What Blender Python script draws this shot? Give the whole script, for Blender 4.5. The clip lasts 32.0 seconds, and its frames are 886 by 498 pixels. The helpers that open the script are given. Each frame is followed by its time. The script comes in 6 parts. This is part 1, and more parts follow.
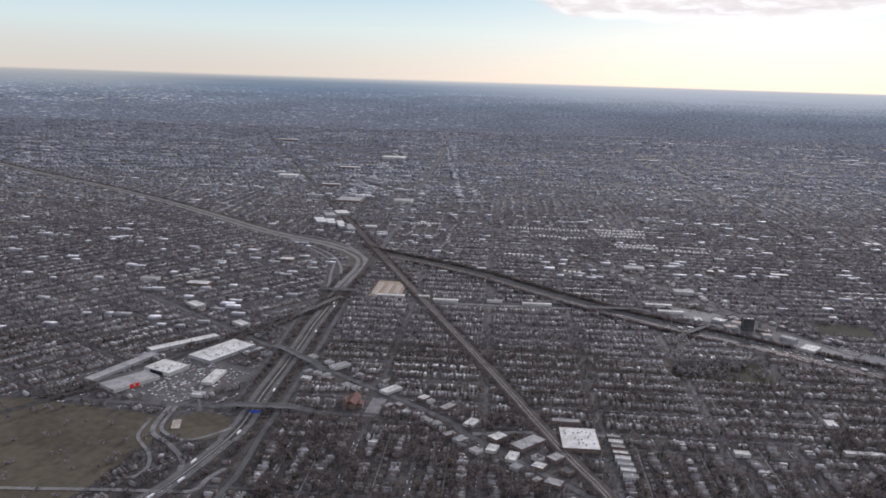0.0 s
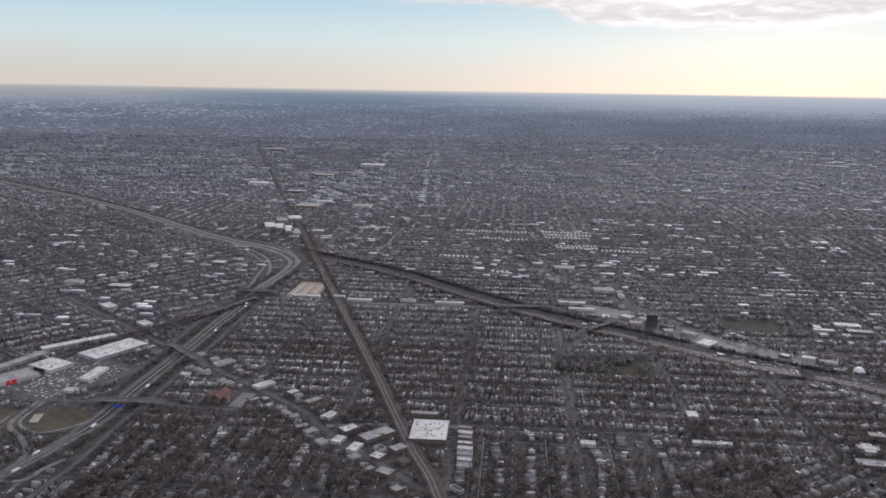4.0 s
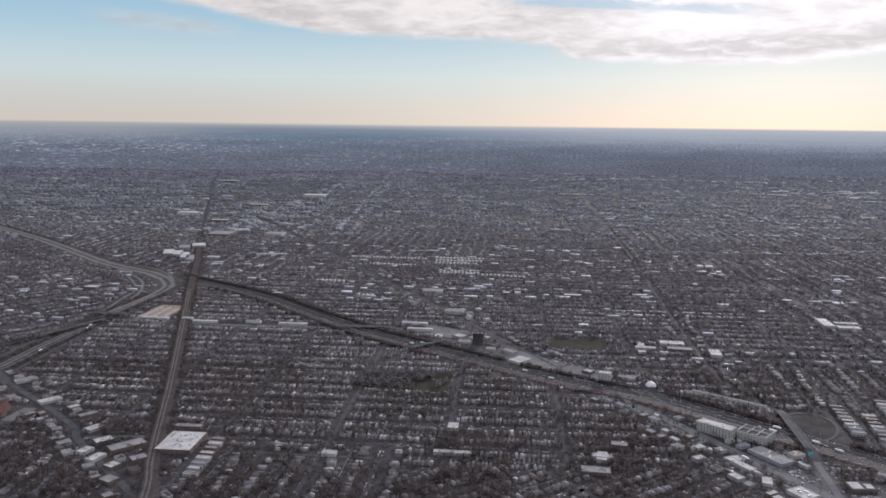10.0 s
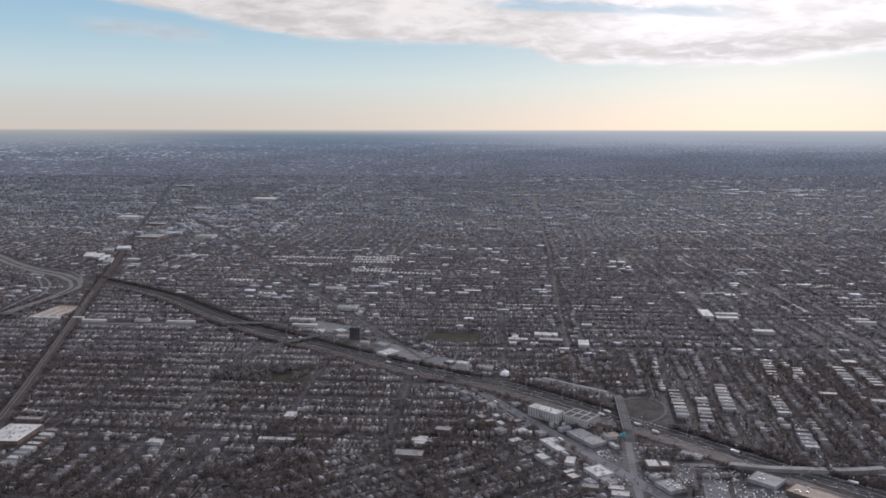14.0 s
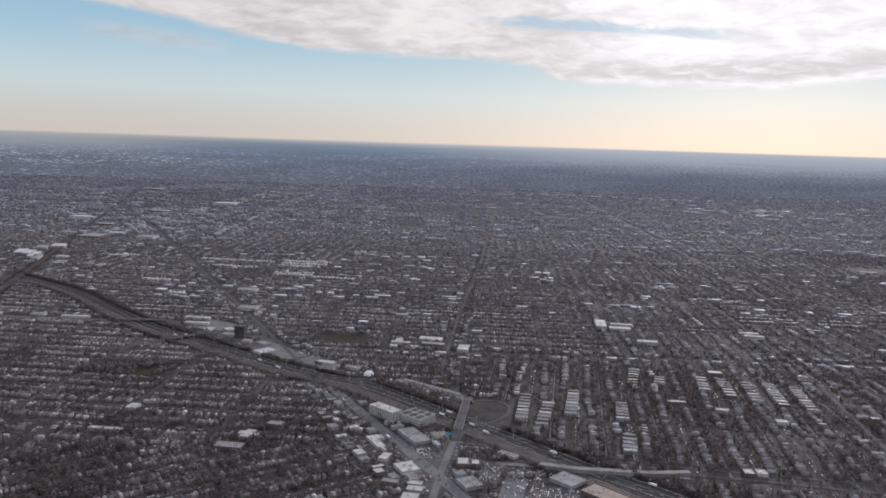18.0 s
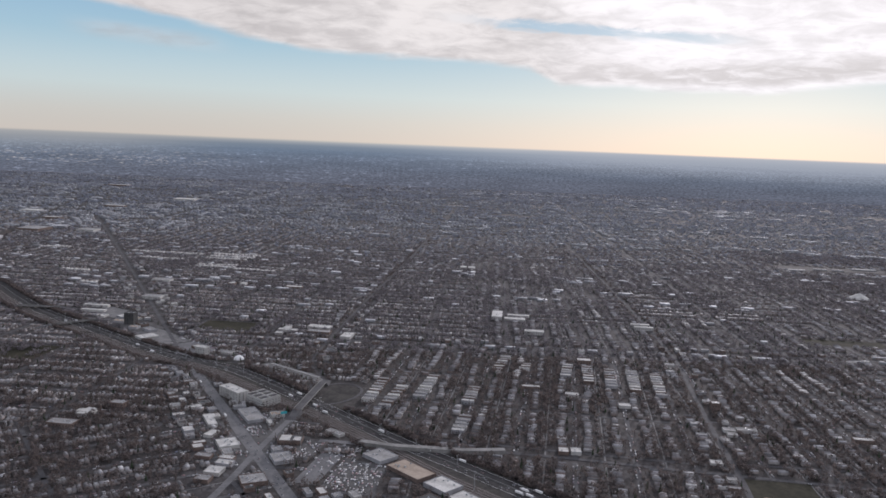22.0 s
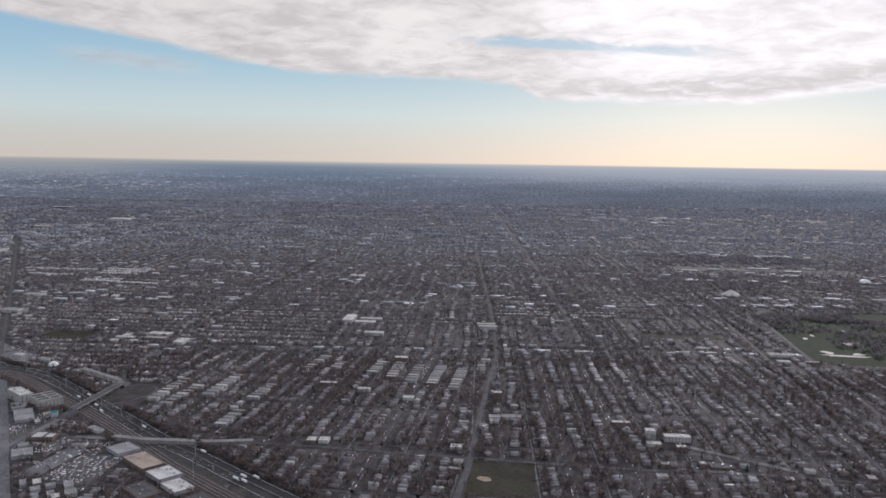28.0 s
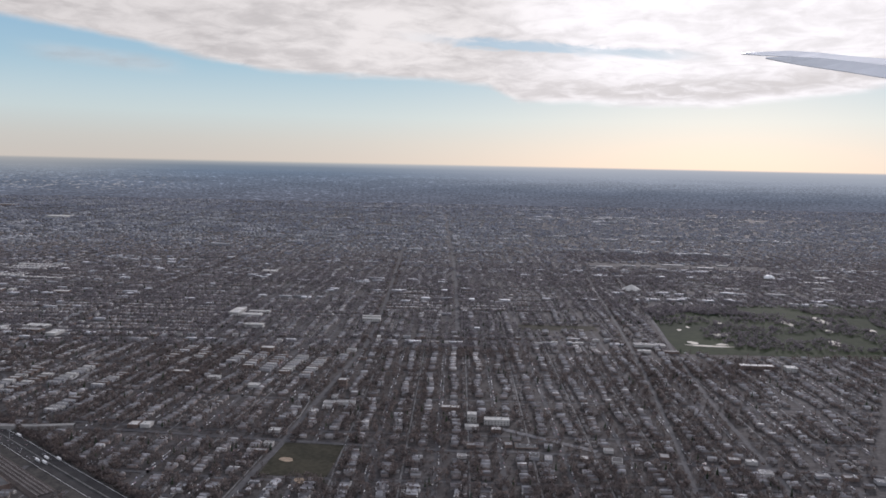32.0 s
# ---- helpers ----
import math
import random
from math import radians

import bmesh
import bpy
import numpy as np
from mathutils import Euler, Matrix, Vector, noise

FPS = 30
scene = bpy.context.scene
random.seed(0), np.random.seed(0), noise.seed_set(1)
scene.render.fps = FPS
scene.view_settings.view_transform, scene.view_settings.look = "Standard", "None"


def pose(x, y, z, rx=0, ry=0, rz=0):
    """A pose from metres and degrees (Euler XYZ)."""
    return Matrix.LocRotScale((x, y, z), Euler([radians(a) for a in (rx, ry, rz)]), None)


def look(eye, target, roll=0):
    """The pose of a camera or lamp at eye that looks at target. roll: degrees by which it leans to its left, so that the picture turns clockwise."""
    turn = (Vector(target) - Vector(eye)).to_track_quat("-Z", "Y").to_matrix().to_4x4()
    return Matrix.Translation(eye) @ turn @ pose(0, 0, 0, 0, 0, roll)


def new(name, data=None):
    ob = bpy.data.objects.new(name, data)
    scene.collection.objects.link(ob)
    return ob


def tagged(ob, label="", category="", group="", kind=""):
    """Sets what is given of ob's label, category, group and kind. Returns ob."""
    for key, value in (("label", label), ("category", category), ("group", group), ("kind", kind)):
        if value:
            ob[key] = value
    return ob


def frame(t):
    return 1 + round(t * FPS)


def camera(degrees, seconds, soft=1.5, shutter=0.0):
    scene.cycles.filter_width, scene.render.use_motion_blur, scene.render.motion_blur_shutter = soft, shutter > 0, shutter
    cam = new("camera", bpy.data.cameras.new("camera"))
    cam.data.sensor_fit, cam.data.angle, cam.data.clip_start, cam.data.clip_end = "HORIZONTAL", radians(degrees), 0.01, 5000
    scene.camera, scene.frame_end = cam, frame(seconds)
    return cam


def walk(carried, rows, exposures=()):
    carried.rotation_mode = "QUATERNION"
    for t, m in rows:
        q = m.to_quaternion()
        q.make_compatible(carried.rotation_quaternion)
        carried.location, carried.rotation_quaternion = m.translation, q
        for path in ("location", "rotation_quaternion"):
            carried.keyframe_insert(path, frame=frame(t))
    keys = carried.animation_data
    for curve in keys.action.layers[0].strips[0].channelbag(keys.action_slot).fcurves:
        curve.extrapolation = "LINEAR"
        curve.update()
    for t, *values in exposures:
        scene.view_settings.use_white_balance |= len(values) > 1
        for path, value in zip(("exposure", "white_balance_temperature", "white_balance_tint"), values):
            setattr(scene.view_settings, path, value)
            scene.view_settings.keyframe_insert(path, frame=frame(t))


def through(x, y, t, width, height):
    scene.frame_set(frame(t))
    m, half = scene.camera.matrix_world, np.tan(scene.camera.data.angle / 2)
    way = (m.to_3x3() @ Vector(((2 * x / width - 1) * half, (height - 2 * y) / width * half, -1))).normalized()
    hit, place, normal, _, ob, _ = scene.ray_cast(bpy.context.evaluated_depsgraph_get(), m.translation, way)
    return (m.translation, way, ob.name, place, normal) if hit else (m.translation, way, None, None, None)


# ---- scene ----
cam = camera(58.4, 32.0, soft=1.65)
PATH = [
    (0, (-0.704, -1.265, 308.728), (-0.707, 0.691, 308.314), 1.8),
    (0.5, (17.637, -3.548, 307.23), (17.637, -1.591, 306.819), 1.8),
    (1, (36.444, -4.621, 305.775), (36.433, -2.663, 305.366), 1.7),
    (1.5, (54.889, -4.327, 305.155), (54.853, -2.369, 304.748), 1.3),
    (2, (73.762, -5.393, 303.877), (73.749, -3.434, 303.474), 1.4),
    (2.5, (92.808, -6.366, 303.218), (92.817, -4.407, 302.82), 1.6),
    (4.5, (167.332, -11.353, 297.99), (167.277, -9.392, 297.601), 0.8),
    (5, (186.415, -13.08, 297.166), (186.399, -11.118, 296.778), 0.9),
    (5.5, (205.0, -15.042, 296.074), (204.967, -13.081, 295.684), 0.8),
    (6, (224.077, -16.303, 295.155), (224.012, -14.342, 294.765), 0.8),
    (6.5, (243.02, -17.923, 294.319), (242.961, -15.961, 293.935), 1.0),
    (7, (260.246, -19.342, 293.384), (260.22, -17.377, 293.014), 1.1),
    (7.5, (279.579, -20.448, 292.977), (279.556, -18.475, 292.653), 1.0),
    (8, (298.57, -21.915, 292.59), (298.55, -19.94, 292.28), 0.9),
    (8.5, (317.411, -24.476, 291.636), (317.396, -22.5, 291.328), 0.8),
    (9, (335.93, -25.516, 290.91), (335.914, -23.539, 290.602), 0.7),
    (9.5, (354.92, -27.914, 289.953), (354.879, -25.938, 289.646), 0.7),
    (10, (373.889, -29.652, 289.322), (373.849, -27.676, 289.015), 0.7),
    (10.5, (392.887, -31.684, 288.553), (392.873, -29.707, 288.248), 0.8),
    (11, (411.798, -33.573, 286.498), (411.774, -31.596, 286.196), 0.7),
    (11.5, (430.129, -36.186, 284.956), (430.079, -34.209, 284.658), 0.5),
    (12, (449.072, -38.956, 283.977), (449.031, -36.978, 283.682), 0.2),
    (12.5, (467.752, -42.495, 282.734), (467.741, -40.517, 282.44), 0.4),
    (13, (486.552, -44.856, 282.521), (486.536, -42.878, 282.225), 0.2),
    (13.5, (505.567, -47.932, 281.444), (505.553, -45.954, 281.151), 0.1),
    (14, (524.802, -50.246, 281.611), (524.795, -48.268, 281.315), 0.1),
    (14.5, (544.36, -50.743, 280.502), (544.358, -48.765, 280.208), 0.5),
    (16.5, (620.502, -57.819, 273.661), (620.501, -55.84, 273.371), 2.3),
    (17, (639.476, -59.723, 272.645), (639.47, -57.744, 272.361), 2.2),
    (17.5, (657.758, -61.471, 272.528), (657.755, -59.489, 272.258), 1.9),
    (18, (676.622, -63.523, 272.205), (676.622, -61.54, 271.943), 1.8),
    (18.5, (695.334, -65.787, 271.319), (695.344, -63.804, 271.058), 1.8),
    (19, (714.49, -68.601, 270.043), (714.514, -66.619, 269.782), 1.9),
    (19.5, (733.102, -70.586, 269.098), (733.122, -68.603, 268.839), 2.2),
    (20, (751.675, -72.51, 268.061), (751.667, -70.527, 267.803), 2.4),
    (20.5, (770.646, -75.67, 266.487), (770.644, -73.686, 266.234), 2.5),
    (21, (788.988, -77.544, 264.928), (789.01, -75.56, 264.677), 2.4),
    (21.5, (807.788, -80.539, 263.706), (807.79, -78.555, 263.452), 2.2),
    (22, (826.647, -83.429, 263.156), (826.66, -81.446, 262.899), 2.3),
    (22.5, (845.367, -85.44, 262.168), (845.418, -83.457, 261.914), 2.5),
    (23, (863.96, -86.97, 261.231), (863.989, -84.986, 260.98), 2.4),
    (23.5, (882.549, -90.118, 260.554), (882.58, -88.134, 260.301), 2.3),
    (24, (900.878, -92.431, 259.71), (900.938, -90.447, 259.461), 2.2),
    (24.5, (919.54, -94.9, 258.832), (919.604, -92.916, 258.586), 2.0),
    (25, (938.127, -96.072, 257.937), (938.189, -94.087, 257.695), 1.8),
    (25.5, (956.256, -98.92, 256.899), (956.302, -96.934, 256.664), 1.5),
    (27.5, (1026.577, -108.257, 251.7), (1026.618, -106.269, 251.484), 0.9),
    (28, (1044.933, -111.401, 251.818), (1044.975, -109.413, 251.604), 0.9),
    (28.5, (1063.465, -115.016, 250.522), (1063.541, -113.029, 250.308), 1.0),
    (29, (1081.303, -118.712, 249.711), (1081.37, -116.725, 249.494), 0.7),
    (29.5, (1098.58, -121.178, 248.641), (1098.65, -119.191, 248.428), 0.6),
    (30, (1116.13, -123.475, 247.231), (1116.203, -121.488, 247.016), 0.5),
    (30.5, (1133.664, -125.748, 246.712), (1133.726, -123.76, 246.499), 0.4),
    (31, (1151.735, -128.929, 245.694), (1151.796, -126.941, 245.481), 0.6),
    (31.5, (1169.271, -132.49, 245.058), (1169.369, -130.503, 244.847), 0.8),
    (32, (1186.616, -134.541, 243.828), (1186.719, -132.555, 243.618), 1.2),
]
walk(cam, [(t, look(eye, target, roll)) for t, eye, target, roll in PATH], exposures=[(0.0, 0.37, 6020, 20), (1.0, 0.37, 6020, 20), (1.5, 0.37, 6020, 20), (2.0, 0.27, 6020, 20), (5.0, 0.28, 6020, 20), (6.0, 0.34, 6020, 20), (7.0, 0.16, 6020, 20), (8.0, 0.17, 6020, 20), (14.0, 0.15, 6020, 20), (25.0, 0.10, 6020, 20), (32.0, 0.10, 6020, 20)])

# ---- world, sun, exposure ----
SUN_AZ, SUN_EL = radians(22.7), radians(13.0)
SUN_DIR = Vector((math.sin(SUN_AZ) * math.cos(SUN_EL), math.cos(SUN_AZ) * math.cos(SUN_EL), math.sin(SUN_EL)))


class Nodes:
    """Small helper to write node trees in few lines."""

    def __init__(self, tree):
        self.tree = tree
        tree.nodes.clear()

    def add(self, kind, **values):
        node = self.tree.nodes.new(kind)
        for key, value in values.items():
            if key == "op":
                node.operation = value
            elif key == "clamp":
                node.use_clamp = value
        return node

    def wire(self, a, b):
        self.tree.links.new(a, b)

    def put(self, socket, value):
        if isinstance(value, bpy.types.NodeSocket):
            self.wire(value, socket)
        else:
            socket.default_value = value

    def math(self, op, a, b=0.0, c=0.0, clamp=False):
        n = self.add("ShaderNodeMath", op=op, clamp=clamp)
        self.put(n.inputs[0], a), self.put(n.inputs[1], b), self.put(n.inputs[2], c)
        return n.outputs[0]

    def mix(self, fac, a, b, blend="MIX"):
        n = self.add("ShaderNodeMix")
        n.data_type, n.blend_type = "RGBA", blend
        self.put(n.inputs[0], fac), self.put(n.inputs[6], a), self.put(n.inputs[7], b)
        return n.outputs[2]

    def smooth(self, x, lo, hi, to_lo=0.0, to_hi=1.0):
        n = self.add("ShaderNodeMapRange")
        n.interpolation_type = "SMOOTHSTEP"
        self.put(n.inputs[0], x), self.put(n.inputs[1], lo), self.put(n.inputs[2], hi)
        self.put(n.inputs[3], to_lo), self.put(n.inputs[4], to_hi)
        return n.outputs[0]

    def ramp(self, fac, stops):
        n = self.add("ShaderNodeValToRGB")
        while len(n.color_ramp.elements) < len(stops):
            n.color_ramp.elements.new(0.5)
        for e, (at, col) in zip(n.color_ramp.elements, stops):
            e.position, e.color = at, (*col, 1)
        self.put(n.inputs[0], fac)
        return n.outputs[0]

    def noise(self, vector, scale, detail=4.0, rough=0.55, distort=0.0):
        n = self.add("ShaderNodeTexNoise")
        if vector is not None:
            self.wire(vector, n.inputs["Vector"])
        self.put(n.inputs["Scale"], scale), self.put(n.inputs["Detail"], detail)
        self.put(n.inputs["Roughness"], rough), self.put(n.inputs["Distortion"], distort)
        return n.outputs[0]

    def xyz(self, x, y, z):
        n = self.add("ShaderNodeCombineXYZ")
        self.put(n.inputs[0], x), self.put(n.inputs[1], y), self.put(n.inputs[2], z)
        return n.outputs[0]


def make_world():
    world = bpy.data.worlds.new("daylight")
    scene.world = world
    world.use_nodes = True
    n = Nodes(world.node_tree)
    way = n.add("ShaderNodeTexCoord").outputs["Generated"]
    sep = n.add("ShaderNodeSeparateXYZ")
    n.wire(way, sep.inputs[0])
    x, y, z = sep.outputs
    flat = n.math("SQRT", n.math("ADD", n.math("MULTIPLY", x, x), n.math("MULTIPLY", y, y)))
    el = n.math("MULTIPLY", n.math("ARCTAN2", z, flat), 57.2958)
    az = n.math("MULTIPLY", n.math("ARCTAN2", x, y), 57.2958)
    sky = n.add("ShaderNodeTexSky")
    sky.sky_type, sky.sun_disc = "NISHITA", False
    sky.sun_elevation, sky.sun_rotation = SUN_EL, SUN_AZ
    sky.air_density, sky.dust_density, sky.altitude = 1.0, 1.5, 600
    n.wire(way, sky.inputs[0])
    clear = n.mix(1.0, sky.outputs[0], (SKY_S, SKY_S, SKY_S, 1), "MULTIPLY")
    # winter haze: pale peach on the horizon, turning to light blue higher up
    haze = n.ramp(n.math("DIVIDE", el, 30.0, clamp=True), HAZE_STOPS)
    clear = n.mix(0.88, clear, haze)
    # brighter and whiter round the sun
    sun = n.add("ShaderNodeVectorMath", op="DOT_PRODUCT")
    n.wire(way, sun.inputs[0])
    sun.inputs[1].default_value = SUN_DIR
    near_sun = n.math("POWER", n.math("MAXIMUM", sun.outputs[1], 0.0), 22.0)
    clear = n.mix(n.math("MULTIPLY", near_sun, 0.20), clear, (0.76, 0.745, 0.72, 1))
    # a sheet of cloud with a slanting lower edge
    deck = n.math("ADD", n.math("MAXIMUM", z, 0.0), 0.15)
    over = n.xyz(n.math("DIVIDE", x, deck), n.math("DIVIDE", y, deck), 0.0)
    puffs = n.noise(over, 1.7, 6.0, 0.6, 0.5)
    fine = n.noise(over, 6.5, 5.0, 0.6, 0.5)
    edge = n.ramp(n.math("DIVIDE", n.math("ADD", az, 40.0), 80.0, clamp=True), [
        (0.0, (0.50, 0, 0)), (0.1375, (0.445, 0, 0)), (0.275, (0.375, 0, 0)), (0.375, (0.305, 0, 0)), (0.54, (0.29, 0, 0)),
        (0.575, (0.275, 0, 0)), (0.60, (0.222, 0, 0)), (0.63, (0.212, 0, 0)), (0.78, (0.207, 0, 0)), (0.86, (0.24, 0, 0)), (1.0, (0.34, 0, 0))])
    edge_el = n.add("ShaderNodeSeparateColor")
    n.wire(edge, edge_el.inputs[0])
    above = n.math("SUBTRACT", el, n.math("MULTIPLY", edge_el.outputs[0], 20.0))
    ragged = n.math("ADD", above, n.math("MULTIPLY", n.math("SUBTRACT", puffs, 0.5), 1.1))
    cover = n.smooth(ragged, -0.1, 0.5)
    # a long gap in the sheet, and thin places
    gap = n.smooth(n.noise(over, 0.55, 3.0, 0.5, 0.0), 0.60, 0.72)
    cover = n.math("MULTIPLY", cover, n.math("SUBTRACT", 1.0, n.math("MULTIPLY", gap, 0.5)))
    # the wisp below the sheet
    wisp_in = n.math("MULTIPLY", n.smooth(n.math("ABSOLUTE", n.math("SUBTRACT", el, n.math("ADD", 6.55, n.math("MULTIPLY", n.math("ADD", az, 21.0), -0.06)))), 0.1, 0.85, 1.0, 0.0),
                     n.smooth(n.math("ABSOLUTE", n.math("ADD", az, 20.0)), 2.0, 6.0, 1.0, 0.0))
    cover = n.math("MAXIMUM", cover, n.math("MULTIPLY", wisp_in, n.math("MULTIPLY", fine, 0.75)))
    # the sheet ends overhead: clear blue above it
    cover = n.math("MULTIPLY", cover, n.smooth(el, 14.0, 26.0, 1.0, 0.78))
    thick = n.smooth(n.math("ADD", n.math("MULTIPLY", puffs, 0.55), n.math("MULTIPLY", fine, 0.45)), 0.38, 0.64)
    cloud = n.mix(thick, CLOUD_LIT, CLOUD_DARK)
    glow = n.smooth(sun.outputs[1], 0.945, 0.995)
    cloud = n.mix(glow, cloud, n.mix(thick, (1.04, 1.01, 0.92, 1), (0.78, 0.755, 0.68, 1)))
    under = n.math("MULTIPLY", n.math("MULTIPLY", n.smooth(above, 0.35, 0.9), n.smooth(above, 2.6, 1.5)), n.smooth(az, 7.0, 11.0))
    cloud = n.mix(n.math("MULTIPLY", under, n.smooth(fine, 0.3, 0.62, 0.35, 0.9)), cloud, (0.64, 0.61, 0.54, 1))
    gap_line = n.math("ADD", n.math("ADD", 8.9, n.math("MULTIPLY", az, -0.065)), n.math("MULTIPLY", n.math("SUBTRACT", fine, 0.5), 1.2))
    blue_gap = n.math("MULTIPLY", n.smooth(n.math("ABSOLUTE", n.math("SUBTRACT", el, gap_line)), 0.12, 0.5, 1.0, 0.0), n.math("MULTIPLY", n.smooth(az, -2.0, 5.0), n.smooth(az, 22.0, 16.0)))
    cover = n.math("MULTIPLY", cover, n.math("SUBTRACT", 1.0, n.math("MULTIPLY", blue_gap, n.smooth(puffs, 0.36, 0.55, 0.25, 0.85))))
    # the sheet is greyer away from the sun
    grey = n.smooth(az, -32.0, 2.0, 0.80, 1.0)
    grey_rgb = n.add("ShaderNodeCombineColor")
    for s in grey_rgb.inputs:
        n.wire(grey, s)
    cloud = n.mix(1.0, cloud, grey_rgb.outputs[0], "MULTIPLY")
    seen = n.mix(cover, clear, cloud)
    # beyond the built ground: flat country and a far city painted up to the horizon, haze included
    land = n.ramp(n.math("DIVIDE", n.math("MULTIPLY", el, -1.0), 6.0, clamp=True), LAND_HAZE_STOPS)
    depth = n.math("LOGARITHM", n.math("MAXIMUM", n.math("MULTIPLY", el, -1.0), 0.05), 2.71828)
    fields = n.noise(n.xyz(n.math("MULTIPLY", az, 0.16), n.math("MULTIPLY", depth, 3.4), 0.0), 1.0, 4.0, 0.6, 0.0)
    streak = n.noise(n.xyz(n.math("MULTIPLY", az, 1.7), n.math("MULTIPLY", depth, 30.0), 3.0), 1.0, 3.0, 0.6, 0.0)
    grain = n.noise(n.xyz(n.math("MULTIPLY", az, 5.0), n.math("MULTIPLY", depth, 44.0), 5.0), 1.0, 3.0, 0.7, 0.0)
    roofs = n.math("MULTIPLY", n.smooth(streak, 0.56, 0.66, 0.0, 1.3), n.math("MULTIPLY", n.smooth(fields, 0.36, 0.60, 0.10, 1.0), n.smooth(az, -4.0, 10.0, 1.0, 0.3)))
    lift = n.math("ADD", n.smooth(fields, 0.34, 0.66, 0.90, 1.06), n.math("ADD", roofs, n.smooth(grain, 0.36, 0.70, -0.24, 0.48)))
    lift_rgb = n.add("ShaderNodeCombineColor")
    for s in lift_rgb.inputs:
        n.wire(lift, s)
    # country and low sky painted dimmer away from the sun
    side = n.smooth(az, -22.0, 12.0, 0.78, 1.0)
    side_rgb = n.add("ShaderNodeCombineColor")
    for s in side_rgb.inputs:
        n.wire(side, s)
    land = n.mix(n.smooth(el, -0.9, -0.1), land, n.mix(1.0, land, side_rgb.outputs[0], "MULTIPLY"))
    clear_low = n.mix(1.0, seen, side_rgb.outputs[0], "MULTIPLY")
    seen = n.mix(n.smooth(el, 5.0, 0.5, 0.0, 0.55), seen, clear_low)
    # haze painted paler and brighter on the country towards the sun
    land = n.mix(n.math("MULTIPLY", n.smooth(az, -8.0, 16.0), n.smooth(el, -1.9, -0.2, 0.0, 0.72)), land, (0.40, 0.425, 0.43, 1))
    # greyer haze painted on its left end near the horizon
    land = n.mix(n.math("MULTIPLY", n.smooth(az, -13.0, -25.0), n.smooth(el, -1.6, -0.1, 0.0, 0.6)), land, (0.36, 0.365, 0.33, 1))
    land = n.mix(n.smooth(el, -0.25, -1.3), land, n.mix(1.0, land, lift_rgb.outputs[0], "MULTIPLY"))
    where = n.math("MULTIPLY", n.smooth(n.math("ABSOLUTE", n.math("ADD", az, 25.0)), 5.0, 13.0, 1.0, 0.0), n.smooth(n.math("ABSOLUTE", n.math("ADD", el, 1.6)), 0.15, 0.75, 1.0, 0.0))
    towers = n.smooth(n.noise(n.xyz(n.math("MULTIPLY", az, 1.5), n.math("MULTIPLY", el, 9.0), 2.0), 1.6, 5.0, 0.7, 0.0), 0.52, 0.68)
    patches = n.smooth(n.noise(n.xyz(n.math("MULTIPLY", az, 0.45), n.math("MULTIPLY", el, 3.6), 7.0), 1.3, 3.0, 0.6, 0.0), 0.36, 0.56)
    land = n.mix(n.math("MULTIPLY", n.math("MULTIPLY", where, patches), n.math("MULTIPLY", towers, 0.8)), land, (0.58, 0.56, 0.50, 1))
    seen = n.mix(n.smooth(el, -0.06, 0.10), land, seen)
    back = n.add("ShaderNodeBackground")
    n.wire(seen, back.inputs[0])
    back.inputs[1].default_value = 1.0
    out = n.add("ShaderNodeOutputWorld")
    n.wire(back.outputs[0], out.inputs[0])


SKY_S = 0.05
HAZE_STOPS = [(0.0, (0.690, 0.640, 0.522)), (0.05, (0.660, 0.658, 0.555)), (0.11, (0.59, 0.69, 0.625)), (0.22, (0.375, 0.56, 0.60)), (0.36, (0.24, 0.44, 0.575)), (0.7, (0.58, 0.82, 1.22)), (1.0, (0.58, 0.82, 1.28))]
CLOUD_LIT, CLOUD_DARK = (0.82, 0.785, 0.69, 1), (0.575, 0.55, 0.488, 1)
LAND_HAZE_STOPS = [(0.0, (0.54, 0.535, 0.455)), (0.022, (0.365, 0.395, 0.385)), (0.06, (0.208, 0.258, 0.288)), (0.12, (0.143, 0.186, 0.226)), (0.2, (0.122, 0.150, 0.180)), (0.38, (0.110, 0.124, 0.145)), (0.6, (0.104, 0.112, 0.129)), (1.0, (0.096, 0.103, 0.112))]
make_world()
sun_data = bpy.data.lights.new("sun", "SUN")
sun_data.energy, sun_data.angle, sun_data.color = 2.4, radians(1.0), (1.0, 0.94, 0.87)
new("sun", sun_data).matrix_world = look(SUN_DIR * 100, (0, 0, 0))

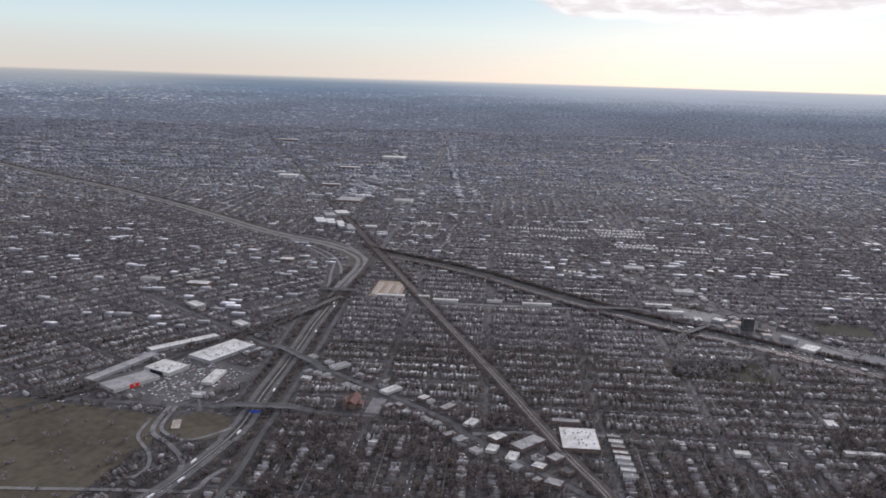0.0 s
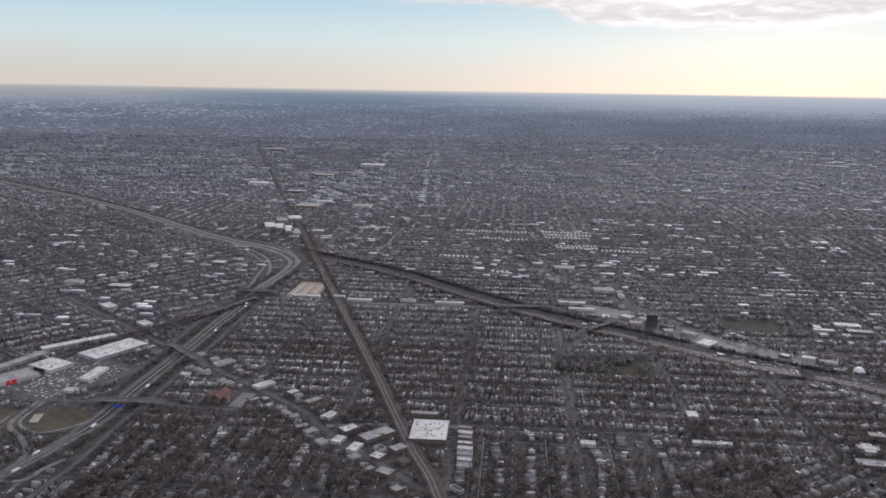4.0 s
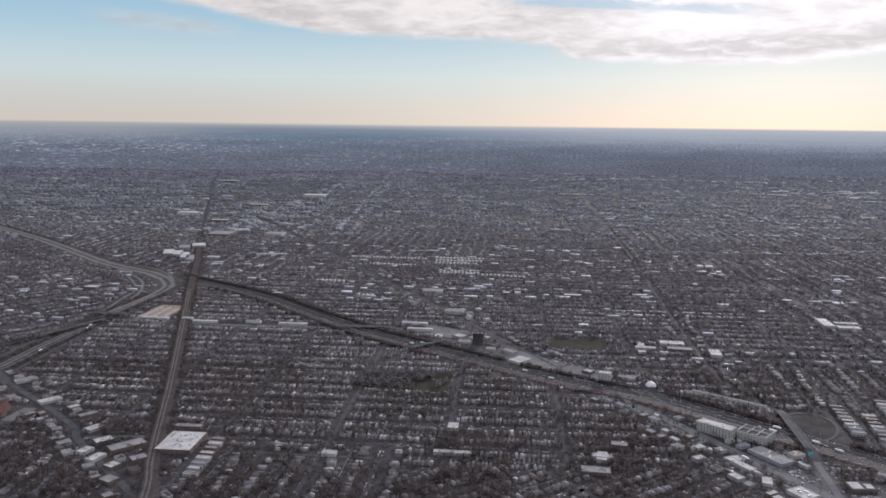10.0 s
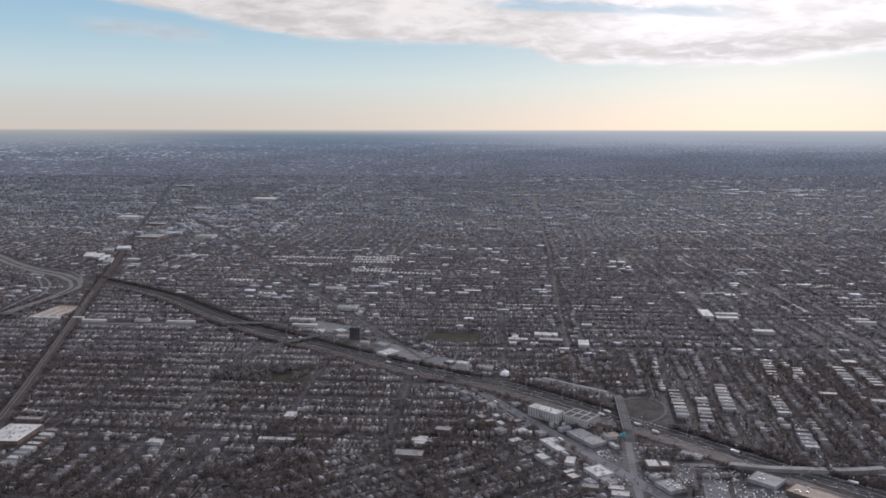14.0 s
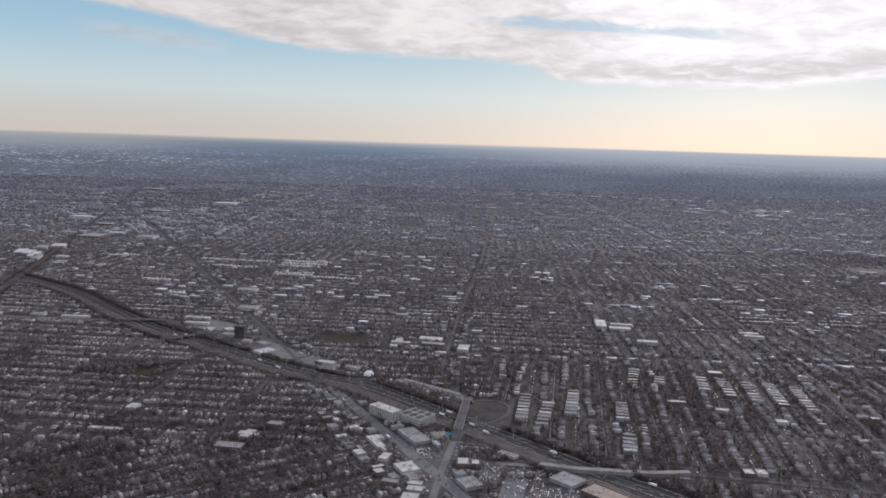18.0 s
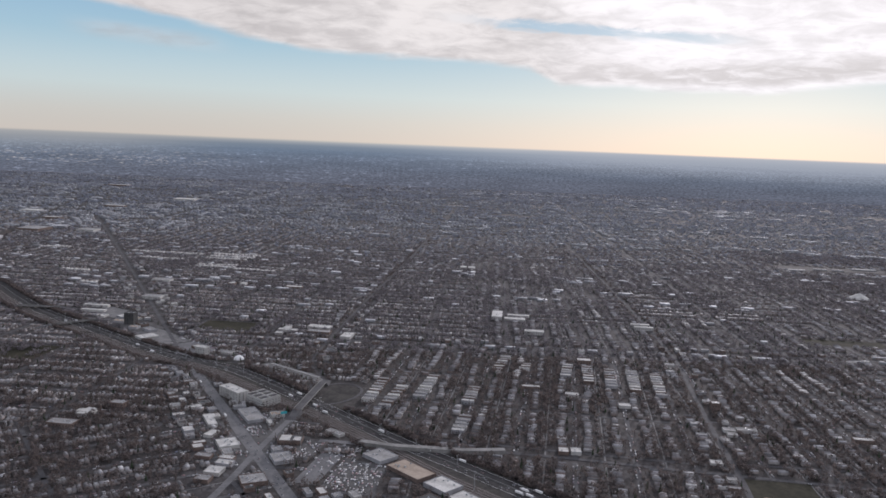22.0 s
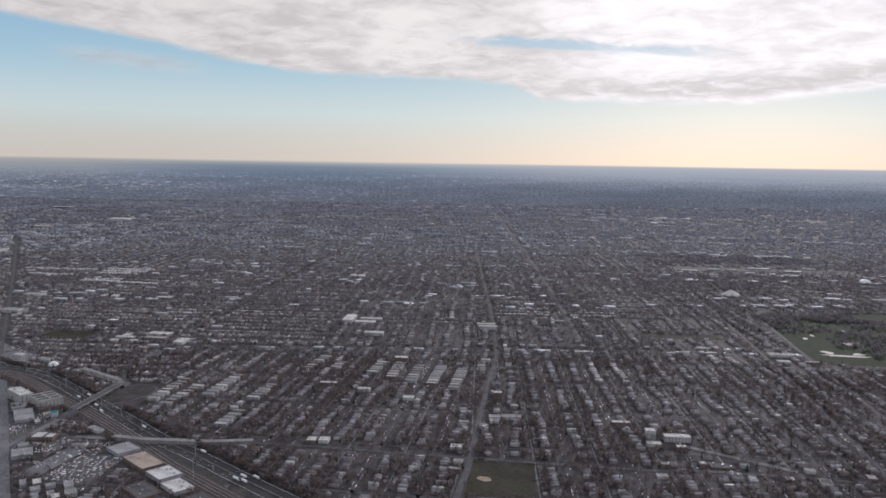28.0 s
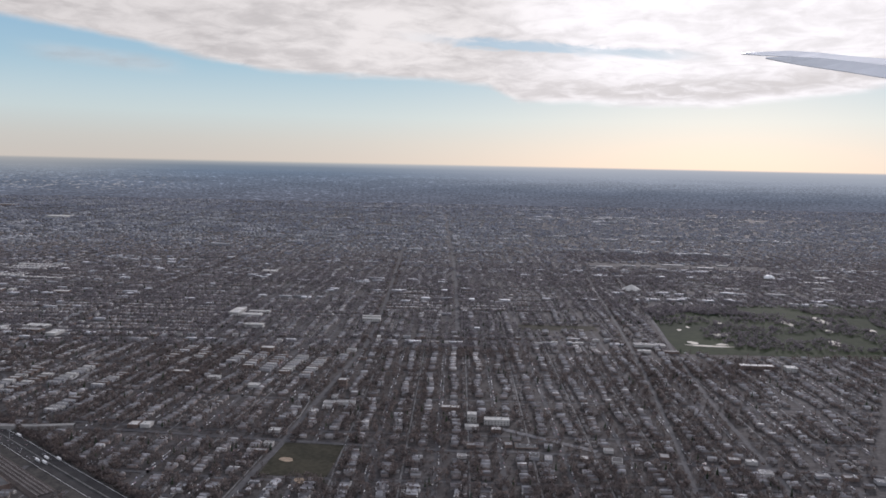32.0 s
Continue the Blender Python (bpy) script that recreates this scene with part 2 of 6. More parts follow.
# ---- materials ----
def material(name, low, high, scale=0.3, rough=0.85, fine=3.0, island=0.0, island_colour=None, bump=0.0, metal=0.0, spec=0.14, random_object=0.0, through=0.0):
    """A surface with two scales of variation; island: how far pieces of one mesh differ; random_object: how far whole objects do; through: light that passes a thin crown."""
    m = bpy.data.materials.new(name)
    m.use_nodes = True
    n = Nodes(m.node_tree)
    at = n.add("ShaderNodeTexCoord").outputs["Object"]
    wide = n.noise(at, scale, 4.0, 0.6)
    small = n.noise(at, scale * fine, 4.0, 0.65)
    both = n.smooth(n.math("ADD", n.math("MULTIPLY", wide, 0.55), n.math("MULTIPLY", small, 0.45)), 0.36, 0.64)
    colour = n.mix(both, (*low, 1), (*high, 1))
    if island:
        pick = n.add("ShaderNodeNewGeometry").outputs["Random Per Island"]
        if island_colour:
            colour = n.mix(0.55, n.ramp(pick, island_colour), colour, "MIX")
        other = n.math("FRACT", n.math("MULTIPLY", pick, 37.7))
        gain = n.math("ADD", 1.0 - island, n.math("MULTIPLY", other, 2 * island))
        g = n.add("ShaderNodeCombineColor")
        for s in g.inputs:
            n.wire(gain, s)
        colour = n.mix(1.0, colour, g.outputs[0], "MULTIPLY")
    if random_object:
        pick = n.add("ShaderNodeObjectInfo").outputs["Random"]
        if island_colour and not island:
            colour = n.mix(0.55, n.ramp(pick, island_colour), colour, "MIX")
        gain = n.math("ADD", 1.0 - random_object, n.math("MULTIPLY", pick, 2 * random_object))
        g = n.add("ShaderNodeCombineColor")
        for s in g.inputs:
            n.wire(gain, s)
        colour = n.mix(1.0, colour, g.outputs[0], "MULTIPLY")
    bsdf = n.add("ShaderNodeBsdfPrincipled")
    n.wire(colour, bsdf.inputs["Base Color"])
    bsdf.inputs["Roughness"].default_value, bsdf.inputs["Metallic"].default_value = rough, metal
    bsdf.inputs["Specular IOR Level"].default_value = spec
    if bump:
        b = n.add("ShaderNodeBump")
        b.inputs["Strength"].default_value, b.inputs["Distance"].default_value = bump, 0.3
        n.wire(small, b.inputs["Height"])
        n.wire(b.outputs[0], bsdf.inputs["Normal"])
    shade = bsdf.outputs[0]
    if through:
        leaf = n.add("ShaderNodeBsdfTranslucent")
        n.wire(colour, leaf.inputs[0])
        both_ways = n.add("ShaderNodeMixShader")
        both_ways.inputs[0].default_value = through
        n.wire(shade, both_ways.inputs[1]), n.wire(leaf.outputs[0], both_ways.inputs[2])
        shade = both_ways.outputs[0]
    out = n.add("ShaderNodeOutputMaterial")
    n.wire(shade, out.inputs[0])
    return m


ROOF_TONES = [(0.0, (0.10, 0.097, 0.10)), (0.22, (0.18, 0.176, 0.18)), (0.45, (0.15, 0.122, 0.113)), (0.62, (0.27, 0.267, 0.27)), (0.88, (0.34, 0.34, 0.345)), (1.0, (0.58, 0.58, 0.58))]
WALL_TONES = [(0.0, (0.17, 0.115, 0.095)), (0.28, (0.28, 0.255, 0.24)), (0.5, (0.155, 0.11, 0.095)), (0.75, (0.31, 0.295, 0.28)), (1.0, (0.48, 0.47, 0.455))]
CAR_TONES = [(0.0, (0.7, 0.7, 0.7)), (0.35, (0.8, 0.8, 0.8)), (0.5, (0.04, 0.04, 0.045)), (0.7, (0.3, 0.31, 0.33)), (0.85, (0.28, 0.03, 0.03)), (1.0, (0.05, 0.08, 0.2))]
M_ROOF = material("roof_shingle", (0.10, 0.097, 0.10), (0.25, 0.243, 0.243), 0.25, 0.9, 4.0, 0.45, ROOF_TONES)
M_WALL = material("house_wall", (0.125, 0.107, 0.099), (0.265, 0.242, 0.23), 0.3, 0.85, 4.0, 0.25, WALL_TONES)
M_FLAT = material("pale_flat_roof", (0.24, 0.24, 0.238), (0.42, 0.418, 0.41), 0.2, 0.75, 4.0, 0.35)
M_GARAGE = material("garage_roof", (0.100, 0.098, 0.098), (0.220, 0.216, 0.213), 0.3, 0.85, 4.0, 0.5)
M_STREET = material("asphalt_street", (0.066, 0.065, 0.067), (0.110, 0.107, 0.108), 0.06, 0.9, 6.0, spec=0.08)
M_AVENUE = material("avenue_asphalt", (0.112, 0.111, 0.112), (0.174, 0.171, 0.171), 0.05, 0.9, 6.0, spec=0.1)
M_ALLEY = material("concrete_alley", (0.110, 0.108, 0.105), (0.190, 0.186, 0.182), 0.08, 0.9, 5.0)
M_CONCRETE = material("concrete", (0.150, 0.146, 0.138), (0.250, 0.244, 0.232), 0.08, 0.85, 6.0)
M_EXPRESS = material("expressway_asphalt", (0.038, 0.036, 0.036), (0.062, 0.060, 0.059), 0.05, 0.9, 6.0, spec=0.05)
M_WESTROAD = material("pale_worn_expressway", (0.128, 0.124, 0.120), (0.188, 0.183, 0.178), 0.05, 0.9, 6.0, spec=0.08)
M_VERGE = material("dry_grass_verge", (0.055, 0.051, 0.042), (0.100, 0.092, 0.077), 0.04, 0.95, 6.0, bump=0.3, spec=0.05)
M_NEARROAD = material("grey_worn_expressway", (0.088, 0.085, 0.083), (0.132, 0.128, 0.124), 0.05, 0.9, 6.0, spec=0.08)
M_LAWN = material("park_lawn", (0.060, 0.051, 0.037), (0.098, 0.085, 0.062), 0.012, 0.95, 10.0, spec=0.05)
M_BALLAST = material("track_ballast", (0.044, 0.038, 0.035), (0.080, 0.069, 0.064), 0.08, 0.95, 8.0, bump=0.3, spec=0.04)
M_EMBANK = material("embankment_ballast", (0.053, 0.046, 0.042), (0.090, 0.078, 0.072), 0.08, 0.95, 8.0, bump=0.3, spec=0.04)
M_BANK = material("brushy_bank", (0.034, 0.033, 0.032), (0.076, 0.071, 0.064), 0.05, 0.95, 6.0, bump=0.5, spec=0.05)
M_RAIL = material("steel_rail", (0.20, 0.185, 0.175), (0.30, 0.28, 0.27), 0.5, 0.65, 3.0, metal=0.3)
M_TWIG = material("bare_twigs", (0.090, 0.080, 0.081), (0.168, 0.138, 0.126), 0.10, 0.95, 3.0, 0.4, spec=0.05, through=0.5)
# mid-distance crowns: twig colour paled and greyed to stand for haze
M_MIDHAZETWIG = material("hazed_bare_crowns", (0.126, 0.118, 0.127), (0.208, 0.191, 0.201), 0.03, 0.95, 5.0, 0.3, spec=0.05, through=0.5)
# distant twigs: haze put into the base colour, so paler and bluer
M_FARHAZETWIG = material("hazed_distant_woods", (0.205, 0.222, 0.264), (0.258, 0.276, 0.320), 0.004, 0.95, 6.0, 0.12, spec=0.05, through=0.5)
# roofs and walls farther out, with a pale bluish haze mixed into their colours
M_HAZEROOF = material("hazed_distant_roofs", (0.185, 0.194, 0.212), (0.30, 0.31, 0.33), 0.01, 0.9, 12.0, 0.30)
M_HAZEWALL = material("hazed_distant_walls", (0.182, 0.187, 0.196), (0.270, 0.275, 0.282), 0.01, 0.9, 12.0, 0.2)
M_HAZEFLAT = material("hazed_flat_roofs", (0.28, 0.283, 0.295), (0.56, 0.56, 0.57), 0.02, 0.8, 8.0, 0.45)
M_BARK = material("grey_bark", (0.06, 0.05, 0.042), (0.13, 0.11, 0.095), 0.6, 0.95, 4.0)
M_FIR = material("fir_needles", (0.018, 0.026, 0.016), (0.04, 0.055, 0.032), 0.4, 0.9, 3.0, 0.35)
M_GRASS = material("winter_grass", (0.027, 0.027, 0.019), (0.052, 0.048, 0.034), 0.025, 0.95, 8.0, bump=0.2, spec=0.05)
M_GREEN = material("golf_turf", (0.017, 0.025, 0.013), (0.036, 0.046, 0.023), 0.008, 0.95, 10.0, spec=0.05)
M_SAND = material("pale_sand", (0.50, 0.46, 0.38), (0.66, 0.62, 0.54), 0.1, 0.95, 6.0)
M_DIRT = material("infield_dirt", (0.22, 0.17, 0.12), (0.32, 0.25, 0.18), 0.15, 0.95, 5.0)
M_LOT = material("parking_asphalt", (0.060, 0.058, 0.057), (0.112, 0.109, 0.106), 0.06, 0.9, 6.0)
M_WHITE = material("white_membrane_roof", (0.36, 0.35, 0.325), (0.60, 0.585, 0.55), 0.08, 0.8, 6.0, bump=0.1, spec=0.1)
M_GREYROOF = material("grey_gravel_roof", (0.195, 0.190, 0.184), (0.320, 0.312, 0.302), 0.08, 0.85, 6.0)
M_DARKROOF = material("tar_roof", (0.05, 0.05, 0.052), (0.11, 0.108, 0.105), 0.1, 0.9, 5.0)
M_TANROOF = material("tan_roof", (0.26, 0.21, 0.165), (0.37, 0.305, 0.245), 0.1, 0.85, 5.0)
M_BRICK = material("brown_brick", (0.115, 0.088, 0.078), (0.20, 0.155, 0.135), 0.2, 0.9, 8.0)
M_PALEWALL = material("pale_stucco", (0.36, 0.35, 0.335), (0.50, 0.49, 0.47), 0.1, 0.8, 6.0)
M_GREYWALL = material("grey_panel_wall", (0.24, 0.24, 0.25), (0.36, 0.36, 0.37), 0.1, 0.8, 6.0)
M_REDWALL = material("red_front", (0.55, 0.035, 0.03), (0.68, 0.06, 0.05), 0.2, 0.6, 5.0)
M_REDROOF = material("red_clay_roof", (0.085, 0.042, 0.036), (0.135, 0.066, 0.054), 0.2, 0.85, 5.0)
M_GLASS = material("dark_window_glass", (0.02, 0.024, 0.03), (0.04, 0.046, 0.055), 0.5, 0.12, 3.0, spec=0.6)
M_METAL = material("galvanised_metal", (0.36, 0.37, 0.38), (0.52, 0.53, 0.54), 0.4, 0.5, 4.0, metal=0.6)
M_PAINT = material("car_paint", (0.3, 0.3, 0.3), (0.34, 0.34, 0.34), 0.5, 0.42, 3.0, spec=0.4, random_object=0.2, island_colour=CAR_TONES)
M_PAINTS = material("car_paint_joined", (0.26, 0.26, 0.26), (0.30, 0.30, 0.30), 0.5, 0.55, 3.0, 0.2, CAR_TONES, spec=0.25)
M_TYRE = material("tyre_rubber", (0.02, 0.02, 0.02), (0.035, 0.035, 0.035), 1.0, 0.9)
M_TRAILER = material("white_trailer", (0.66, 0.66, 0.65), (0.78, 0.78, 0.77), 0.4, 0.55)
M_HROOF = material("near_house_roof", (0.090, 0.087, 0.090), (0.225, 0.219, 0.219), 0.3, 0.9, 5.0, random_object=0.4, island_colour=ROOF_TONES, bump=0.2)
M_HWALL = material("near_house_wall", (0.125, 0.107, 0.099), (0.265, 0.242, 0.23), 0.4, 0.85, 5.0, random_object=0.25, island_colour=WALL_TONES)
M_WING = material("white_aircraft_paint", (0.74, 0.75, 0.76), (0.82, 0.83, 0.84), 0.6, 0.4, 4.0)
M_BLUE = material("blue_sign", (0.02, 0.07, 0.45), (0.03, 0.10, 0.55), 0.5, 0.5)
M_TEAL = material("teal_sign", (0.05, 0.32, 0.38), (0.07, 0.40, 0.46), 0.5, 0.5)
M_LINE = material("road_paint", (0.55, 0.55, 0.53), (0.7, 0.7, 0.68), 0.3, 0.8)


def ground_material():
    """City ground: bare lawns, yards and paving in a patchwork, with woods and open lots at a larger scale."""
    m = bpy.data.materials.new("city_ground")
    m.use_nodes = True
    n = Nodes(m.node_tree)
    at = n.add("ShaderNodeTexCoord").outputs["Object"]
    lawns = n.noise(at, 0.09, 5.0, 0.65)
    broad = n.noise(at, 0.0035, 4.0, 0.55)
    specks = n.noise(at, 0.32, 4.0, 0.7)
    soil = n.mix(n.smooth(lawns, 0.40, 0.62), (0.036, 0.032, 0.030, 1), (0.064, 0.058, 0.055, 1))
    soil = n.mix(n.smooth(broad, 0.45, 0.65), soil, n.mix(n.smooth(lawns, 0.42, 0.6), (0.044, 0.040, 0.040, 1), (0.080, 0.075, 0.074, 1)))
    soil = n.mix(n.smooth(specks, 0.57, 0.70, 0.0, 0.7), soil, (0.140, 0.134, 0.130, 1))
    soil = n.mix(n.smooth(specks, 0.46, 0.36, 0.0, 0.6), soil, (0.026, 0.024, 0.023, 1))
    bsdf = n.add("ShaderNodeBsdfPrincipled")
    n.wire(soil, bsdf.inputs["Base Color"])
    bsdf.inputs["Roughness"].default_value = 0.95
    bsdf.inputs["Specular IOR Level"].default_value = 0.2
    b = n.add("ShaderNodeBump")
    b.inputs["Strength"].default_value, b.inputs["Distance"].default_value = 0.4, 0.5
    n.wire(lawns, b.inputs["Height"])
    n.wire(b.outputs[0], bsdf.inputs["Normal"])
    out = n.add("ShaderNodeOutputMaterial")
    n.wire(bsdf.outputs[0], out.inputs[0])
    return m


M_GROUND = ground_material()

# ---- mesh helpers ----
rng = np.random.default_rng(7)


def mesh_from(name, verts, faces, mats, face_mat=None):
    """A mesh from arrays; faces: a list of integer arrays, each (n, corners)."""
    me = bpy.data.meshes.new(name)
    verts = np.asarray(verts, np.float32)
    loops = np.concatenate([f.ravel() for f in faces]).astype(np.int32)
    sizes = np.concatenate([np.full(len(f), f.shape[1]) for f in faces]).astype(np.int32)
    starts = np.concatenate([[0], np.cumsum(sizes)[:-1]]).astype(np.int32)
    me.vertices.add(len(verts)), me.loops.add(len(loops)), me.polygons.add(len(sizes))
    me.vertices.foreach_set("co", verts.ravel())
    me.loops.foreach_set("vertex_index", loops)
    me.polygons.foreach_set("loop_start", starts)
    for m in mats:
        me.materials.append(m)
    if face_mat is not None:
        me.polygons.foreach_set("material_index", np.concatenate(face_mat).astype(np.int32))
    me.update(calc_edges=True)
    me.validate()
    return me


def joined(name, me, label, category, kind="stuff"):
    return tagged(new(name, me), label, category, kind=kind)


def part(name, bm, mat, parent, label=""):
    me = bpy.data.meshes.new(name)
    bm.to_mesh(me)
    bm.free()
    me.materials.append(mat)
    ob = new(name, me)
    ob.parent = parent
    return tagged(ob, label)


def shared(name, me, parent, m=None, label=""):
    ob = new(name, me)
    ob.parent = parent
    if m is not None:
        ob.matrix_basis = m
    return tagged(ob, label)


def thing(name, x, y, z, az, label, category, group=""):
    """An empty at the base of a thing; az: degrees clockwise from +y."""
    ob = new(name)
    ob.empty_display_size = 1
    ob.matrix_basis = pose(x, y, z, 0, 0, -az)
    return tagged(ob, label, category, group)


def block(bm, x0, x1, y0, y1, z0, z1, taper=0.0):
    """A closed box; taper draws the top in on all sides."""
    c = [(x0, y0, z0), (x1, y0, z0), (x1, y1, z0), (x0, y1, z0),
         (x0 + taper, y0 + taper, z1), (x1 - taper, y0 + taper, z1), (x1 - taper, y1 - taper, z1), (x0 + taper, y1 - taper, z1)]
    v = [bm.verts.new(p) for p in c]
    for f in ((3, 2, 1, 0), (4, 5, 6, 7), (0, 1, 5, 4), (1, 2, 6, 5), (2, 3, 7, 6), (3, 0, 4, 7)):
        bm.faces.new([v[i] for i in f])
    return bm


def bm_block(*a, **k):
    return block(bmesh.new(), *a, **k)


# ---- plan: lines and sites ----
AZ = 5.0
RAIL_A = [(150, 470), (130, 558), (112, 612), (86, 703), (56, 811), (0, 1000), (-92, 1309), (-170, 1580), (-285, 1960), (-511, 2732), (-857, 3902), (-1100, 4800)]
EXP_B = [(-2300, 3330), (-1321, 2454), (-1144, 2307), (-893, 2104), (-670, 1898), (-478, 1700), (-396, 1612), (-323, 1544), (-271, 1506), (-222, 1470), (-178, 1420), (-145, 1354), (-140, 1282), (-148, 1204), (-155, 1134), (-156, 1088),
         (-159, 1030), (-164, 966), (-166, 899), (-169, 845), (-171, 809), (-174, 766), (-176, 730), (-177, 694), (-178, 664), (-183, 632), (-191, 602), (-199, 575), (-208, 550), (-232, 500), (-270, 440), (-310, 390)]
RAIL_B = [(-420, 650), (-351, 733), (-314, 782), (-286, 841), (-256, 894), (-221, 948), (-195, 995), (-169, 1043), (-150, 1103), (-133, 1243), (-125, 1357), (-112, 1400)]
EXP_C = [(-160, 1450), (-99, 1398), (-10, 1332), (71, 1262), (175, 1141), (260, 1050), (335, 990), (403, 934), (464, 884), (530, 838), (592, 805), (640, 762), (686, 714), (727, 672), (763, 634), (800, 594), (850, 548), (912, 488), (1000, 405)]
RAIL_C = [(-110, 1385), (-20, 1318), (58, 1247), (162, 1128), (248, 1036), (320, 976), (393, 920), (452, 869), (503, 832), (555, 806), (610, 758), (653, 714), (693, 678), (732, 638), (769, 598), (802, 562), (832, 528), (864, 496), (930, 432)]
AVE_D = [(-260, 2430), (93, 1726), (344, 1216), (502, 894), (640, 635), (727, 470), (760, 410)]
AVE_1 = [(-420, 1085), (-242, 918), (-157, 838), (-82, 772), (3, 692), (26, 657), (92, 582), (150, 520)]
AVE_0 = [(-120, 1380), (-62, 2500), (30, 4800)]
AVE_P = [(-245, 1990), (-222, 2406), (-205, 2900), (-185, 3900), (-160, 4900)]
AVE_BR = [(658, 420), (671, 492), (681, 571), (694, 655), (709, 767), (690, 810), (680, 860), (694, 1053), (724, 1367), (771, 1817), (900, 3400)]
AVE_Q = [(64, 2000), (41, 2705), (4, 3861), (-30, 4900)]
AVE_X = [(560, 961), (706, 957), (1100, 956), (1430, 950), (1505, 942)]
AVE_R = [(1060, 400), (1073, 480), (1083, 530), (1100, 655), (1125, 820), (1140, 920), (1160, 1276), (1190, 2200)]
AVE_GOLF = [(1487, 431), (1498, 526), (1514, 657), (1545, 848), (1596, 1128), (1668, 1600), (1740, 2400)]
AVE_S = [(1010, 560), (1100, 545), (1230, 523), (1282, 521), (1366, 507), (1434, 491), (1560, 470), (1760, 430)]
AVE_S2 = [(1282, 580), (1358, 521)]
AVE_W = [(-360, 709), (-257, 703), (-164, 701), (-60, 690)]
AVE_H = [(-20, 1085), (60, 1083), (150, 1079), (244, 1078)]
AVE_H2 = [(30, 660), (96, 668), (150, 664)]
AVE_Y = [(-1600, 1905), (-300, 1880), (900, 1850), (2400, 1800)]
AVE_Y2 = [(-2200, 2790), (0, 2760), (3300, 2680)]
AVE_E = [(1412, 431), (1437, 554), (1467, 717), (1505, 941), (1536, 1148), (1600, 1600)]
AVE_Z = [(1270, 1010), (1310, 1700), (1371, 3149), (1420, 4300)]


def line_gap(px, py, line):
    """Distance of many points to a polyline."""
    best = np.full(np.shape(px), 1e9)
    for (ax, ay), (bx, by) in zip(line[:-1], line[1:]):
        dx, dy = bx - ax, by - ay
        t = np.clip(((px - ax) * dx + (py - ay) * dy) / (dx * dx + dy * dy), 0, 1)
        best = np.minimum(best, np.hypot(px - ax - t * dx, py - ay - t * dy))
    return best


def line_x(py, line):
    """The line's x at given y, for lines that rise in y."""
    pts = sorted((b, a) for a, b in line)
    return np.interp(py, [p[0] for p in pts], [p[1] for p in pts])


LINES = [(RAIL_A[:9], 9), (RAIL_A[8:], 2), (EXP_B, 19), (RAIL_B, 8), (EXP_C, 17), (RAIL_C, 11), (AVE_E, 2.4), (AVE_D, 6.0), (AVE_1, 6.5), (AVE_0, 5), (AVE_BR[:5], 4.5), (AVE_BR[4:], 1.8), (AVE_X, 5), (AVE_R, 2.4), (AVE_GOLF, 3.0),
         (AVE_S, 6.0), (AVE_S2, 5), (AVE_W, 6), (AVE_H, 6), (AVE_H2, 5), (AVE_Y, 5), (AVE_Y2, 5), (AVE_Z, 2.4)]
# open sites: middle, half sizes, turn; PAVED: those on which cars may stand
SITES, PAVED = [], set()


def site(x, y, w, d, az=AZ):
    SITES.append((x, y, w / 2, d / 2, radians(az)))


def free(px, py, margin=0.0):
    """Which points lie clear of the roads, rails and sites."""
    ok = np.ones(np.shape(px), bool)
    for line, half in LINES:
        ok &= line_gap(px, py, line) > half + margin
    for x, y, w, d, a in SITES:
        c, s = math.cos(a), math.sin(a)
        u, v = (px - x) * c - (py - y) * s, (px - x) * s + (py - y) * c
        ok &= (np.abs(u) > w + margin) | (np.abs(v) > d + margin)
    return ok


def on_site(px, py, margin=0.0):
    """Which points lie on a built or open site."""
    hit = np.zeros(np.shape(px), bool)
    for x, y, w, d, a in SITES:
        c, s = math.cos(a), math.sin(a)
        u, v = (px - x) * c - (py - y) * s, (px - x) * s + (py - y) * c
        hit |= (np.abs(u) < w + margin) & (np.abs(v) < d + margin)
    return hit


def in_reach(px, py):
    """The part of the plain that the flight looks over."""
    return (py > 395) & (px > -0.62 * py - 90) & (px < 1260 + 0.66 * py) & (py < 5300)


def district(px, py):
    """0: rows along the cross streets; 1: rows along the long streets; 2: turned quarter west of the expressway; 3: turned quarter to the south."""
    cell = (np.floor((px + 6000) / 430) * 7 + np.floor(py / 430) * 13) % 5
    d = np.where((px > 760) | (cell < 2), 1, 0)
    d = np.where((px > 760) & (py > 1120) & ((np.floor((px + 6000) / 310) * 5 + np.floor(py / 290) * 3) % 7 < 3), 0, d)
    d = np.where((px < 640) & (py < 1500), 0, d)
    d = np.where((py < 1500) & (px > line_x(py, EXP_C)) & (py > 880) & (px < 900), 0, d)
    d = np.where((px > 735) & (px < 1090) & (py < 955) & (px > line_x(py, EXP_C)), 4, d)
    d = np.where((py < 640) & (px < line_x(py, RAIL_A)), 1, d)
    d = np.where((py < 650) & (px > 150) & (px < 330), 1, d)
    west = (px < line_x(np.clip(py, 560, 1450), EXP_B[8:]) - 5) & (py < 1460) | (px < line_x(py, EXP_B[:8])) & (py >= 1460) & (px < -215)
    d = np.where(west & (py < 2300), 2, d)
    d = np.where((px > 335) & (px < line_x(py, AVE_D)) & (py < 612) & (px < 720), 3, d)
    return d


# direction of the rows, width and length of a block, offset of the first street
GRIDS = {0: (AZ - 1.5 + 90, 52.6, 108, 6), 1: (4.0, 54, 108, 46), 2: (40, 52, 100, 0), 3: (55, 50, 120, 0), 4: (9.0, 51.5, 104, 27)}


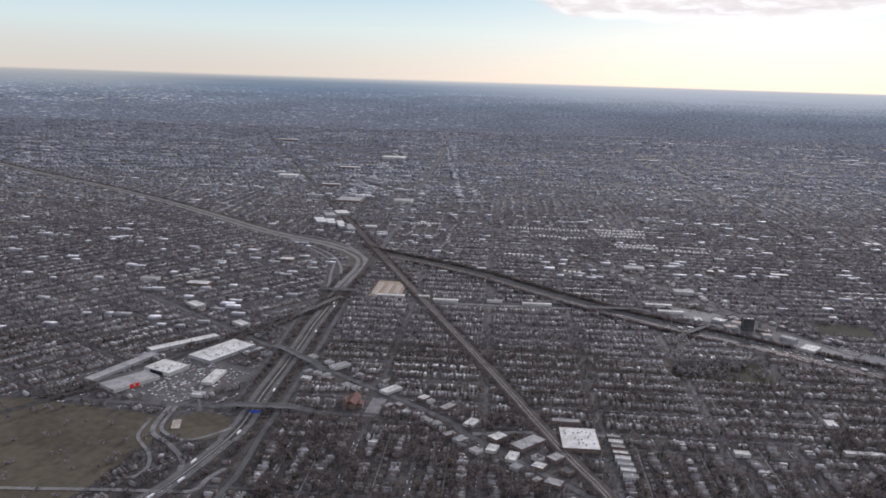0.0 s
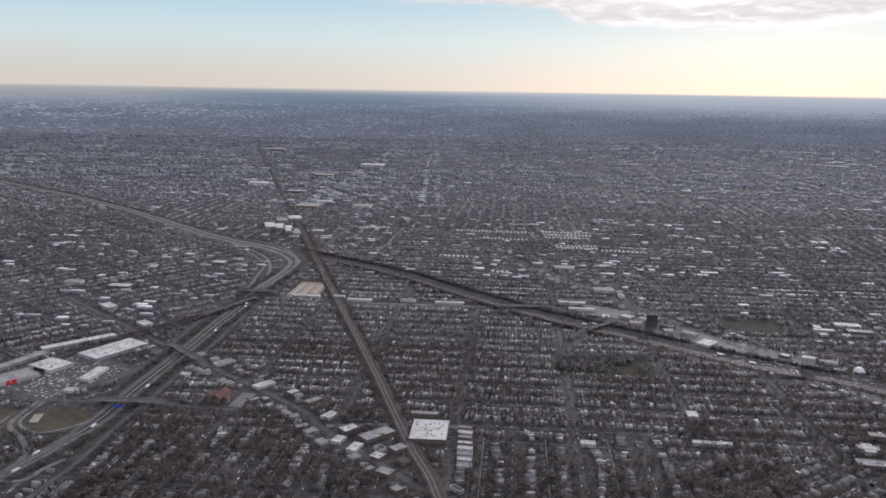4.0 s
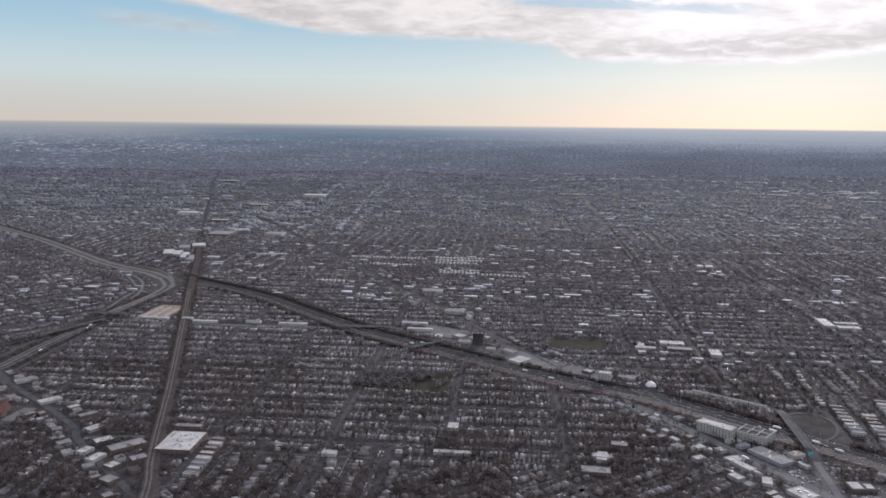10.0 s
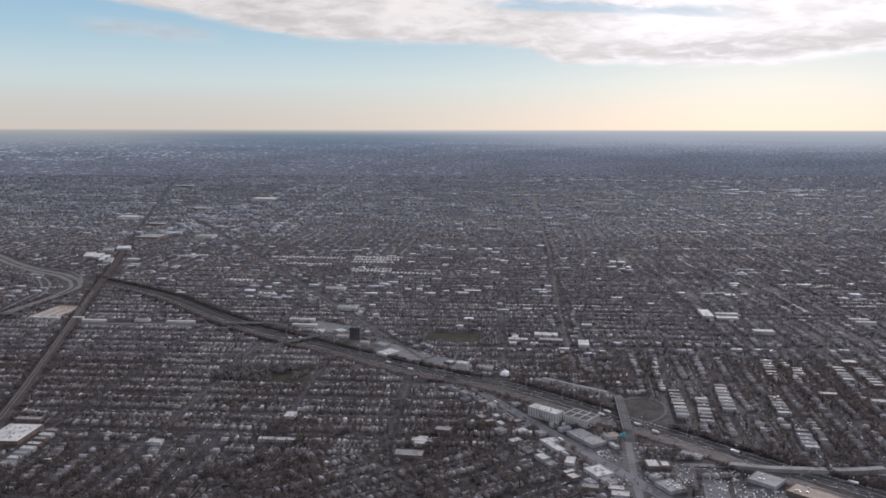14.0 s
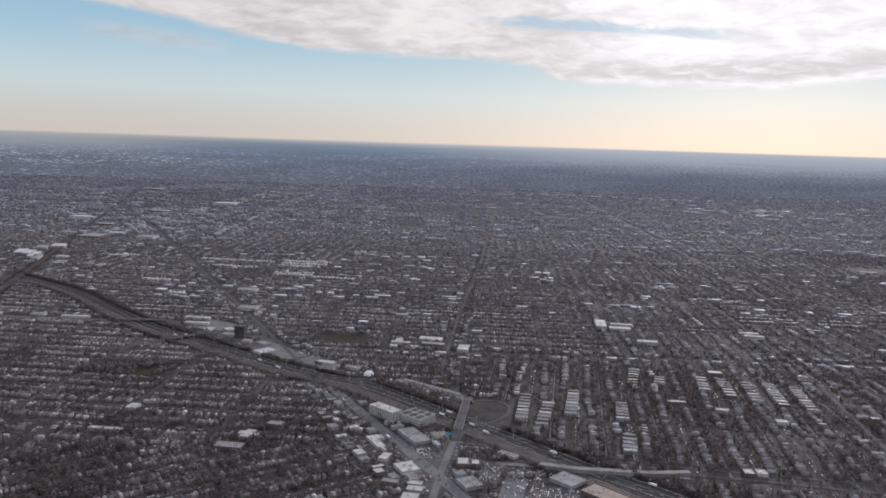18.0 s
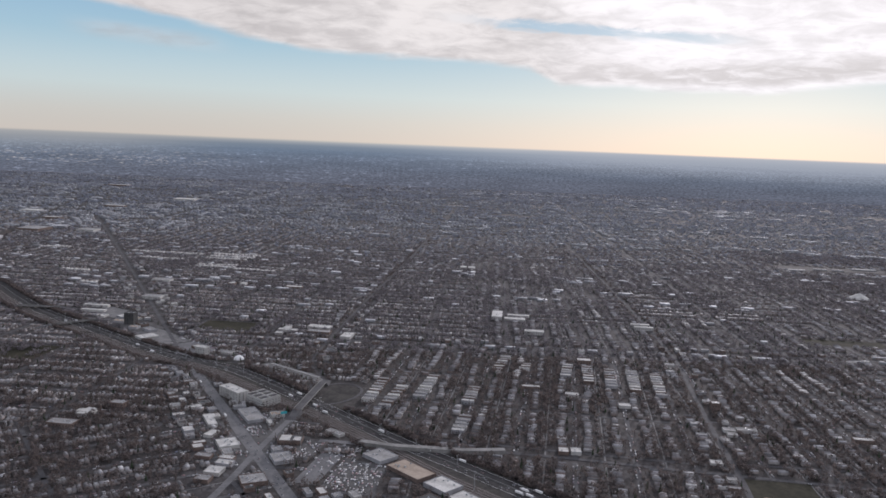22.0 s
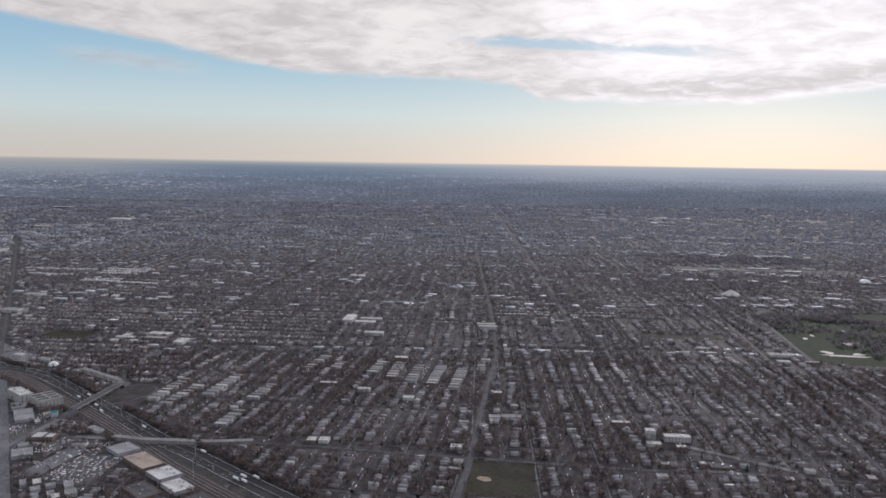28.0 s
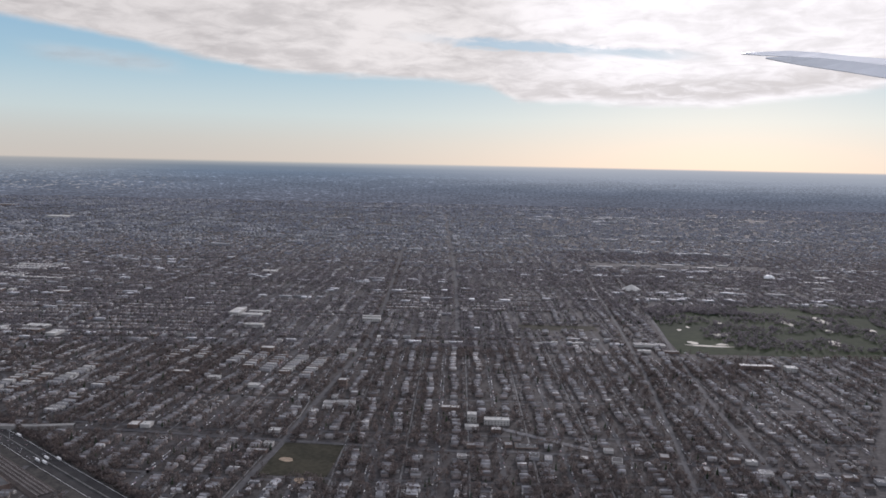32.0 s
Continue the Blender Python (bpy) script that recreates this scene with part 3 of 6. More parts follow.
def grid_points(kind, offs, along, y_lo, y_hi, jitter=0.0):
    """Points of one district's street grid: offs across a block, steps along it. Returns x, y, row number."""
    az, short, long, first = GRIDS[kind]
    a = radians(az)
    L, C = np.array([math.sin(a), math.cos(a)]), np.array([math.cos(a), -math.sin(a)])
    corners = np.array([[-3200, y_lo], [4600, y_lo], [-3200, y_hi], [4600, y_hi]], float)
    c, l = corners @ C, corners @ L
    i = np.arange(math.floor(c.min() / short), math.ceil(c.max() / short))
    j = np.arange(math.floor(l.min() / long), math.ceil(l.max() / long))
    I, J, K, A = np.meshgrid(i, j, np.arange(len(offs)), along, indexing="ij")
    cc = I * short + np.array(offs)[K] + first
    ll = J * long + A
    if jitter:
        cc = cc + rng.uniform(-jitter, jitter, cc.shape)
        ll = ll + rng.uniform(-jitter, jitter, cc.shape)
    x, y = (cc * C[0] + ll * L[0]).ravel(), (cc * C[1] + ll * L[1]).ravel()
    keep = (y >= y_lo) & (y < y_hi) & in_reach(x, y)
    x, y, k, cell = x[keep], y[keep], K.ravel()[keep], (I * 131 + J * 17).ravel()[keep]
    own = district(x, y) == kind
    return x[own], y[own], k[own], cell[own]


def house_arrays(x, y, az, w, d, h, r, flat):
    """Vertices and faces of many houses: gabled ones and flat ones. az: ridge direction in radians."""
    n = len(x)
    hw, hd = w / 2, d / 2
    u = np.stack([-hw, hw, hw, -hw, -hw, hw, hw, -hw, 0 * hw, 0 * hw], 1)
    v = np.stack([-hd, -hd, hd, hd, -hd, -hd, hd, hd, -hd, hd], 1)
    z = np.stack([0 * h - 0.3] * 4 + [h] * 4 + [h + r] * 2, 1)
    c, s = np.cos(az)[:, None], np.sin(az)[:, None]
    V = np.stack([x[:, None] + u * c + v * s, y[:, None] - u * s + v * c, z], 2).reshape(-1, 3)
    base = np.arange(n)[:, None] * 10
    g, f = base[~flat], base[flat]
    quads = np.concatenate([g + [1, 2, 6, 5], g + [3, 0, 4, 7], f + [1, 2, 6, 5], f + [3, 0, 4, 7], f + [0, 1, 5, 4], f + [2, 3, 7, 6]])
    roofs = np.concatenate([g + [5, 6, 9, 8], g + [7, 4, 8, 9]])
    tops = f + [4, 5, 6, 7]
    ends = np.concatenate([g + [0, 1, 5, 8, 4], g + [2, 3, 7, 9, 6]])
    mats = [np.zeros(len(quads)), np.ones(len(roofs)), np.full(len(tops), 2), np.zeros(len(ends))]
    return V, [quads, roofs, tops, ends], mats


def crown_arrays(x, y, z, r, h, count, size, level=1.0):
    """Bare crowns: each a cloud of thin twig clumps with gaps, wider at the middle, plus a tapered trunk."""
    n = len(x)
    # clumps
    p = rng.normal(size=(n, count, 3))
    p /= np.linalg.norm(p, axis=2, keepdims=True)
    p *= (rng.uniform(0.25, 1.0, (n, count, 1)) ** 0.5)
    squash = np.stack([r, r, h * 0.42], 1)[:, None, :] * rng.uniform(0.8, 1.2, (n, 1, 3))
    centre = np.stack([x, y, z + h * 0.60], 1)[:, None, :] + p * squash
    a, b = rng.normal(size=(n, count, 3)), rng.normal(size=(n, count, 3))
    a[:, :, 2] *= level
    b[:, :, 2] *= level
    a /= np.linalg.norm(a, axis=2, keepdims=True)
    b /= np.linalg.norm(b, axis=2, keepdims=True)
    s = (r[:, None] * size)[:, :, None] * rng.uniform(0.6, 1.4, (n, count, 1))
    tri = np.stack([centre + a * s, centre - a * s * 0.5 + b * s * 0.7, centre - a * s * 0.5 - b * s * 0.7], 2)
    V1 = tri.reshape(-1, 3)
    F1 = np.arange(len(V1)).reshape(-1, 3)
    # trunk and three limbs as slim tapered blades joined at the fork
    ring = np.array([[1, 0], [-0.5, 0.87], [-0.5, -0.87]])
    tw = (0.05 * h)[:, None, None] * ring[None]
    low = np.concatenate([np.stack([x, y], 1)[:, None] + tw, np.repeat((z - 0.2)[:, None, None], 3, 1)], 2)
    top = np.concatenate([np.stack([x, y], 1)[:, None] + tw * 0.3, np.repeat((z + h * 0.62)[:, None, None], 3, 1)], 2)
    V2 = np.concatenate([low, top], 1).reshape(-1, 3)
    b0 = np.arange(n)[:, None] * 6 + len(V1)
    F2 = np.concatenate([b0 + [0, 1, 4, 3], b0 + [1, 2, 5, 4], b0 + [2, 0, 3, 5]])
    return np.concatenate([V1, V2]), [F1, F2], [np.zeros(len(F1)), np.ones(len(F2))]


def strip(name, line, half, z, mat, label="", category="", thick=0.0, side=0.0, parent=None):
    """A road-like band along a line, mitred at the bends, drawn out over many short steps."""
    pts = [Vector(p).to_2d() for p in line]
    fine = [pts[0]]
    for i in range(len(pts) - 1):
        p0, p1, p2, p3 = pts[max(i - 1, 0)], pts[i], pts[i + 1], pts[min(i + 2, len(pts) - 1)]
        steps = max(4 if (p2 - p1).length < 90 else 1, int((p2 - p1).length / 25))
        for k in range(1, steps + 1):
            t = k / steps
            fine.append(0.5 * ((2 * p1) + (p2 - p0) * t + (2 * p0 - 5 * p1 + 4 * p2 - p3) * t * t + (3 * p1 - p0 - 3 * p2 + p3) * t ** 3))
    bm = bmesh.new()
    rows = []
    for i, p in enumerate(fine):
        d = (fine[min(i + 1, len(fine) - 1)] - fine[max(i - 1, 0)]).normalized()
        nrm = Vector((d.y, -d.x))
        q, e = p + nrm * (side - half), p + nrm * (side + half)
        rows.append([bm.verts.new((q.x, q.y, z)), bm.verts.new((e.x, e.y, z))] + ([bm.verts.new((e.x + nrm.x * thick, e.y + nrm.y * thick, -0.3)), bm.verts.new((q.x - nrm.x * thick, q.y - nrm.y * thick, -0.3))] if thick else []))
    for a, b in zip(rows[:-1], rows[1:]):
        bm.faces.new((a[0], a[1], b[1], b[0]))
        if thick:
            bm.faces.new((a[1], a[2], b[2], b[1]))
            bm.faces.new((a[3], a[0], b[0], b[3]))
    bmesh.ops.recalc_face_normals(bm, faces=bm.faces)
    if bm.faces[0].normal.z < 0 and not thick:
        bmesh.ops.reverse_faces(bm, faces=bm.faces)
    ob = part(name, bm, mat, parent)
    if label:
        tagged(ob, label, category, kind="structure")
    return ob


# ---- ground ----
bm = bmesh.new()
xs = [-9000, -4500, -2200, -1000, 0, 1000, 2200, 4500, 9000]
ys = [-6000, -2500, 0, 1000, 2200, 3500, 5200, 9000]
gv = [[bm.verts.new((a, b, 0)) for b in ys] for a in xs]
for i in range(len(xs) - 1):
    for j in range(len(ys) - 1):
        bm.faces.new((gv[i][j], gv[i + 1][j], gv[i + 1][j + 1], gv[i][j + 1]))
tagged(part("ground", bm, M_GROUND, None), "brown winter ground of yards, lawns and lots", "ground", kind="structure")

# ---- main roads and railways ----
strip("bank_west_far", EXP_B[:13], 23, 0.10, M_VERGE, "dry grass verge along the expressway", "verge")
strip("bank_west", EXP_B[12:], 20, 0.105, M_BANK, "dark brushy verge along the expressway", "verge")
strip("bank_east", EXP_C, 19, 0.11, M_BANK, "dark brushy verge along the expressway", "verge")
for side in (-1, 1):
    strip("expressway_west_far", EXP_B[:11], 5.2, 0.30, M_WESTROAD, "pale concrete expressway carriageway", "expressway", side=8.0 * side)
    strip("expressway_west", EXP_B[14:26], 2.7, 0.302, M_NEARROAD, "grey concrete expressway carriageway", "expressway", side=6.8 * side)
    strip("expressway_west_bend", EXP_B[10:15], 3.4, 0.306, M_WESTROAD, "pale concrete expressway carriageway", "expressway", side=7.2 * side)
    strip("expressway_west_south", EXP_B[25:], 2.6, 0.304, M_NEARROAD, "pale concrete expressway carriageway", "expressway", side=4.6 * side)
    strip("expressway_east", EXP_C, 4.0, 0.32, M_EXPRESS, "grey asphalt expressway carriageway", "expressway", side=5.4 * side)
strip("rail_bed_west", RAIL_B[:7], 4.0, 0.5, M_BANK, "dark overgrown railway cutting behind the stores", "railway", thick=2)
strip("rail_bed_junction", RAIL_B[8:], 5.0, 0.5, M_BALLAST, "brown ballast bed leading to a railway junction", "railway", thick=2)
strip("rail_bed_east", RAIL_C, 8.5, 0.5, M_BALLAST, "brown ballast bed of a railway yard", "railway", thick=2)
strip("rail_line_far", RAIL_A[8:], 2.0, 0.6, M_BANK, "distant railway line among bare trees", "railway", thick=2)
strip("rail_embankment", RAIL_A[:9], 5.0, 2.2, M_EMBANK, "raised railway embankment topped with dark ballast", "railway", thick=4)
for order, (name, line, half, mat) in enumerate((("avenue_diagonal", AVE_D[:4], 2.5, M_STREET), ("avenue_diagonal_south", AVE_D[3:], 5.6, M_AVENUE), ("avenue_shops", AVE_1, 3.4, M_STREET), ("avenue_long", AVE_0, 3.6, M_STREET), ("avenue_bridge", AVE_BR[:5], 3.0, M_AVENUE), ("avenue_bridge_far", AVE_BR[4:], 1.5, M_STREET), ("avenue_side", AVE_E, 2.0, M_STREET),
                              ("avenue_cross", AVE_X, 3.2, M_STREET), ("avenue_park", AVE_R, 2.6, M_STREET), ("avenue_golf", AVE_GOLF, 2.6, M_STREET), ("avenue_south", AVE_S, 2.6, M_STREET),
                              ("avenue_branch", AVE_S2, 3.4, M_AVENUE), ("avenue_west", AVE_W, 3.6, M_STREET), ("avenue_north", AVE_H, 4.5, M_AVENUE), ("avenue_short", AVE_H2, 3.2, M_AVENUE),
                              ("avenue_far", AVE_Y, 3.6, M_STREET), ("avenue_farther", AVE_Y2, 3.6, M_STREET), ("avenue_east", AVE_Z, 3.2, M_STREET))):
    strip(name, line, half, 0.20 + 0.006 * order, mat, "worn grey asphalt avenue through the city", "road")


# ---- sites: buildings that stand out, one by one ----
def rim(bm, w, d, z0, z1, t=0.35):
    """A parapet round a flat roof."""
    block(bm, -w, w, -d, -d + t, z0, z1), block(bm, -w, w, d - t, d, z0, z1)
    block(bm, -w, -w + t, -d + t, d - t, z0, z1), block(bm, w - t, w, -d + t, d - t, z0, z1)
    return bm


PANES = {}


def pane_mesh(w, h):
    key = (round(w, 2), round(h, 2))
    if key not in PANES:
        me = bpy.data.meshes.new("window")
        b = bm_block(-w / 2, w / 2, -0.06, 0.06, 0, h)
        b.to_mesh(me)
        b.free()
        me.materials.append(M_GLASS)
        PANES[key] = me
    return PANES[key]


UNIT = None


def unit_mesh():
    global UNIT
    if UNIT is None:
        UNIT = bpy.data.meshes.new("roof_unit")
        b = bm_block(-0.8, 0.8, -0.55, 0.55, 0, 0.7, taper=0.06)
        block(b, -0.5, 0.1, -0.35, 0.35, 0.69, 0.86)
        b.to_mesh(UNIT)
        b.free()
        UNIT.materials.append(M_METAL)
    return UNIT


def bm_cyl(r0, r1, z0, z1, n=12, cx=0.0, cy=0.0):
    bm = bmesh.new()
    lo = [bm.verts.new((cx + r0 * math.cos(6.2832 * k / n), cy + r0 * math.sin(6.2832 * k / n), z0)) for k in range(n)]
    hi = [bm.verts.new((cx + r1 * math.cos(6.2832 * k / n), cy + r1 * math.sin(6.2832 * k / n), z1)) for k in range(n)]
    for k in range(n):
        bm.faces.new((lo[k], lo[(k + 1) % n], hi[(k + 1) % n], hi[k]))
    bm.faces.new(hi), bm.faces.new(lo[::-1])
    return bm


COWL = []


def cowl_mesh():
    if not COWL:
        COWL.append(bpy.data.meshes.new("fan_cowl"))
        b = bm_cyl(0.26, 0.22, 0, 0.22, 10)
        b.to_mesh(COWL[0])
        b.free()
        COWL[0].materials.append(M_DARKROOF)
    return COWL[0]


def building(name, x, y, w, d, h, az, wall, roof, label, category="building", units=3, floors=0, front=None, group="", z=0.0, clear=3.0):
    """A flat-roofed building: walls with a parapet, roof deck, roof units, rows of windows, and a shop front of glass."""
    site(x, y, w + clear, d + clear, az)
    top = thing(name, x, y, z, az, label, category, group)
    if h < 6 and floors < 2:
        h *= 0.72
    hw, hd = w / 2, d / 2
    bm = bm_block(-hw, hw, -hd, hd, -0.3, h)
    rim(bm, hw + 0.02, hd + 0.02, h - 0.1, h + 0.45)
    part("wall", bm, wall, top)
    deck = part("roof", bm_block(-hw + 0.3, hw - 0.3, -hd + 0.3, hd - 0.3, h, h + 0.12), roof, top)
    seed = random.Random(int(x * 13 + y * 7))
    for i in range(units if y < 1300 else min(units, 1)):
        unit = shared("roof_unit", unit_mesh(), top if w * d > 900 and y < 1000 else deck, pose(seed.uniform(-hw * 0.75, hw * 0.75), seed.uniform(-hd * 0.75, hd * 0.75), h + 0.12, 0, 0, seed.choice((0, 90))))
        if w * d > 900 and y < 1000:
            shared("fan_cowl", cowl_mesh(), unit, pose(0.45, 0, 0.69))
    for f in range(floors):
        zf = 0.5 + f * (h - 0.6) / floors
        for face in (-1, 1):
            n = max(2, int(w / 3.0)) if face < 0 else 0
            for k in range(n):
                shared("window", pane_mesh(0.85, 1.0), top, pose(-hw + (k + 0.5) * w / n, face * (hd + 0.03), zf, 0, 0, 0))
            n = max(2, int(d / 3.4))
            for k in range(n):
                shared("window", pane_mesh(0.85, 1.0), top, pose(face * (hw + 0.03), -hd + (k + 0.5) * d / n, zf, 0, 0, 90))
    if front is not None:
        part("front", bm_block(-hw * 0.5, hw * 0.5, -hd - 0.25, -hd + 0.05, 0, h * 0.9), front, top)
    return top


def lot(name, x, y, w, d, az, mat, label, category, z=0.16, corner=0.0):
    """A paved or grassed site, with cut or round corners."""
    site(x, y, w, d, az)
    if mat in (M_LOT, M_AVENUE):
        PAVED.add(SITES[-1])
    bm = bmesh.new()
    ring = []
    n = 7 if corner else 1
    for sx, sy, a0 in ((1, 1, 0), (-1, 1, 90), (-1, -1, 180), (1, -1, 270)):
        for k in range(n):
            a = radians(a0 + (90 * k / (n - 1) if n > 1 else 0))
            ring.append(bm.verts.new((sx * (w / 2 - corner) + corner * math.cos(a), sy * (d / 2 - corner) + corner * math.sin(a), z)))
    bm.faces.new(ring)
    ob = part(name, bm, mat, None)
    ob.matrix_basis = pose(x, y, 0, 0, 0, -az)
    return tagged(ob, label, category, kind="structure")


def patch(name, x, y, rx, ry, az, mat, label, category, z=0.3, lumps=0.18, seed=0):
    """A natural patch with an uneven round outline."""
    bm = bmesh.new()
    r = random.Random(seed + int(x))
    ph = [r.uniform(0, 6.28) for _ in range(3)]
    ring = []
    for k in range(28):
        a = k / 28 * 2 * math.pi
        g = 1 + lumps * (math.sin(2 * a + ph[0]) + 0.6 * math.sin(3 * a + ph[1]) + 0.4 * math.sin(5 * a + ph[2]))
        ring.append(bm.verts.new((rx * g * math.cos(a), ry * g * math.sin(a), z)))
    bm.faces.new(ring)
    ob = part(name, bm, mat, None)
    ob.matrix_basis = pose(x, y, 0, 0, 0, -az)
    return tagged(ob, label, category, kind="structure")


# the shopping centre by the west expressway
lot("parking_lot", -268, 772, 112, 120, 30, M_LOT, "grey asphalt parking lot of a shopping centre", "parking lot")
building("superstore", -248, 852, 35, 69, 5, 31, M_GREYWALL, M_WHITE, "long superstore with a white membrane roof and roof units", "store", 26)
building("warehouse", -338, 795, 12, 92, 4, 24, M_GREYWALL, M_GREYROOF, "very long low warehouse with a grey roof", "warehouse", 4)
building("warehouse", -299, 875, 13, 84, 5, 46, M_GREYWALL, M_WHITE, "very long low warehouse with a pale roof", "warehouse", 5)
building("superstore", -291, 794, 36, 29, 5.5, 27, M_PALEWALL, M_WHITE, "square superstore with a white roof and roof units", "store", 14, front=M_GLASS)
red_store = building("superstore", -314, 753, 26, 50, 5, 38, M_PALEWALL, M_GREYROOF, "wide store with a pale roof and a bright red entrance front", "store", 8)
part("red_front", bm_block(12.9, 13.4, -8, 2, 0, 4.4), M_REDWALL, red_store, "bright red entrance panel")
part("sign_disc", bm_block(13.4, 13.5, -4.0, -2.4, 2.1, 3.6), M_WHITE, red_store, "plain pale sign shape")
building("store", -235, 773, 12, 38, 4, 7, M_PALEWALL, M_WHITE, "narrow shop building with a white roof", "store", 5)
building("restaurant", -237, 727, 12, 9, 3.4, 7, M_PALEWALL, M_WHITE, "small square restaurant with a white roof", "restaurant", 3)
# shops along the diagonal avenue in the west
building("shop", -50, 754, 22, 11, 3.6, 132, M_PALEWALL, M_WHITE, "long corner shop with a bright flat roof", "shop", 3)
building("shop", -110, 818, 22, 11, 3.6, 135, M_PALEWALL, M_GREYROOF, "row of small shops with grey roofs", "shop", 4)
building("shop", -140, 779, 10, 8, 3.2, 10, M_PALEWALL, M_WHITE, "small white-roofed filling station shop", "shop", 2)
building("shop", -254, 957, 22, 13, 4, 42, M_PALEWALL, M_WHITE, "shop building with a white flat roof", "shop", 3)
building("shop", -336, 1036, 27, 15, 4, 42, M_PALEWALL, M_WHITE, "wide shop building with a white flat roof", "shop", 4)
building("shop", 8, 716, 18, 9, 3.4, 130, M_BRICK, M_GREYROOF, "low brick shop with a grey flat roof", "shop", 2)
building("shop", -16, 736, 12, 9, 3.4, 130, M_BRICK, M_WHITE, "low brick shop with a pale flat roof", "shop", 2)
building("shop", 30, 681, 16, 10, 3.4, 122, M_PALEWALL, M_WHITE, "low shop with a pale flat roof", "shop", 3)
# round the railway embankment
building("big_store", 124, 651, 33, 43, 5, 3, M_BRICK, M_WHITE, "large store with a bright white roof dotted with units", "store", 22)
building("workshop", 78, 642, 15, 32, 4, 48, M_BRICK, M_GREYROOF, "workshop with stepped grey and white roofs", "workshop", 6)
building("workshop", 52, 652, 12, 16, 4, 48, M_BRICK, M_WHITE, "workshop with a white flat roof", "workshop", 3)
building("shop", 46, 629, 9, 13, 3.6, 20, M_PALEWALL, M_WHITE, "square shop with a white roof", "shop", 2)
building("shop", 62, 615, 9, 16, 3.6, 20, M_PALEWALL, M_WHITE, "shop with a white flat roof", "shop", 2)
building("shop", 83, 600, 11, 11, 3.6, 30, M_BRICK, M_WHITE, "shop with a pale roof and vents", "shop", 3)
building("shop", 92, 573, 14, 11, 3.6, 30, M_BRICK, M_GREYROOF, "shop with a grey flat roof", "shop", 2)
building("shop", 99, 616, 11, 14, 3.6, 48, M_BRICK, M_GREYROOF, "shop with a grey flat roof", "shop", 2)
building("shop", 118, 690, 26, 8, 4, 3, M_BRICK, M_GREYROOF, "long brick shop beside the railway", "shop", 3)
building("shop", 4, 1096, 36, 9, 4, 3, M_PALEWALL, M_WHITE, "long pale shop row along the avenue", "shop", 4)
building("shop", 74, 1099, 22, 9, 4, 3, M_PALEWALL, M_GREYROOF, "shop row with a grey roof", "shop", 3)
building("shop", 134, 1090, 42, 8, 4, 3, M_PALEWALL, M_WHITE, "long pale shop row along the avenue", "shop", 4)
building("shop", -28, 1112, 16, 8, 4, 3, M_PALEWALL, M_WHITE, "shop row with a white roof", "shop", 3)
lot("paved_yard", -82, 1155, 46, 95, 5, M_DIRT, "tan gravel yard of a depot between expressway and railway", "yard")
for k in range(3):
    building("depot_shed", -98 + k * 15, 1150, 6, 70 - k * 10, 3, 6, M_PALEWALL, M_TANROOF, "narrow depot shed with a tan roof in a gravel yard", "shed", 2, group="depot sheds")
building("depot", -76, 1112, 40, 9, 4, 3, M_PALEWALL, M_WHITE, "depot hall with a white roof", "depot", 3)


def red_church():
    site(-84, 718, 26, 34, 8)
    top = thing("church", -84, 718, 0, 8, "red brick church with steep red clay roofs", "church")
    bm = bm_block(-5, 5, -12, 12, -0.3, 5)
    block(bm, -11, -5, -4, 6, -0.3, 4.2), block(bm, 5, 11, -9, -1, -0.3, 4.2)
    part("wall", bm, M_BRICK, top)
    for nm, (x0, x1, y0, y1, z0, z1) in (("nave_roof", (-5.4, 5.4, -12.4, 12.4, 5, 8.6)), ("aisle_roof", (-11.4, -5, -4.4, 6.4, 4.2, 6.2)), ("aisle_roof", (5, 11.4, -9.4, -0.6, 4.2, 6.2))):
        bm = bmesh.new()
        along = (y1 - y0) > (x1 - x0)
        mid = ((x0 + x1) / 2, (y0 + y1) / 2)
        p = [(x0, y0, z0), (x1, y0, z0), (x1, y1, z0), (x0, y1, z0)] + ([(mid[0], y0, z1), (mid[0], y1, z1)] if along else [(x0, mid[1], z1), (x1, mid[1], z1)])
        v = [bm.verts.new(q) for q in p]
        for f in (((0, 1, 4), (2, 3, 5), (1, 2, 5, 4), (3, 0, 4, 5), (3, 2, 1, 0)) if along else ((3, 0, 4), (1, 2, 5), (0, 1, 5, 4), (2, 3, 4, 5), (3, 2, 1, 0))):
            bm.faces.new([v[i] for i in f])
        part(nm, bm, M_REDROOF, top)
    part("tower", block(bm_block(-6.6, -3.4, -15, -11.8, -0.3, 10), -6.8, -3.2, -15.2, -11.6, 10, 13.5, taper=1.7), M_BRICK, top, "square brick bell tower")


red_church()
lot("paved_yard", -62, 716, 14, 36, 8, M_ALLEY, "pale paved yard beside a church", "yard")
# the white church hall and neighbours
hall = building("church_hall", 503, 636, 9, 18, 5, 12, M_PALEWALL, M_WHITE, "cross-shaped hall with a white roof", "church hall", 2)
part("wing", bm_block(-9, 9, -4, 4, -0.3, 3.7), M_PALEWALL, hall)
part("wing_roof", bm_block(-8.8, 8.8, -3.8, 3.8, 3.7, 4.3), M_WHITE, hall)
building("school_wing", 493, 609, 25, 13, 4, 8, M_BRICK, M_GREYROOF, "low school wing with a pale grey roof", "school", 4, floors=1)
building("school_wing", 523, 661, 15, 10, 5, 12, M_BRICK, M_GREYROOF, "school wing with a grey roof", "school", 3, floors=2)
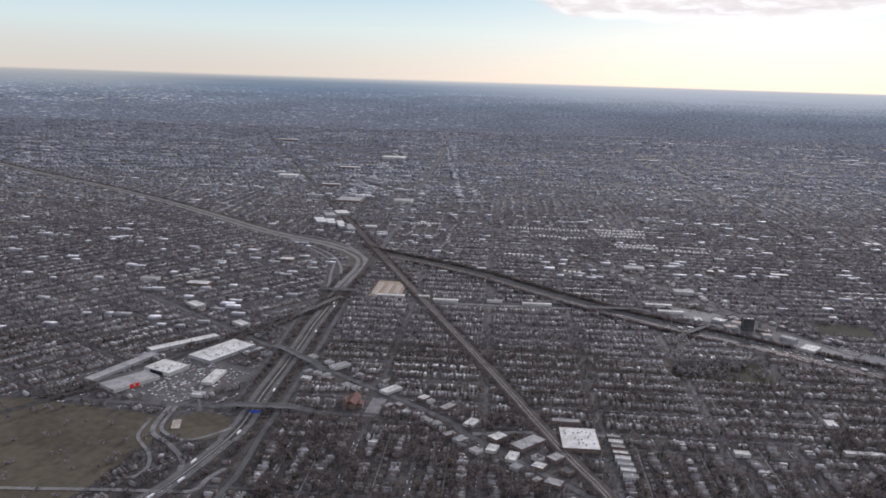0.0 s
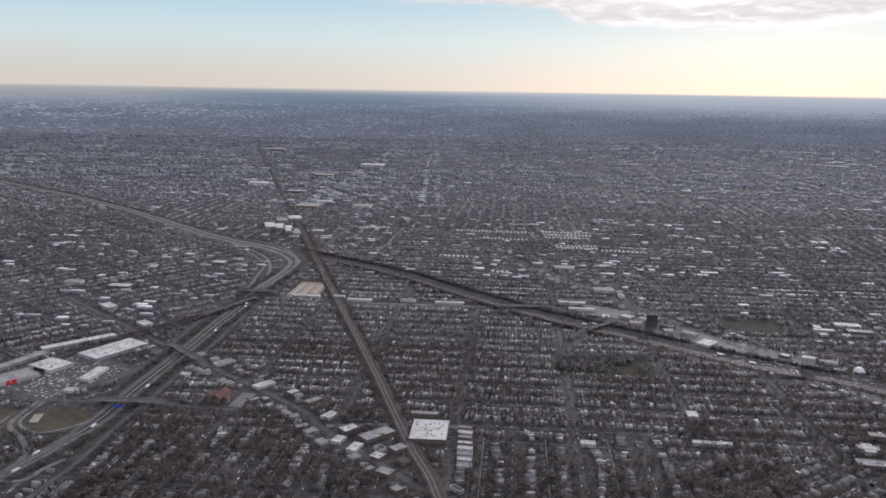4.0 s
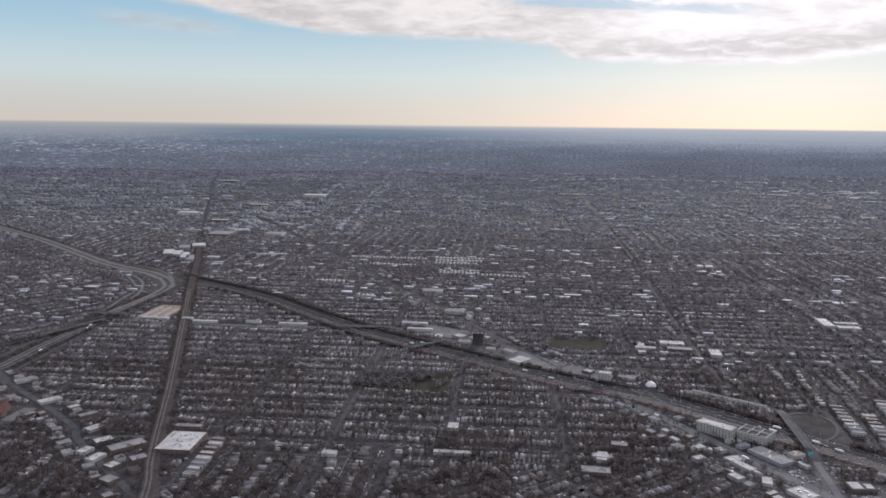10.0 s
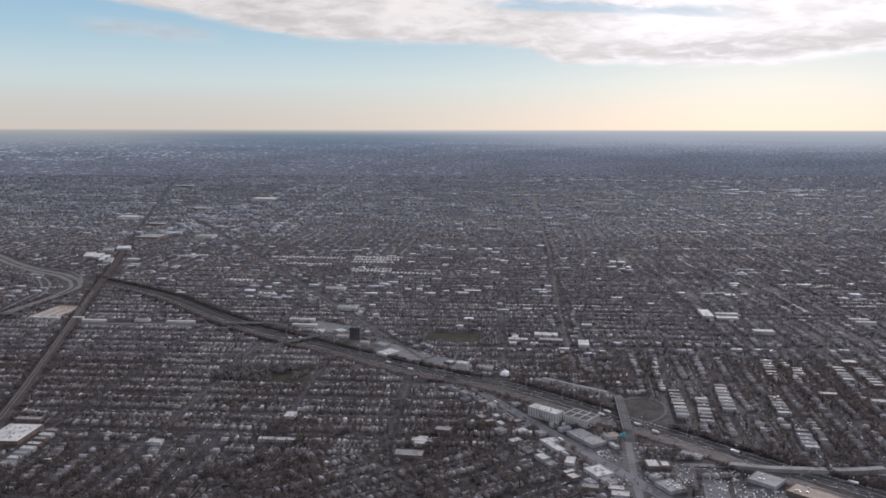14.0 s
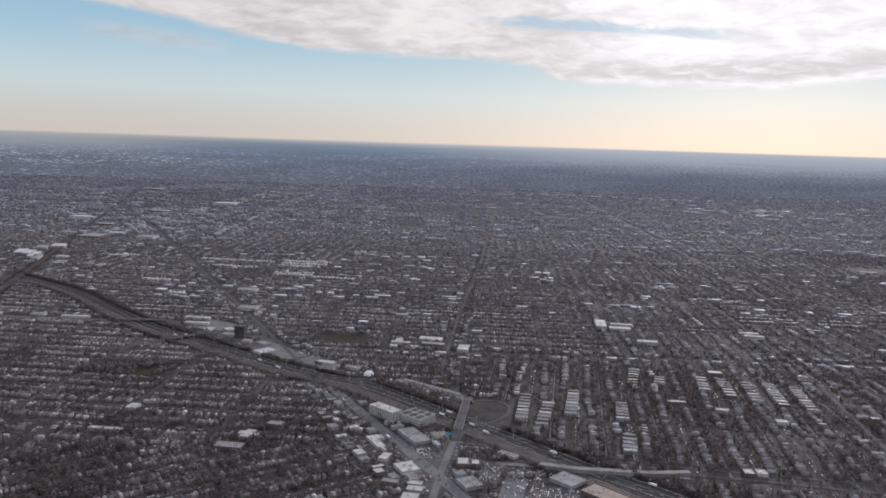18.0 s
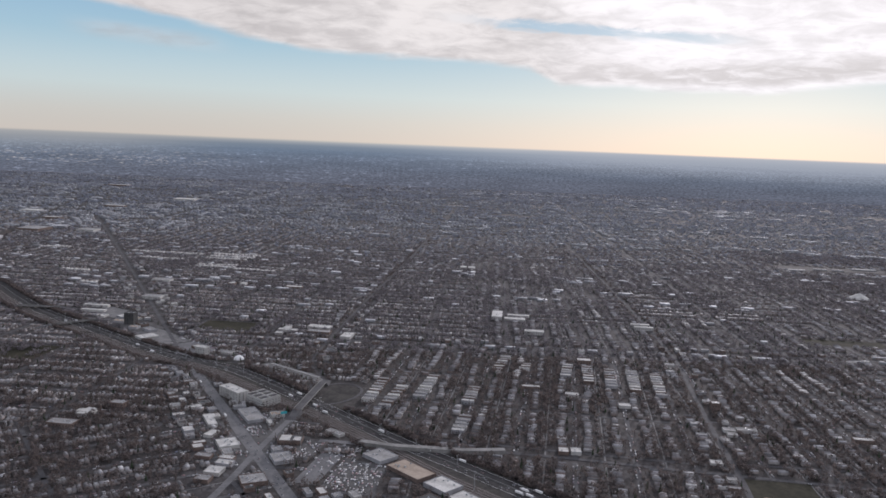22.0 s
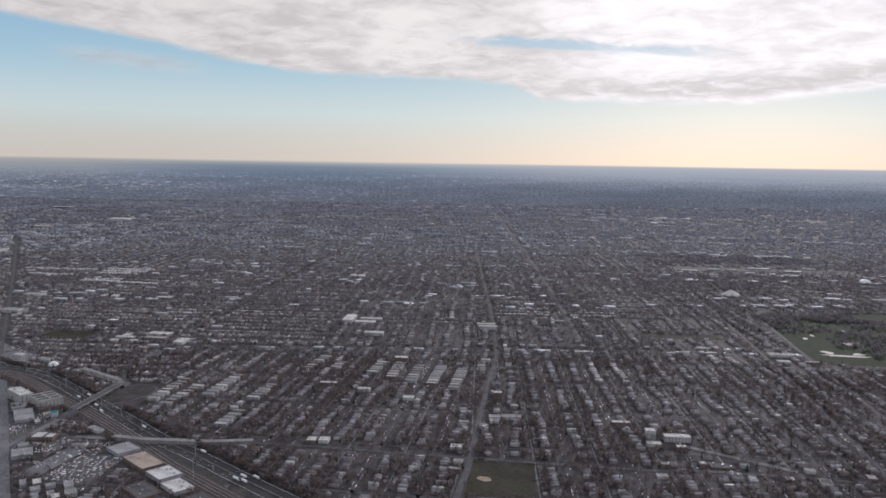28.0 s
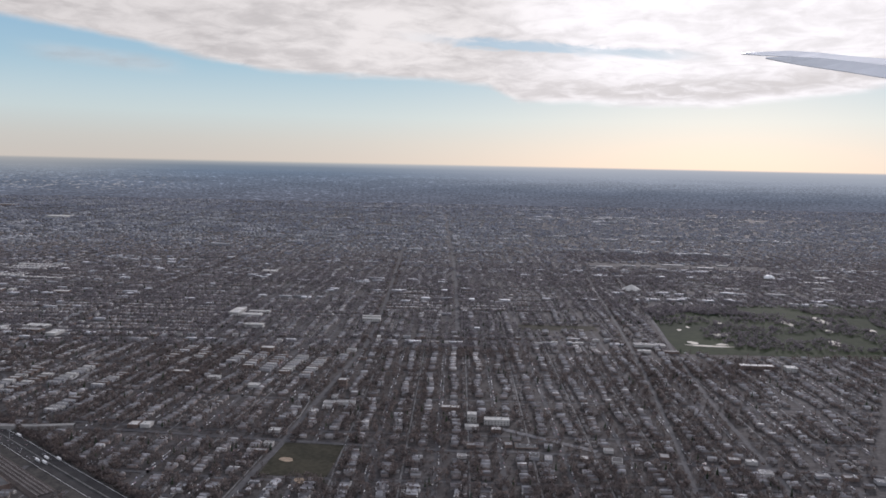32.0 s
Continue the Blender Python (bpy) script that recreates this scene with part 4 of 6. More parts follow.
# flats, parking deck and sheds by the railway bridge
building("apartment_block", 624, 702, 34, 13, 9.5, 43, M_PALEWALL, M_WHITE, "five-storey pale apartment block with rows of dark windows", "apartment block", 8, floors=5)
deck = building("parking_deck", 657, 689, 27, 22, 8, 42, M_PALEWALL, M_DARKROOF, "unfinished deck building with pale walls and open dark bays on top", "parking deck", 0, floors=3)
for k in range(4):
    part("beam", bm_block(-13.5 + k * 8.8 - 0.35, -13.5 + k * 8.8 + 0.35, -11, 11, 8.1, 9.0), M_PALEWALL, deck)
part("beam", bm_block(-13.5, 13.5, -0.35, 0.35, 8.1, 8.98), M_PALEWALL, deck)


def dome(x, y, r, label, stretch=0.8):
    site(x, y, 2 * r + 4, 2 * r + 4)
    top = thing("dome", x, y, 0, 0, label, "dome")
    bm = bmesh.new()
    bmesh.ops.create_uvsphere(bm, u_segments=24, v_segments=12, radius=r)
    bmesh.ops.delete(bm, geom=[v for v in bm.verts if v.co.z < -0.5], context="VERTS")
    bmesh.ops.scale(bm, vec=(1, 1, stretch), verts=bm.verts)
    for f in bm.faces:
        f.smooth = True
    shell = part("shell", bm, M_TRAILER, top)
    part("base_wall", bm_cyl(r * 1.03, r * 1.03, 0, 1.2, 24), M_CONCRETE, top)
    return shell


dome(594, 840, 6.3, "white salt storage dome beside the railway", 0.95)
dome(2029, 1629, 13, "white storage dome in an industrial yard", 0.7)
building("office", 545, 858, 14, 10, 10, 20, M_PALEWALL, M_WHITE, "white office block with rows of windows", "office", 3, floors=3)
building("office", 572, 866, 19, 9, 4, 20, M_PALEWALL, M_GREYROOF, "low office with a grey roof", "office", 3, floors=1)
lot("storage_yard", 668, 797, 104, 12, 38, M_CONCRETE, "long pale concrete storage yard beside the railway", "yard")
building("shed", 668, 801, 80, 4, 2.6, 38, M_PALEWALL, M_GREYROOF, "very long low shed with a pale roof", "shed", 0)
building("school", 623, 994, 26, 9, 4, 8, M_PALEWALL, M_WHITE, "star-shaped low school with a white roof", "school", 3)
building("school_wing", 620, 1007, 9, 14, 4, 8, M_PALEWALL, M_WHITE, "low school wing with a white roof", "school", 2)
building("factory", 664, 1018, 32, 16, 4.5, 8, M_PALEWALL, M_WHITE, "factory with a white roof and roof units", "factory", 8)
building("factory", 667, 990, 32, 14, 4.5, 8, M_BRICK, M_GREYROOF, "factory with a grey roof", "factory", 6)
building("factory", 708, 972, 14, 26, 5, 8, M_PALEWALL, M_WHITE, "tall pale factory with a white roof", "factory", 5)
building("school", 924, 1140, 16, 46, 5.5, 6, M_PALEWALL, M_WHITE, "large school with a bright white roof", "school", 8, floors=2)
building("school_wing", 958, 1146, 34, 10, 4.5, 6, M_PALEWALL, M_WHITE, "low school wing with a white roof", "school", 3)
building("school_wing", 950, 1120, 32, 14, 4.5, 6, M_PALEWALL, M_WHITE, "school wing with a pale roof", "school", 4, floors=1)
building("factory", 311, 1104, 38, 9, 4.5, 4, M_PALEWALL, M_WHITE, "long factory with a row of pale roof bays", "factory", 6)
building("factory", 320, 1072, 36, 9, 4, 4, M_PALEWALL, M_WHITE, "long factory with a white roof", "factory", 5)
building("office_tower", 402, 1003, 14, 12, 16, 8, M_DARKROOF, M_DARKROOF, "dark grey office tower of nine storeys", "office tower", 4, floors=6)
building("factory", 452, 928, 18, 24, 4, 43, M_PALEWALL, M_WHITE, "factory with a white roof beside the expressway", "factory", 7)
lot("school_field", 535, 1012, 74, 52, 6, M_GRASS, "dull green school sports field", "field")
lot("vacant_field", 312, 843, 108, 62, 5, M_GRASS, "dark brown overgrown vacant field", "field")
# industry between the expressway and the diagonal avenue, scattered flat roofs
for k in range(34):
    r = random.Random(100 + k)
    t = r.random()
    cx, cy = 350 + t * 170 + r.uniform(-14, 22), 1030 - t * 185 + r.uniform(0, 46)
    w, d = r.uniform(9, 20), r.uniform(8, 15)
    if free(np.array([cx]), np.array([cy]), 8.0)[0]:
        building("workshop", cx, cy, w, d, r.uniform(3, 4.6), r.choice((43, 8)), r.choice((M_BRICK, M_PALEWALL, M_GREYWALL)), r.choice((M_WHITE, M_GREYROOF, M_GREYROOF, M_DARKROOF, M_TANROOF)), "small workshop with a flat roof in an industrial strip", "workshop", 2, group="workshops by the avenue", clear=1.0)
for k, (x, y, w, d, az) in enumerate(((352, 1068, 74, 46, 30), (408, 1000, 96, 44, 43), (468, 936, 84, 40, 43), (528, 890, 60, 30, 43))):
    lot("paved_yard", x, y, w, d, az, (M_ALLEY, M_LOT, M_ALLEY, M_AVENUE)[k], "worn pale yards between industrial buildings", "yard", 0.08 + 0.01 * k, corner=8)
# the crossing of the diagonal avenue and the bridge road
brick_office = building("office", 704, 586, 21, 15, 5.2, 0, M_BRICK, M_DARKROOF, "dark brick office with pale roof panels", "office", 3, floors=1)
part("roof_panel", bm_block(-9, 0, -6, 6, 3.8, 4.3), M_WHITE, brick_office, "pale raised roof panel")
part("roof_panel", bm_block(3, 9, -5, 3, 3.8, 4.2), M_WHITE, brick_office, "pale raised roof panel")
building("supermarket", 704, 546, 16, 19, 4, -25, M_GREYWALL, M_GREYROOF, "supermarket with a pale patched roof", "shop", 8)
building("shop", 652, 573, 17, 19, 4, -26, M_PALEWALL, M_WHITE, "shop with a bright white roof dotted with units", "shop", 7)
for k, (x, y, w, d) in enumerate(((660, 542, 13, 8), (661, 531, 14, 9), (657, 516, 13, 13), (653, 500, 12, 10))):
    building("shop", x, y, w, d, 3.8 + 0.4 * (k % 2), 10, (M_BRICK, M_GREYWALL, M_PALEWALL, M_BRICK)[k], (M_WHITE, M_WHITE, M_WHITE, M_GREYROOF)[k], "shop with a pale roof in a row along a side street", "shop", 2, group="shops in a row", clear=0.6)
building("shop", 640, 545, 14, 8, 3.6, 10, M_BRICK, M_GREYROOF, "shop with a grey roof behind a row of shops", "shop", 2)
building("hall", 691, 501, 20, 17, 4.5, -22, M_BRICK, M_GREYROOF, "corner store with a pale patched roof", "hall", 8)
building("market_hall", 655, 647, 17, 37, 3.8, -29, M_GREYWALL, M_GREYROOF, "long market hall with a pale grey roof", "hall", 5)
building("shop", 679, 651, 13, 9, 4, -22, M_PALEWALL, M_TANROOF, "tan corner building at the bridge", "shop", 3)
building("shop", 632, 595, 8, 14, 3.6, 18, M_PALEWALL, M_WHITE, "small white shed behind the shops", "shop", 0)
corner_shop = building("shop", 621, 628, 8, 30, 3.8, -27, M_PALEWALL, M_WHITE, "corner-shaped shop with a white roof", "shop", 2)
part("wing", bm_block(3.9, 11, 5, 14.8, -0.3, 2.7), M_PALEWALL, corner_shop)
part("wing_roof", bm_block(4, 10.8, 5.2, 14.6, 2.7, 3.0), M_WHITE, corner_shop)
building("shop", 740, 609, 18, 7, 3.2, 38, M_PALEWALL, M_GREYROOF, "long low shed beside the railway", "shed", 1)
lot("parking_lot", 737, 532, 19, 62, 13, M_AVENUE, "empty worn parking lot of a shopping street", "parking lot")
lot("car_yard", 769, 520, 40, 58, 13, M_LOT, "asphalt yard packed with parked cars", "car yard")
lot("parking_lot", 668, 612, 15, 26, -27, M_LOT, "asphalt parking lot beside the avenue", "parking lot")
lot("parking_lot", 724, 572, 16, 44, 14, M_LOT, "asphalt parking lot behind the shops", "parking lot", 0.17)
# warehouses along the railway in the south
building("warehouse", 785, 558, 23, 20, 4, 45, M_GREYWALL, M_GREYROOF, "warehouse with a pale grey roof", "warehouse", 3)
building("warehouse", 812, 530, 38, 20, 4, 46, M_BRICK, M_TANROOF, "wide warehouse with a tan roof", "warehouse", 6)
building("warehouse", 838, 503, 24, 20, 4.5, 46, M_GREYWALL, M_WHITE, "warehouse with a pale roof", "warehouse", 4)
building("warehouse", 856, 479, 24, 16, 4, 46, M_PALEWALL, M_WHITE, "warehouse with a bright cream roof", "warehouse", 4)
building("warehouse", 832, 470, 30, 18, 4, 46, M_BRICK, M_DARKROOF, "brick warehouse with a dark roof", "warehouse", 4)
building("warehouse", 884, 448, 30, 18, 5, 46, M_BRICK, M_DARKROOF, "brick warehouse with a dark roof", "warehouse", 4)
building("warehouse", 868, 425, 24, 18, 4, 46, M_BRICK, M_GREYROOF, "brick warehouse with a grey roof", "warehouse", 4)
# single buildings among the houses
def single(x, y, w, d, h, roof, what):
    building("hall" if "hall" in what else "shop" if "shop" in what else "building", x, y, w, d, h, 5, random.Random(x).choice((M_BRICK, M_PALEWALL, M_PALEWALL)), roof, what, "building",
             max(1, int(w * d / 60)), floors=(2 if y < 1200 and h >= 5 else 0))


single(1015, 884, 17, 12, 5, M_WHITE, "church hall with a bright white roof")
single(936, 771, 20, 8, 4, M_WHITE, "low school with a white roof")
single(970, 1033, 28, 12, 5, M_WHITE, "long hall with a white roof")
single(944, 585, 9, 11, 4, M_WHITE, "small brick corner shop with a white roof")
single(955, 585, 9, 10, 4, M_WHITE, "small brick corner shop with a white roof")
single(978, 748, 14, 8, 4, M_WHITE, "plain shop building with a white roof")
single(1028, 717, 12, 9, 4, M_WHITE, "plain shop building with a white roof")
single(1140, 1104, 28, 8, 5, M_WHITE, "long school with a white roof")
single(1141, 1085, 28, 8, 5, M_WHITE, "long school wing with a white roof")
single(1124, 720, 9, 8, 8, M_WHITE, "tall white apartment house")
single(1132, 655, 19, 8, 4, M_GREYROOF, "school with a pale roof")
single(1238, 640, 19, 8, 4, M_WHITE, "low hall with a white roof")
single(1256, 602, 9, 9, 8, M_WHITE, "tall white block with a flat roof")
single(1279, 595, 24, 9, 5, M_WHITE, "school hall with a bright white roof")
single(1254, 581, 13, 8, 4, M_WHITE, "plain shop building with a white roof")
single(1276, 573, 9, 8, 4, M_WHITE, "small white corner building on the avenue")
single(1298, 534, 20, 13, 1, M_DARKROOF, "low building with a black tar roof")
single(1531, 929, 42, 14, 4, M_GREYROOF, "wide store with a pale grey roof")
single(1512, 892, 18, 8, 4, M_WHITE, "plain shop building with a white roof")
single(1548, 888, 20, 6, 4, M_WHITE, "plain shop building with a white roof")
single(1628, 808, 42, 11, 5, M_WHITE, "long hall with a bright white roof")
single(1668, 800, 14, 14, 5, M_WHITE, "square hall with a bright white roof")
single(884, 1633, 13, 20, 5, M_WHITE, "school with a white roof")
single(902, 1630, 15, 20, 5, M_WHITE, "school with a white roof")
single(-246, 2012, 62, 66, 7, M_GREYROOF, "very large pale hall beside the railway")
single(-500, 2495, 60, 40, 6, M_WHITE, "far factory with a white roof")
single(-336, 2300, 55, 22, 6, M_WHITE, "far warehouse with a white roof")
single(-212, 3170, 90, 60, 8, M_WHITE, "far factory with a wide white roof")
single(-780, 3905, 110, 40, 8, M_WHITE, "far warehouse with a wide white roof")
single(-158, 1656, 24, 16, 5, M_WHITE, "warehouse with a white roof")
single(-338, 2769, 70, 30, 6, M_WHITE, "far warehouse with a white roof")
single(-110, 2030, 46, 40, 6, M_GREYROOF, "shopping hall with pale roofs")
single(-269, 1323, 24, 18, 5, M_WHITE, "school with a white roof")
single(-364, 1140, 34, 18, 5, M_WHITE, "long hall with a white roof")
single(-444, 1160, 26, 14, 5, M_GREYROOF, "plain hall with a grey flat roof")
single(369, 1180, 30, 18, 5, M_GREYROOF, "plain hall with a grey flat roof")
single(329, 1339, 34, 20, 5, M_GREYROOF, "wide hall with a pale flat roof")
single(458, 1329, 12, 14, 5, M_WHITE, "school with a white roof")
single(478, 1331, 10, 14, 5, M_WHITE, "school wing with a white roof")
single(572, 1318, 30, 14, 5, M_WHITE, "long hall with a white roof")
single(371, 703, 10, 14, 4, M_WHITE, "corner house with a white roof")
single(262, 634, 13, 8, 4, M_WHITE, "plain shop building with a white roof")
single(371, 640, 34, 6, 4, M_WHITE, "row of pale terraced houses")
# white warehouse rows behind the junction
for k, (x, y, w, d) in enumerate(((-272, 1700, 22, 62), (-247, 1688, 20, 60), (-262, 1775, 24, 40), (-222, 1660, 18, 74), (-240, 1810, 30, 46), (-200, 1628, 16, 60))):
    building("warehouse", x, y, w, d, 6, -17, M_GREYWALL, (M_WHITE, M_WHITE, M_GREYROOF)[k % 3], "large warehouse with a white roof behind the junction", "warehouse", 6, group="white warehouses by the railway")


# columns of pale flat-roofed flats
def flats_column(x0, y0, x1, y1):
    n = max(3, int(math.hypot(x1 - x0, y1 - y0) / 9.6))
    for k in range(n):
        t = (k + 0.5) / n
        r = random.Random(int(x0) * 31 + k)
        building("flats", x0 + (x1 - x0) * t, y0 + (y1 - y0) * t, 12.5 + r.uniform(-0.6, 0.6), 6.2, 4.6 + r.uniform(-0.4, 0.4), 8, r.choice((M_GREYWALL, M_PALEWALL, M_BRICK)), r.choice((M_WHITE, M_GREYROOF, M_GREYROOF)),
                 "two-storey brick flats with a pale flat roof", "apartment house", 1, group="flats in columns near the ramp", clear=1.0, floors=(1 if y0 < 720 else 0))


for c in ((760, 700, 773, 783), (778, 683, 795, 757), (812, 717, 829, 801), (863, 706, 874, 764), (851, 620, 861, 668), (902, 832, 919, 897), (935, 838, 943, 866), (981, 814, 993, 870), (1005, 794, 1015, 865), (1028, 779, 1040, 854), (1052, 766, 1066, 850), (1077, 752, 1092, 840), (155, 580, 156, 664)):
    flats_column(*c)

# parks, golf course and the eastern industry
lot("ballpark", 1108, 503, 54, 72, 7, M_GRASS, "green sports park with two dirt infields", "park")
patch("infield", 1094, 502, 6.5, 4.5, 20, M_DIRT, "tan dirt baseball infield on grass", "infield", 0.3, 0.08)
patch("infield", 1111, 458, 6.0, 4.5, 60, M_DIRT, "tan dirt baseball infield on grass", "infield", 0.3, 0.08)
lot("park", -352, 612, 200, 170, 12, M_LAWN, "wide winter-brown park lawn", "park", corner=40)
lot("ramp_lawn", -216, 658, 56, 58, 0, M_LAWN, "brown lawn inside a looping park drive", "lawn", 0.13, corner=26)
lot("field", 1425, 1048, 120, 36, 3, M_GRASS, "dull green sports field among houses", "field")
SITES.append((1930, 1060, 330, 190, 0.0)), SITES.append((1650, 1010, 80, 128, radians(10)))
bm = bmesh.new()
bm.faces.new([bm.verts.new((a, b, 0.14)) for a, b in ((1560, 886), (1671, 878), (1830, 861), (2300, 850), (2300, 1330), (2106, 1302), (1801, 1276), (1603, 1143), (1576, 1010))])
tagged(part("golf_course", bm, M_GREEN, None), "dark green golf course with pale bunkers", "golf course", kind="structure")
for k, (x, y, rx, ry) in enumerate(((1618, 933, 36, 4), (1602, 953, 7, 9), (1640, 943, 9, 6), (1660, 1010, 9, 11), (1674, 1014, 3, 9), (1812, 1103, 7, 20), (1882, 1126, 9, 28), (1812, 958, 8, 16), (1922, 1049, 7, 9), (1851, 1045, 6, 9), (1613, 1042, 4, 6), (1634, 1064, 3, 6), (1700, 1100, 4, 6))):
    patch("bunker", x, y, rx, ry, 10, M_SAND, "pale sand bunker on a golf course", "bunker", 0.34, 0.2, k)
site(1880, 1815, 440, 90, 8)
for k, (x, y, w, d) in enumerate(((1690, 1800, 40, 12), (1760, 1826, 30, 10), (1800, 1820, 24, 14), (1880, 1850, 56, 14), (1945, 1800, 40, 16), (1905, 1616, 30, 10), (1968, 1650, 26, 10), (1869, 1455, 30, 12), (1930, 1390, 40, 14), (1840, 1730, 36, 9), (1720, 1720, 22, 8), (2080, 1700, 40, 16), (2100, 1560, 46, 16), (2160, 1640, 30, 20), (1780, 1560, 20, 8), (2010, 1850, 30, 12), (1655, 1770, 18, 10), (2000, 1560, 22, 9), (1960, 1500, 18, 9), (2060, 1470, 26, 10))):
    building("warehouse", x, y, w, d, 3.2, 8, M_GREYWALL, (M_WHITE, M_WHITE, M_GREYROOF)[k % 3], "wide warehouse with a pale roof in an industrial yard", "warehouse", 3, group="warehouses of the east yard")
for k, (x, y, rx, ry) in enumerate(((1740, 1690, 60, 70), (1870, 1560, 80, 40), (1960, 1720, 70, 40), (1820, 1800, 90, 24), (2060, 1620, 60, 50), (1760, 1500, 60, 36), (1930, 1440, 50, 30))):
    patch("bare_ground", x, y, rx, ry, 8, (M_BANK, M_GRASS, M_BANK)[k % 3], "patchy bare ground of an industrial yard", "yard", 0.12 + 0.01 * k, 0.14, k)
for k, (x, y, w, d) in enumerate(((1720, 1770, 50, 9), (1800, 1690, 60, 10), (1900, 1680, 44, 12), (1985, 1600, 60, 9), (2040, 1760, 50, 10), (1850, 1500, 40, 9))):
    lot("gravel_yard", x, y, w, d, 8 + k * 3, M_ALLEY if k % 2 else M_STREET, "pale gravel storage yard", "yard", 0.22 + 0.01 * k)


def salt_tent(x, y, r):
    site(x, y, 2 * r, 2 * r)
    top = thing("salt_heap", x, y, 0, 0, "huge white cone of salt or sand in a yard", "heap")
    bm = bmesh.new()
    n, rings = 26, 5
    rr = random.Random(4)
    prev = None
    for j in range(rings):
        f = 1 - j / rings
        ring = [bm.verts.new((r * f * math.cos(6.2832 * k / n) * (1 + rr.uniform(-0.05, 0.05)), r * f * 1.1 * math.sin(6.2832 * k / n) * (1 + rr.uniform(-0.05, 0.05)), 11 * (1 - f) ** 0.85 - (0.3 if j == 0 else 0))) for k in range(n)]
        if prev:
            for k in range(n):
                bm.faces.new((prev[k], prev[(k + 1) % n], ring[(k + 1) % n], ring[k]))
        prev = ring
    tip = bm.verts.new((0, 0, 11))
    for k in range(n):
        bm.faces.new((prev[k], prev[(k + 1) % n], tip))
    part("cone", bm, M_WHITE, top)


salt_tent(1654, 1441, 19)

# rows of small shops and workshops along the avenues
def frontage(line, lo, hi, count, near, far, seed, label="small flat-roofed shop fronting an avenue"):
    r = random.Random(seed)
    made = 0
    for k in range(count * 4):
        if made >= count:
            break
        s = r.uniform(lo, hi)
        for (ax, ay), (bx, by) in zip(line[:-1], line[1:]):
            q = math.hypot(bx - ax, by - ay)
            if s <= q:
                break
            s -= q
        o = r.choice((-1, 1)) * r.uniform(near, far)
        dx, dy = (bx - ax) / q, (by - ay) / q
        x, y = ax + dx * s + dy * o, ay + dy * s - dx * o
        w, d = r.uniform(4.5, 9.5), r.uniform(6, 12)
        if free(np.array([x]), np.array([y]), max(w, d) * 0.42)[0]:
            made += 1
            building("shop", x, y, w, d, r.uniform(2.8, 4.4), math.degrees(math.atan2(dx, dy)) + r.choice((0, 90)), r.choice((M_BRICK, M_PALEWALL, M_GREYWALL)), r.choice((M_WHITE, M_GREYROOF, M_GREYROOF, M_GREYROOF, M_DARKROOF)), label, "shop", r.choice((0, 1, 2)), group="shops along the avenues", clear=0.6)


lot("paved_yard", 668, 600, 90, 120, -27, M_LOT, "patched asphalt yards of a shopping street", "yard", 0.10)
SITES.pop()
frontage(AVE_D, 1900, 2340, 62, 11, 46, 1)
frontage(AVE_D, 1000, 1900, 66, 10, 34, 2)
frontage(AVE_1, 230, 800, 30, 10, 20, 3)
frontage(AVE_X, 0, 980, 34, 10, 20, 4)
frontage(AVE_S, 220, 640, 20, 9, 16, 5)
frontage(AVE_BR, 370, 760, 18, 10, 22, 6)
frontage(AVE_R, 60, 560, 16, 8, 16, 7)

# far commerce: long pale roofs in strips along the big avenues
fx, fy, fw, fd = [], [], [], []
for line, spread, count in ((AVE_Y, 22, 130), (AVE_Y2, 30, 170), (AVE_0, 16, 60), (AVE_P, 34, 190), (AVE_Q, 26, 150), (AVE_Z, 30, 40), (AVE_BR, 30, 30), (AVE_D, 22, 60), (AVE_X, 20, 60)):
    for k in range(count):
        i = int(rng.integers(0, len(line) - 1))
        t = rng.random()
        px, py = line[i][0] + (line[i + 1][0] - line[i][0]) * t, line[i][1] + (line[i + 1][1] - line[i][1]) * t
        dx, dy = line[i + 1][0] - line[i][0], line[i + 1][1] - line[i][1]
        q = math.hypot(dx, dy)
        o = rng.choice((-1, 1)) * rng.uniform(9, spread)
        fx.append(px + dy / q * o), fy.append(py - dx / q * o), fw.append(rng.uniform(6, 20)), fd.append(rng.uniform(5, 10))
for k in range(210):
    # short runs of stores one beside another along an east-west street
    cy = rng.uniform(1250, 5200)
    cx = rng.uniform(-0.64 * cy, 1260 + 0.66 * cy)
    for j in range(int(rng.integers(2, 8))):
        fx.append(cx + rng.normal(0, 50 + cy * 0.012)), fy.append(cy + rng.normal(0, 4 + cy * 0.002)), fw.append(rng.uniform(10, 26) * (0.7 + cy / 5000)), fd.append(rng.uniform(6, 14))
MID_HALLS = len(fx)
for x_lo, x_hi, y_lo, y_hi, count in ((-900, -215, 900, 1500, 110), (330, 900, 1060, 1900, 70), (-200, 330, 1250, 1900, 60)):
    for k in range(count):
        fx.append(rng.uniform(x_lo, x_hi)), fy.append(rng.uniform(y_lo, y_hi)), fw.append(rng.uniform(8, 20)), fd.append(rng.uniform(6, 12))
MID_HALLS_END = len(fx)
for k in range(34):
    fx.append(rng.normal(2050, 130)), fy.append(rng.normal(3560, 190)), fw.append(rng.uniform(24, 80)), fd.append(rng.uniform(10, 24))
for k in range(90):
    # one long line of stores on a far avenue
    px = rng.uniform(720, 2150)
    fx.append(px), fy.append(float(np.interp(px, (720, 1280, 2150), (4230, 4500, 4300))) + rng.normal(0, 18)), fw.append(rng.uniform(14, 46)), fd.append(rng.uniform(8, 16))
fx, fy, fw, fd = map(np.array, (fx, fy, fw, fd))
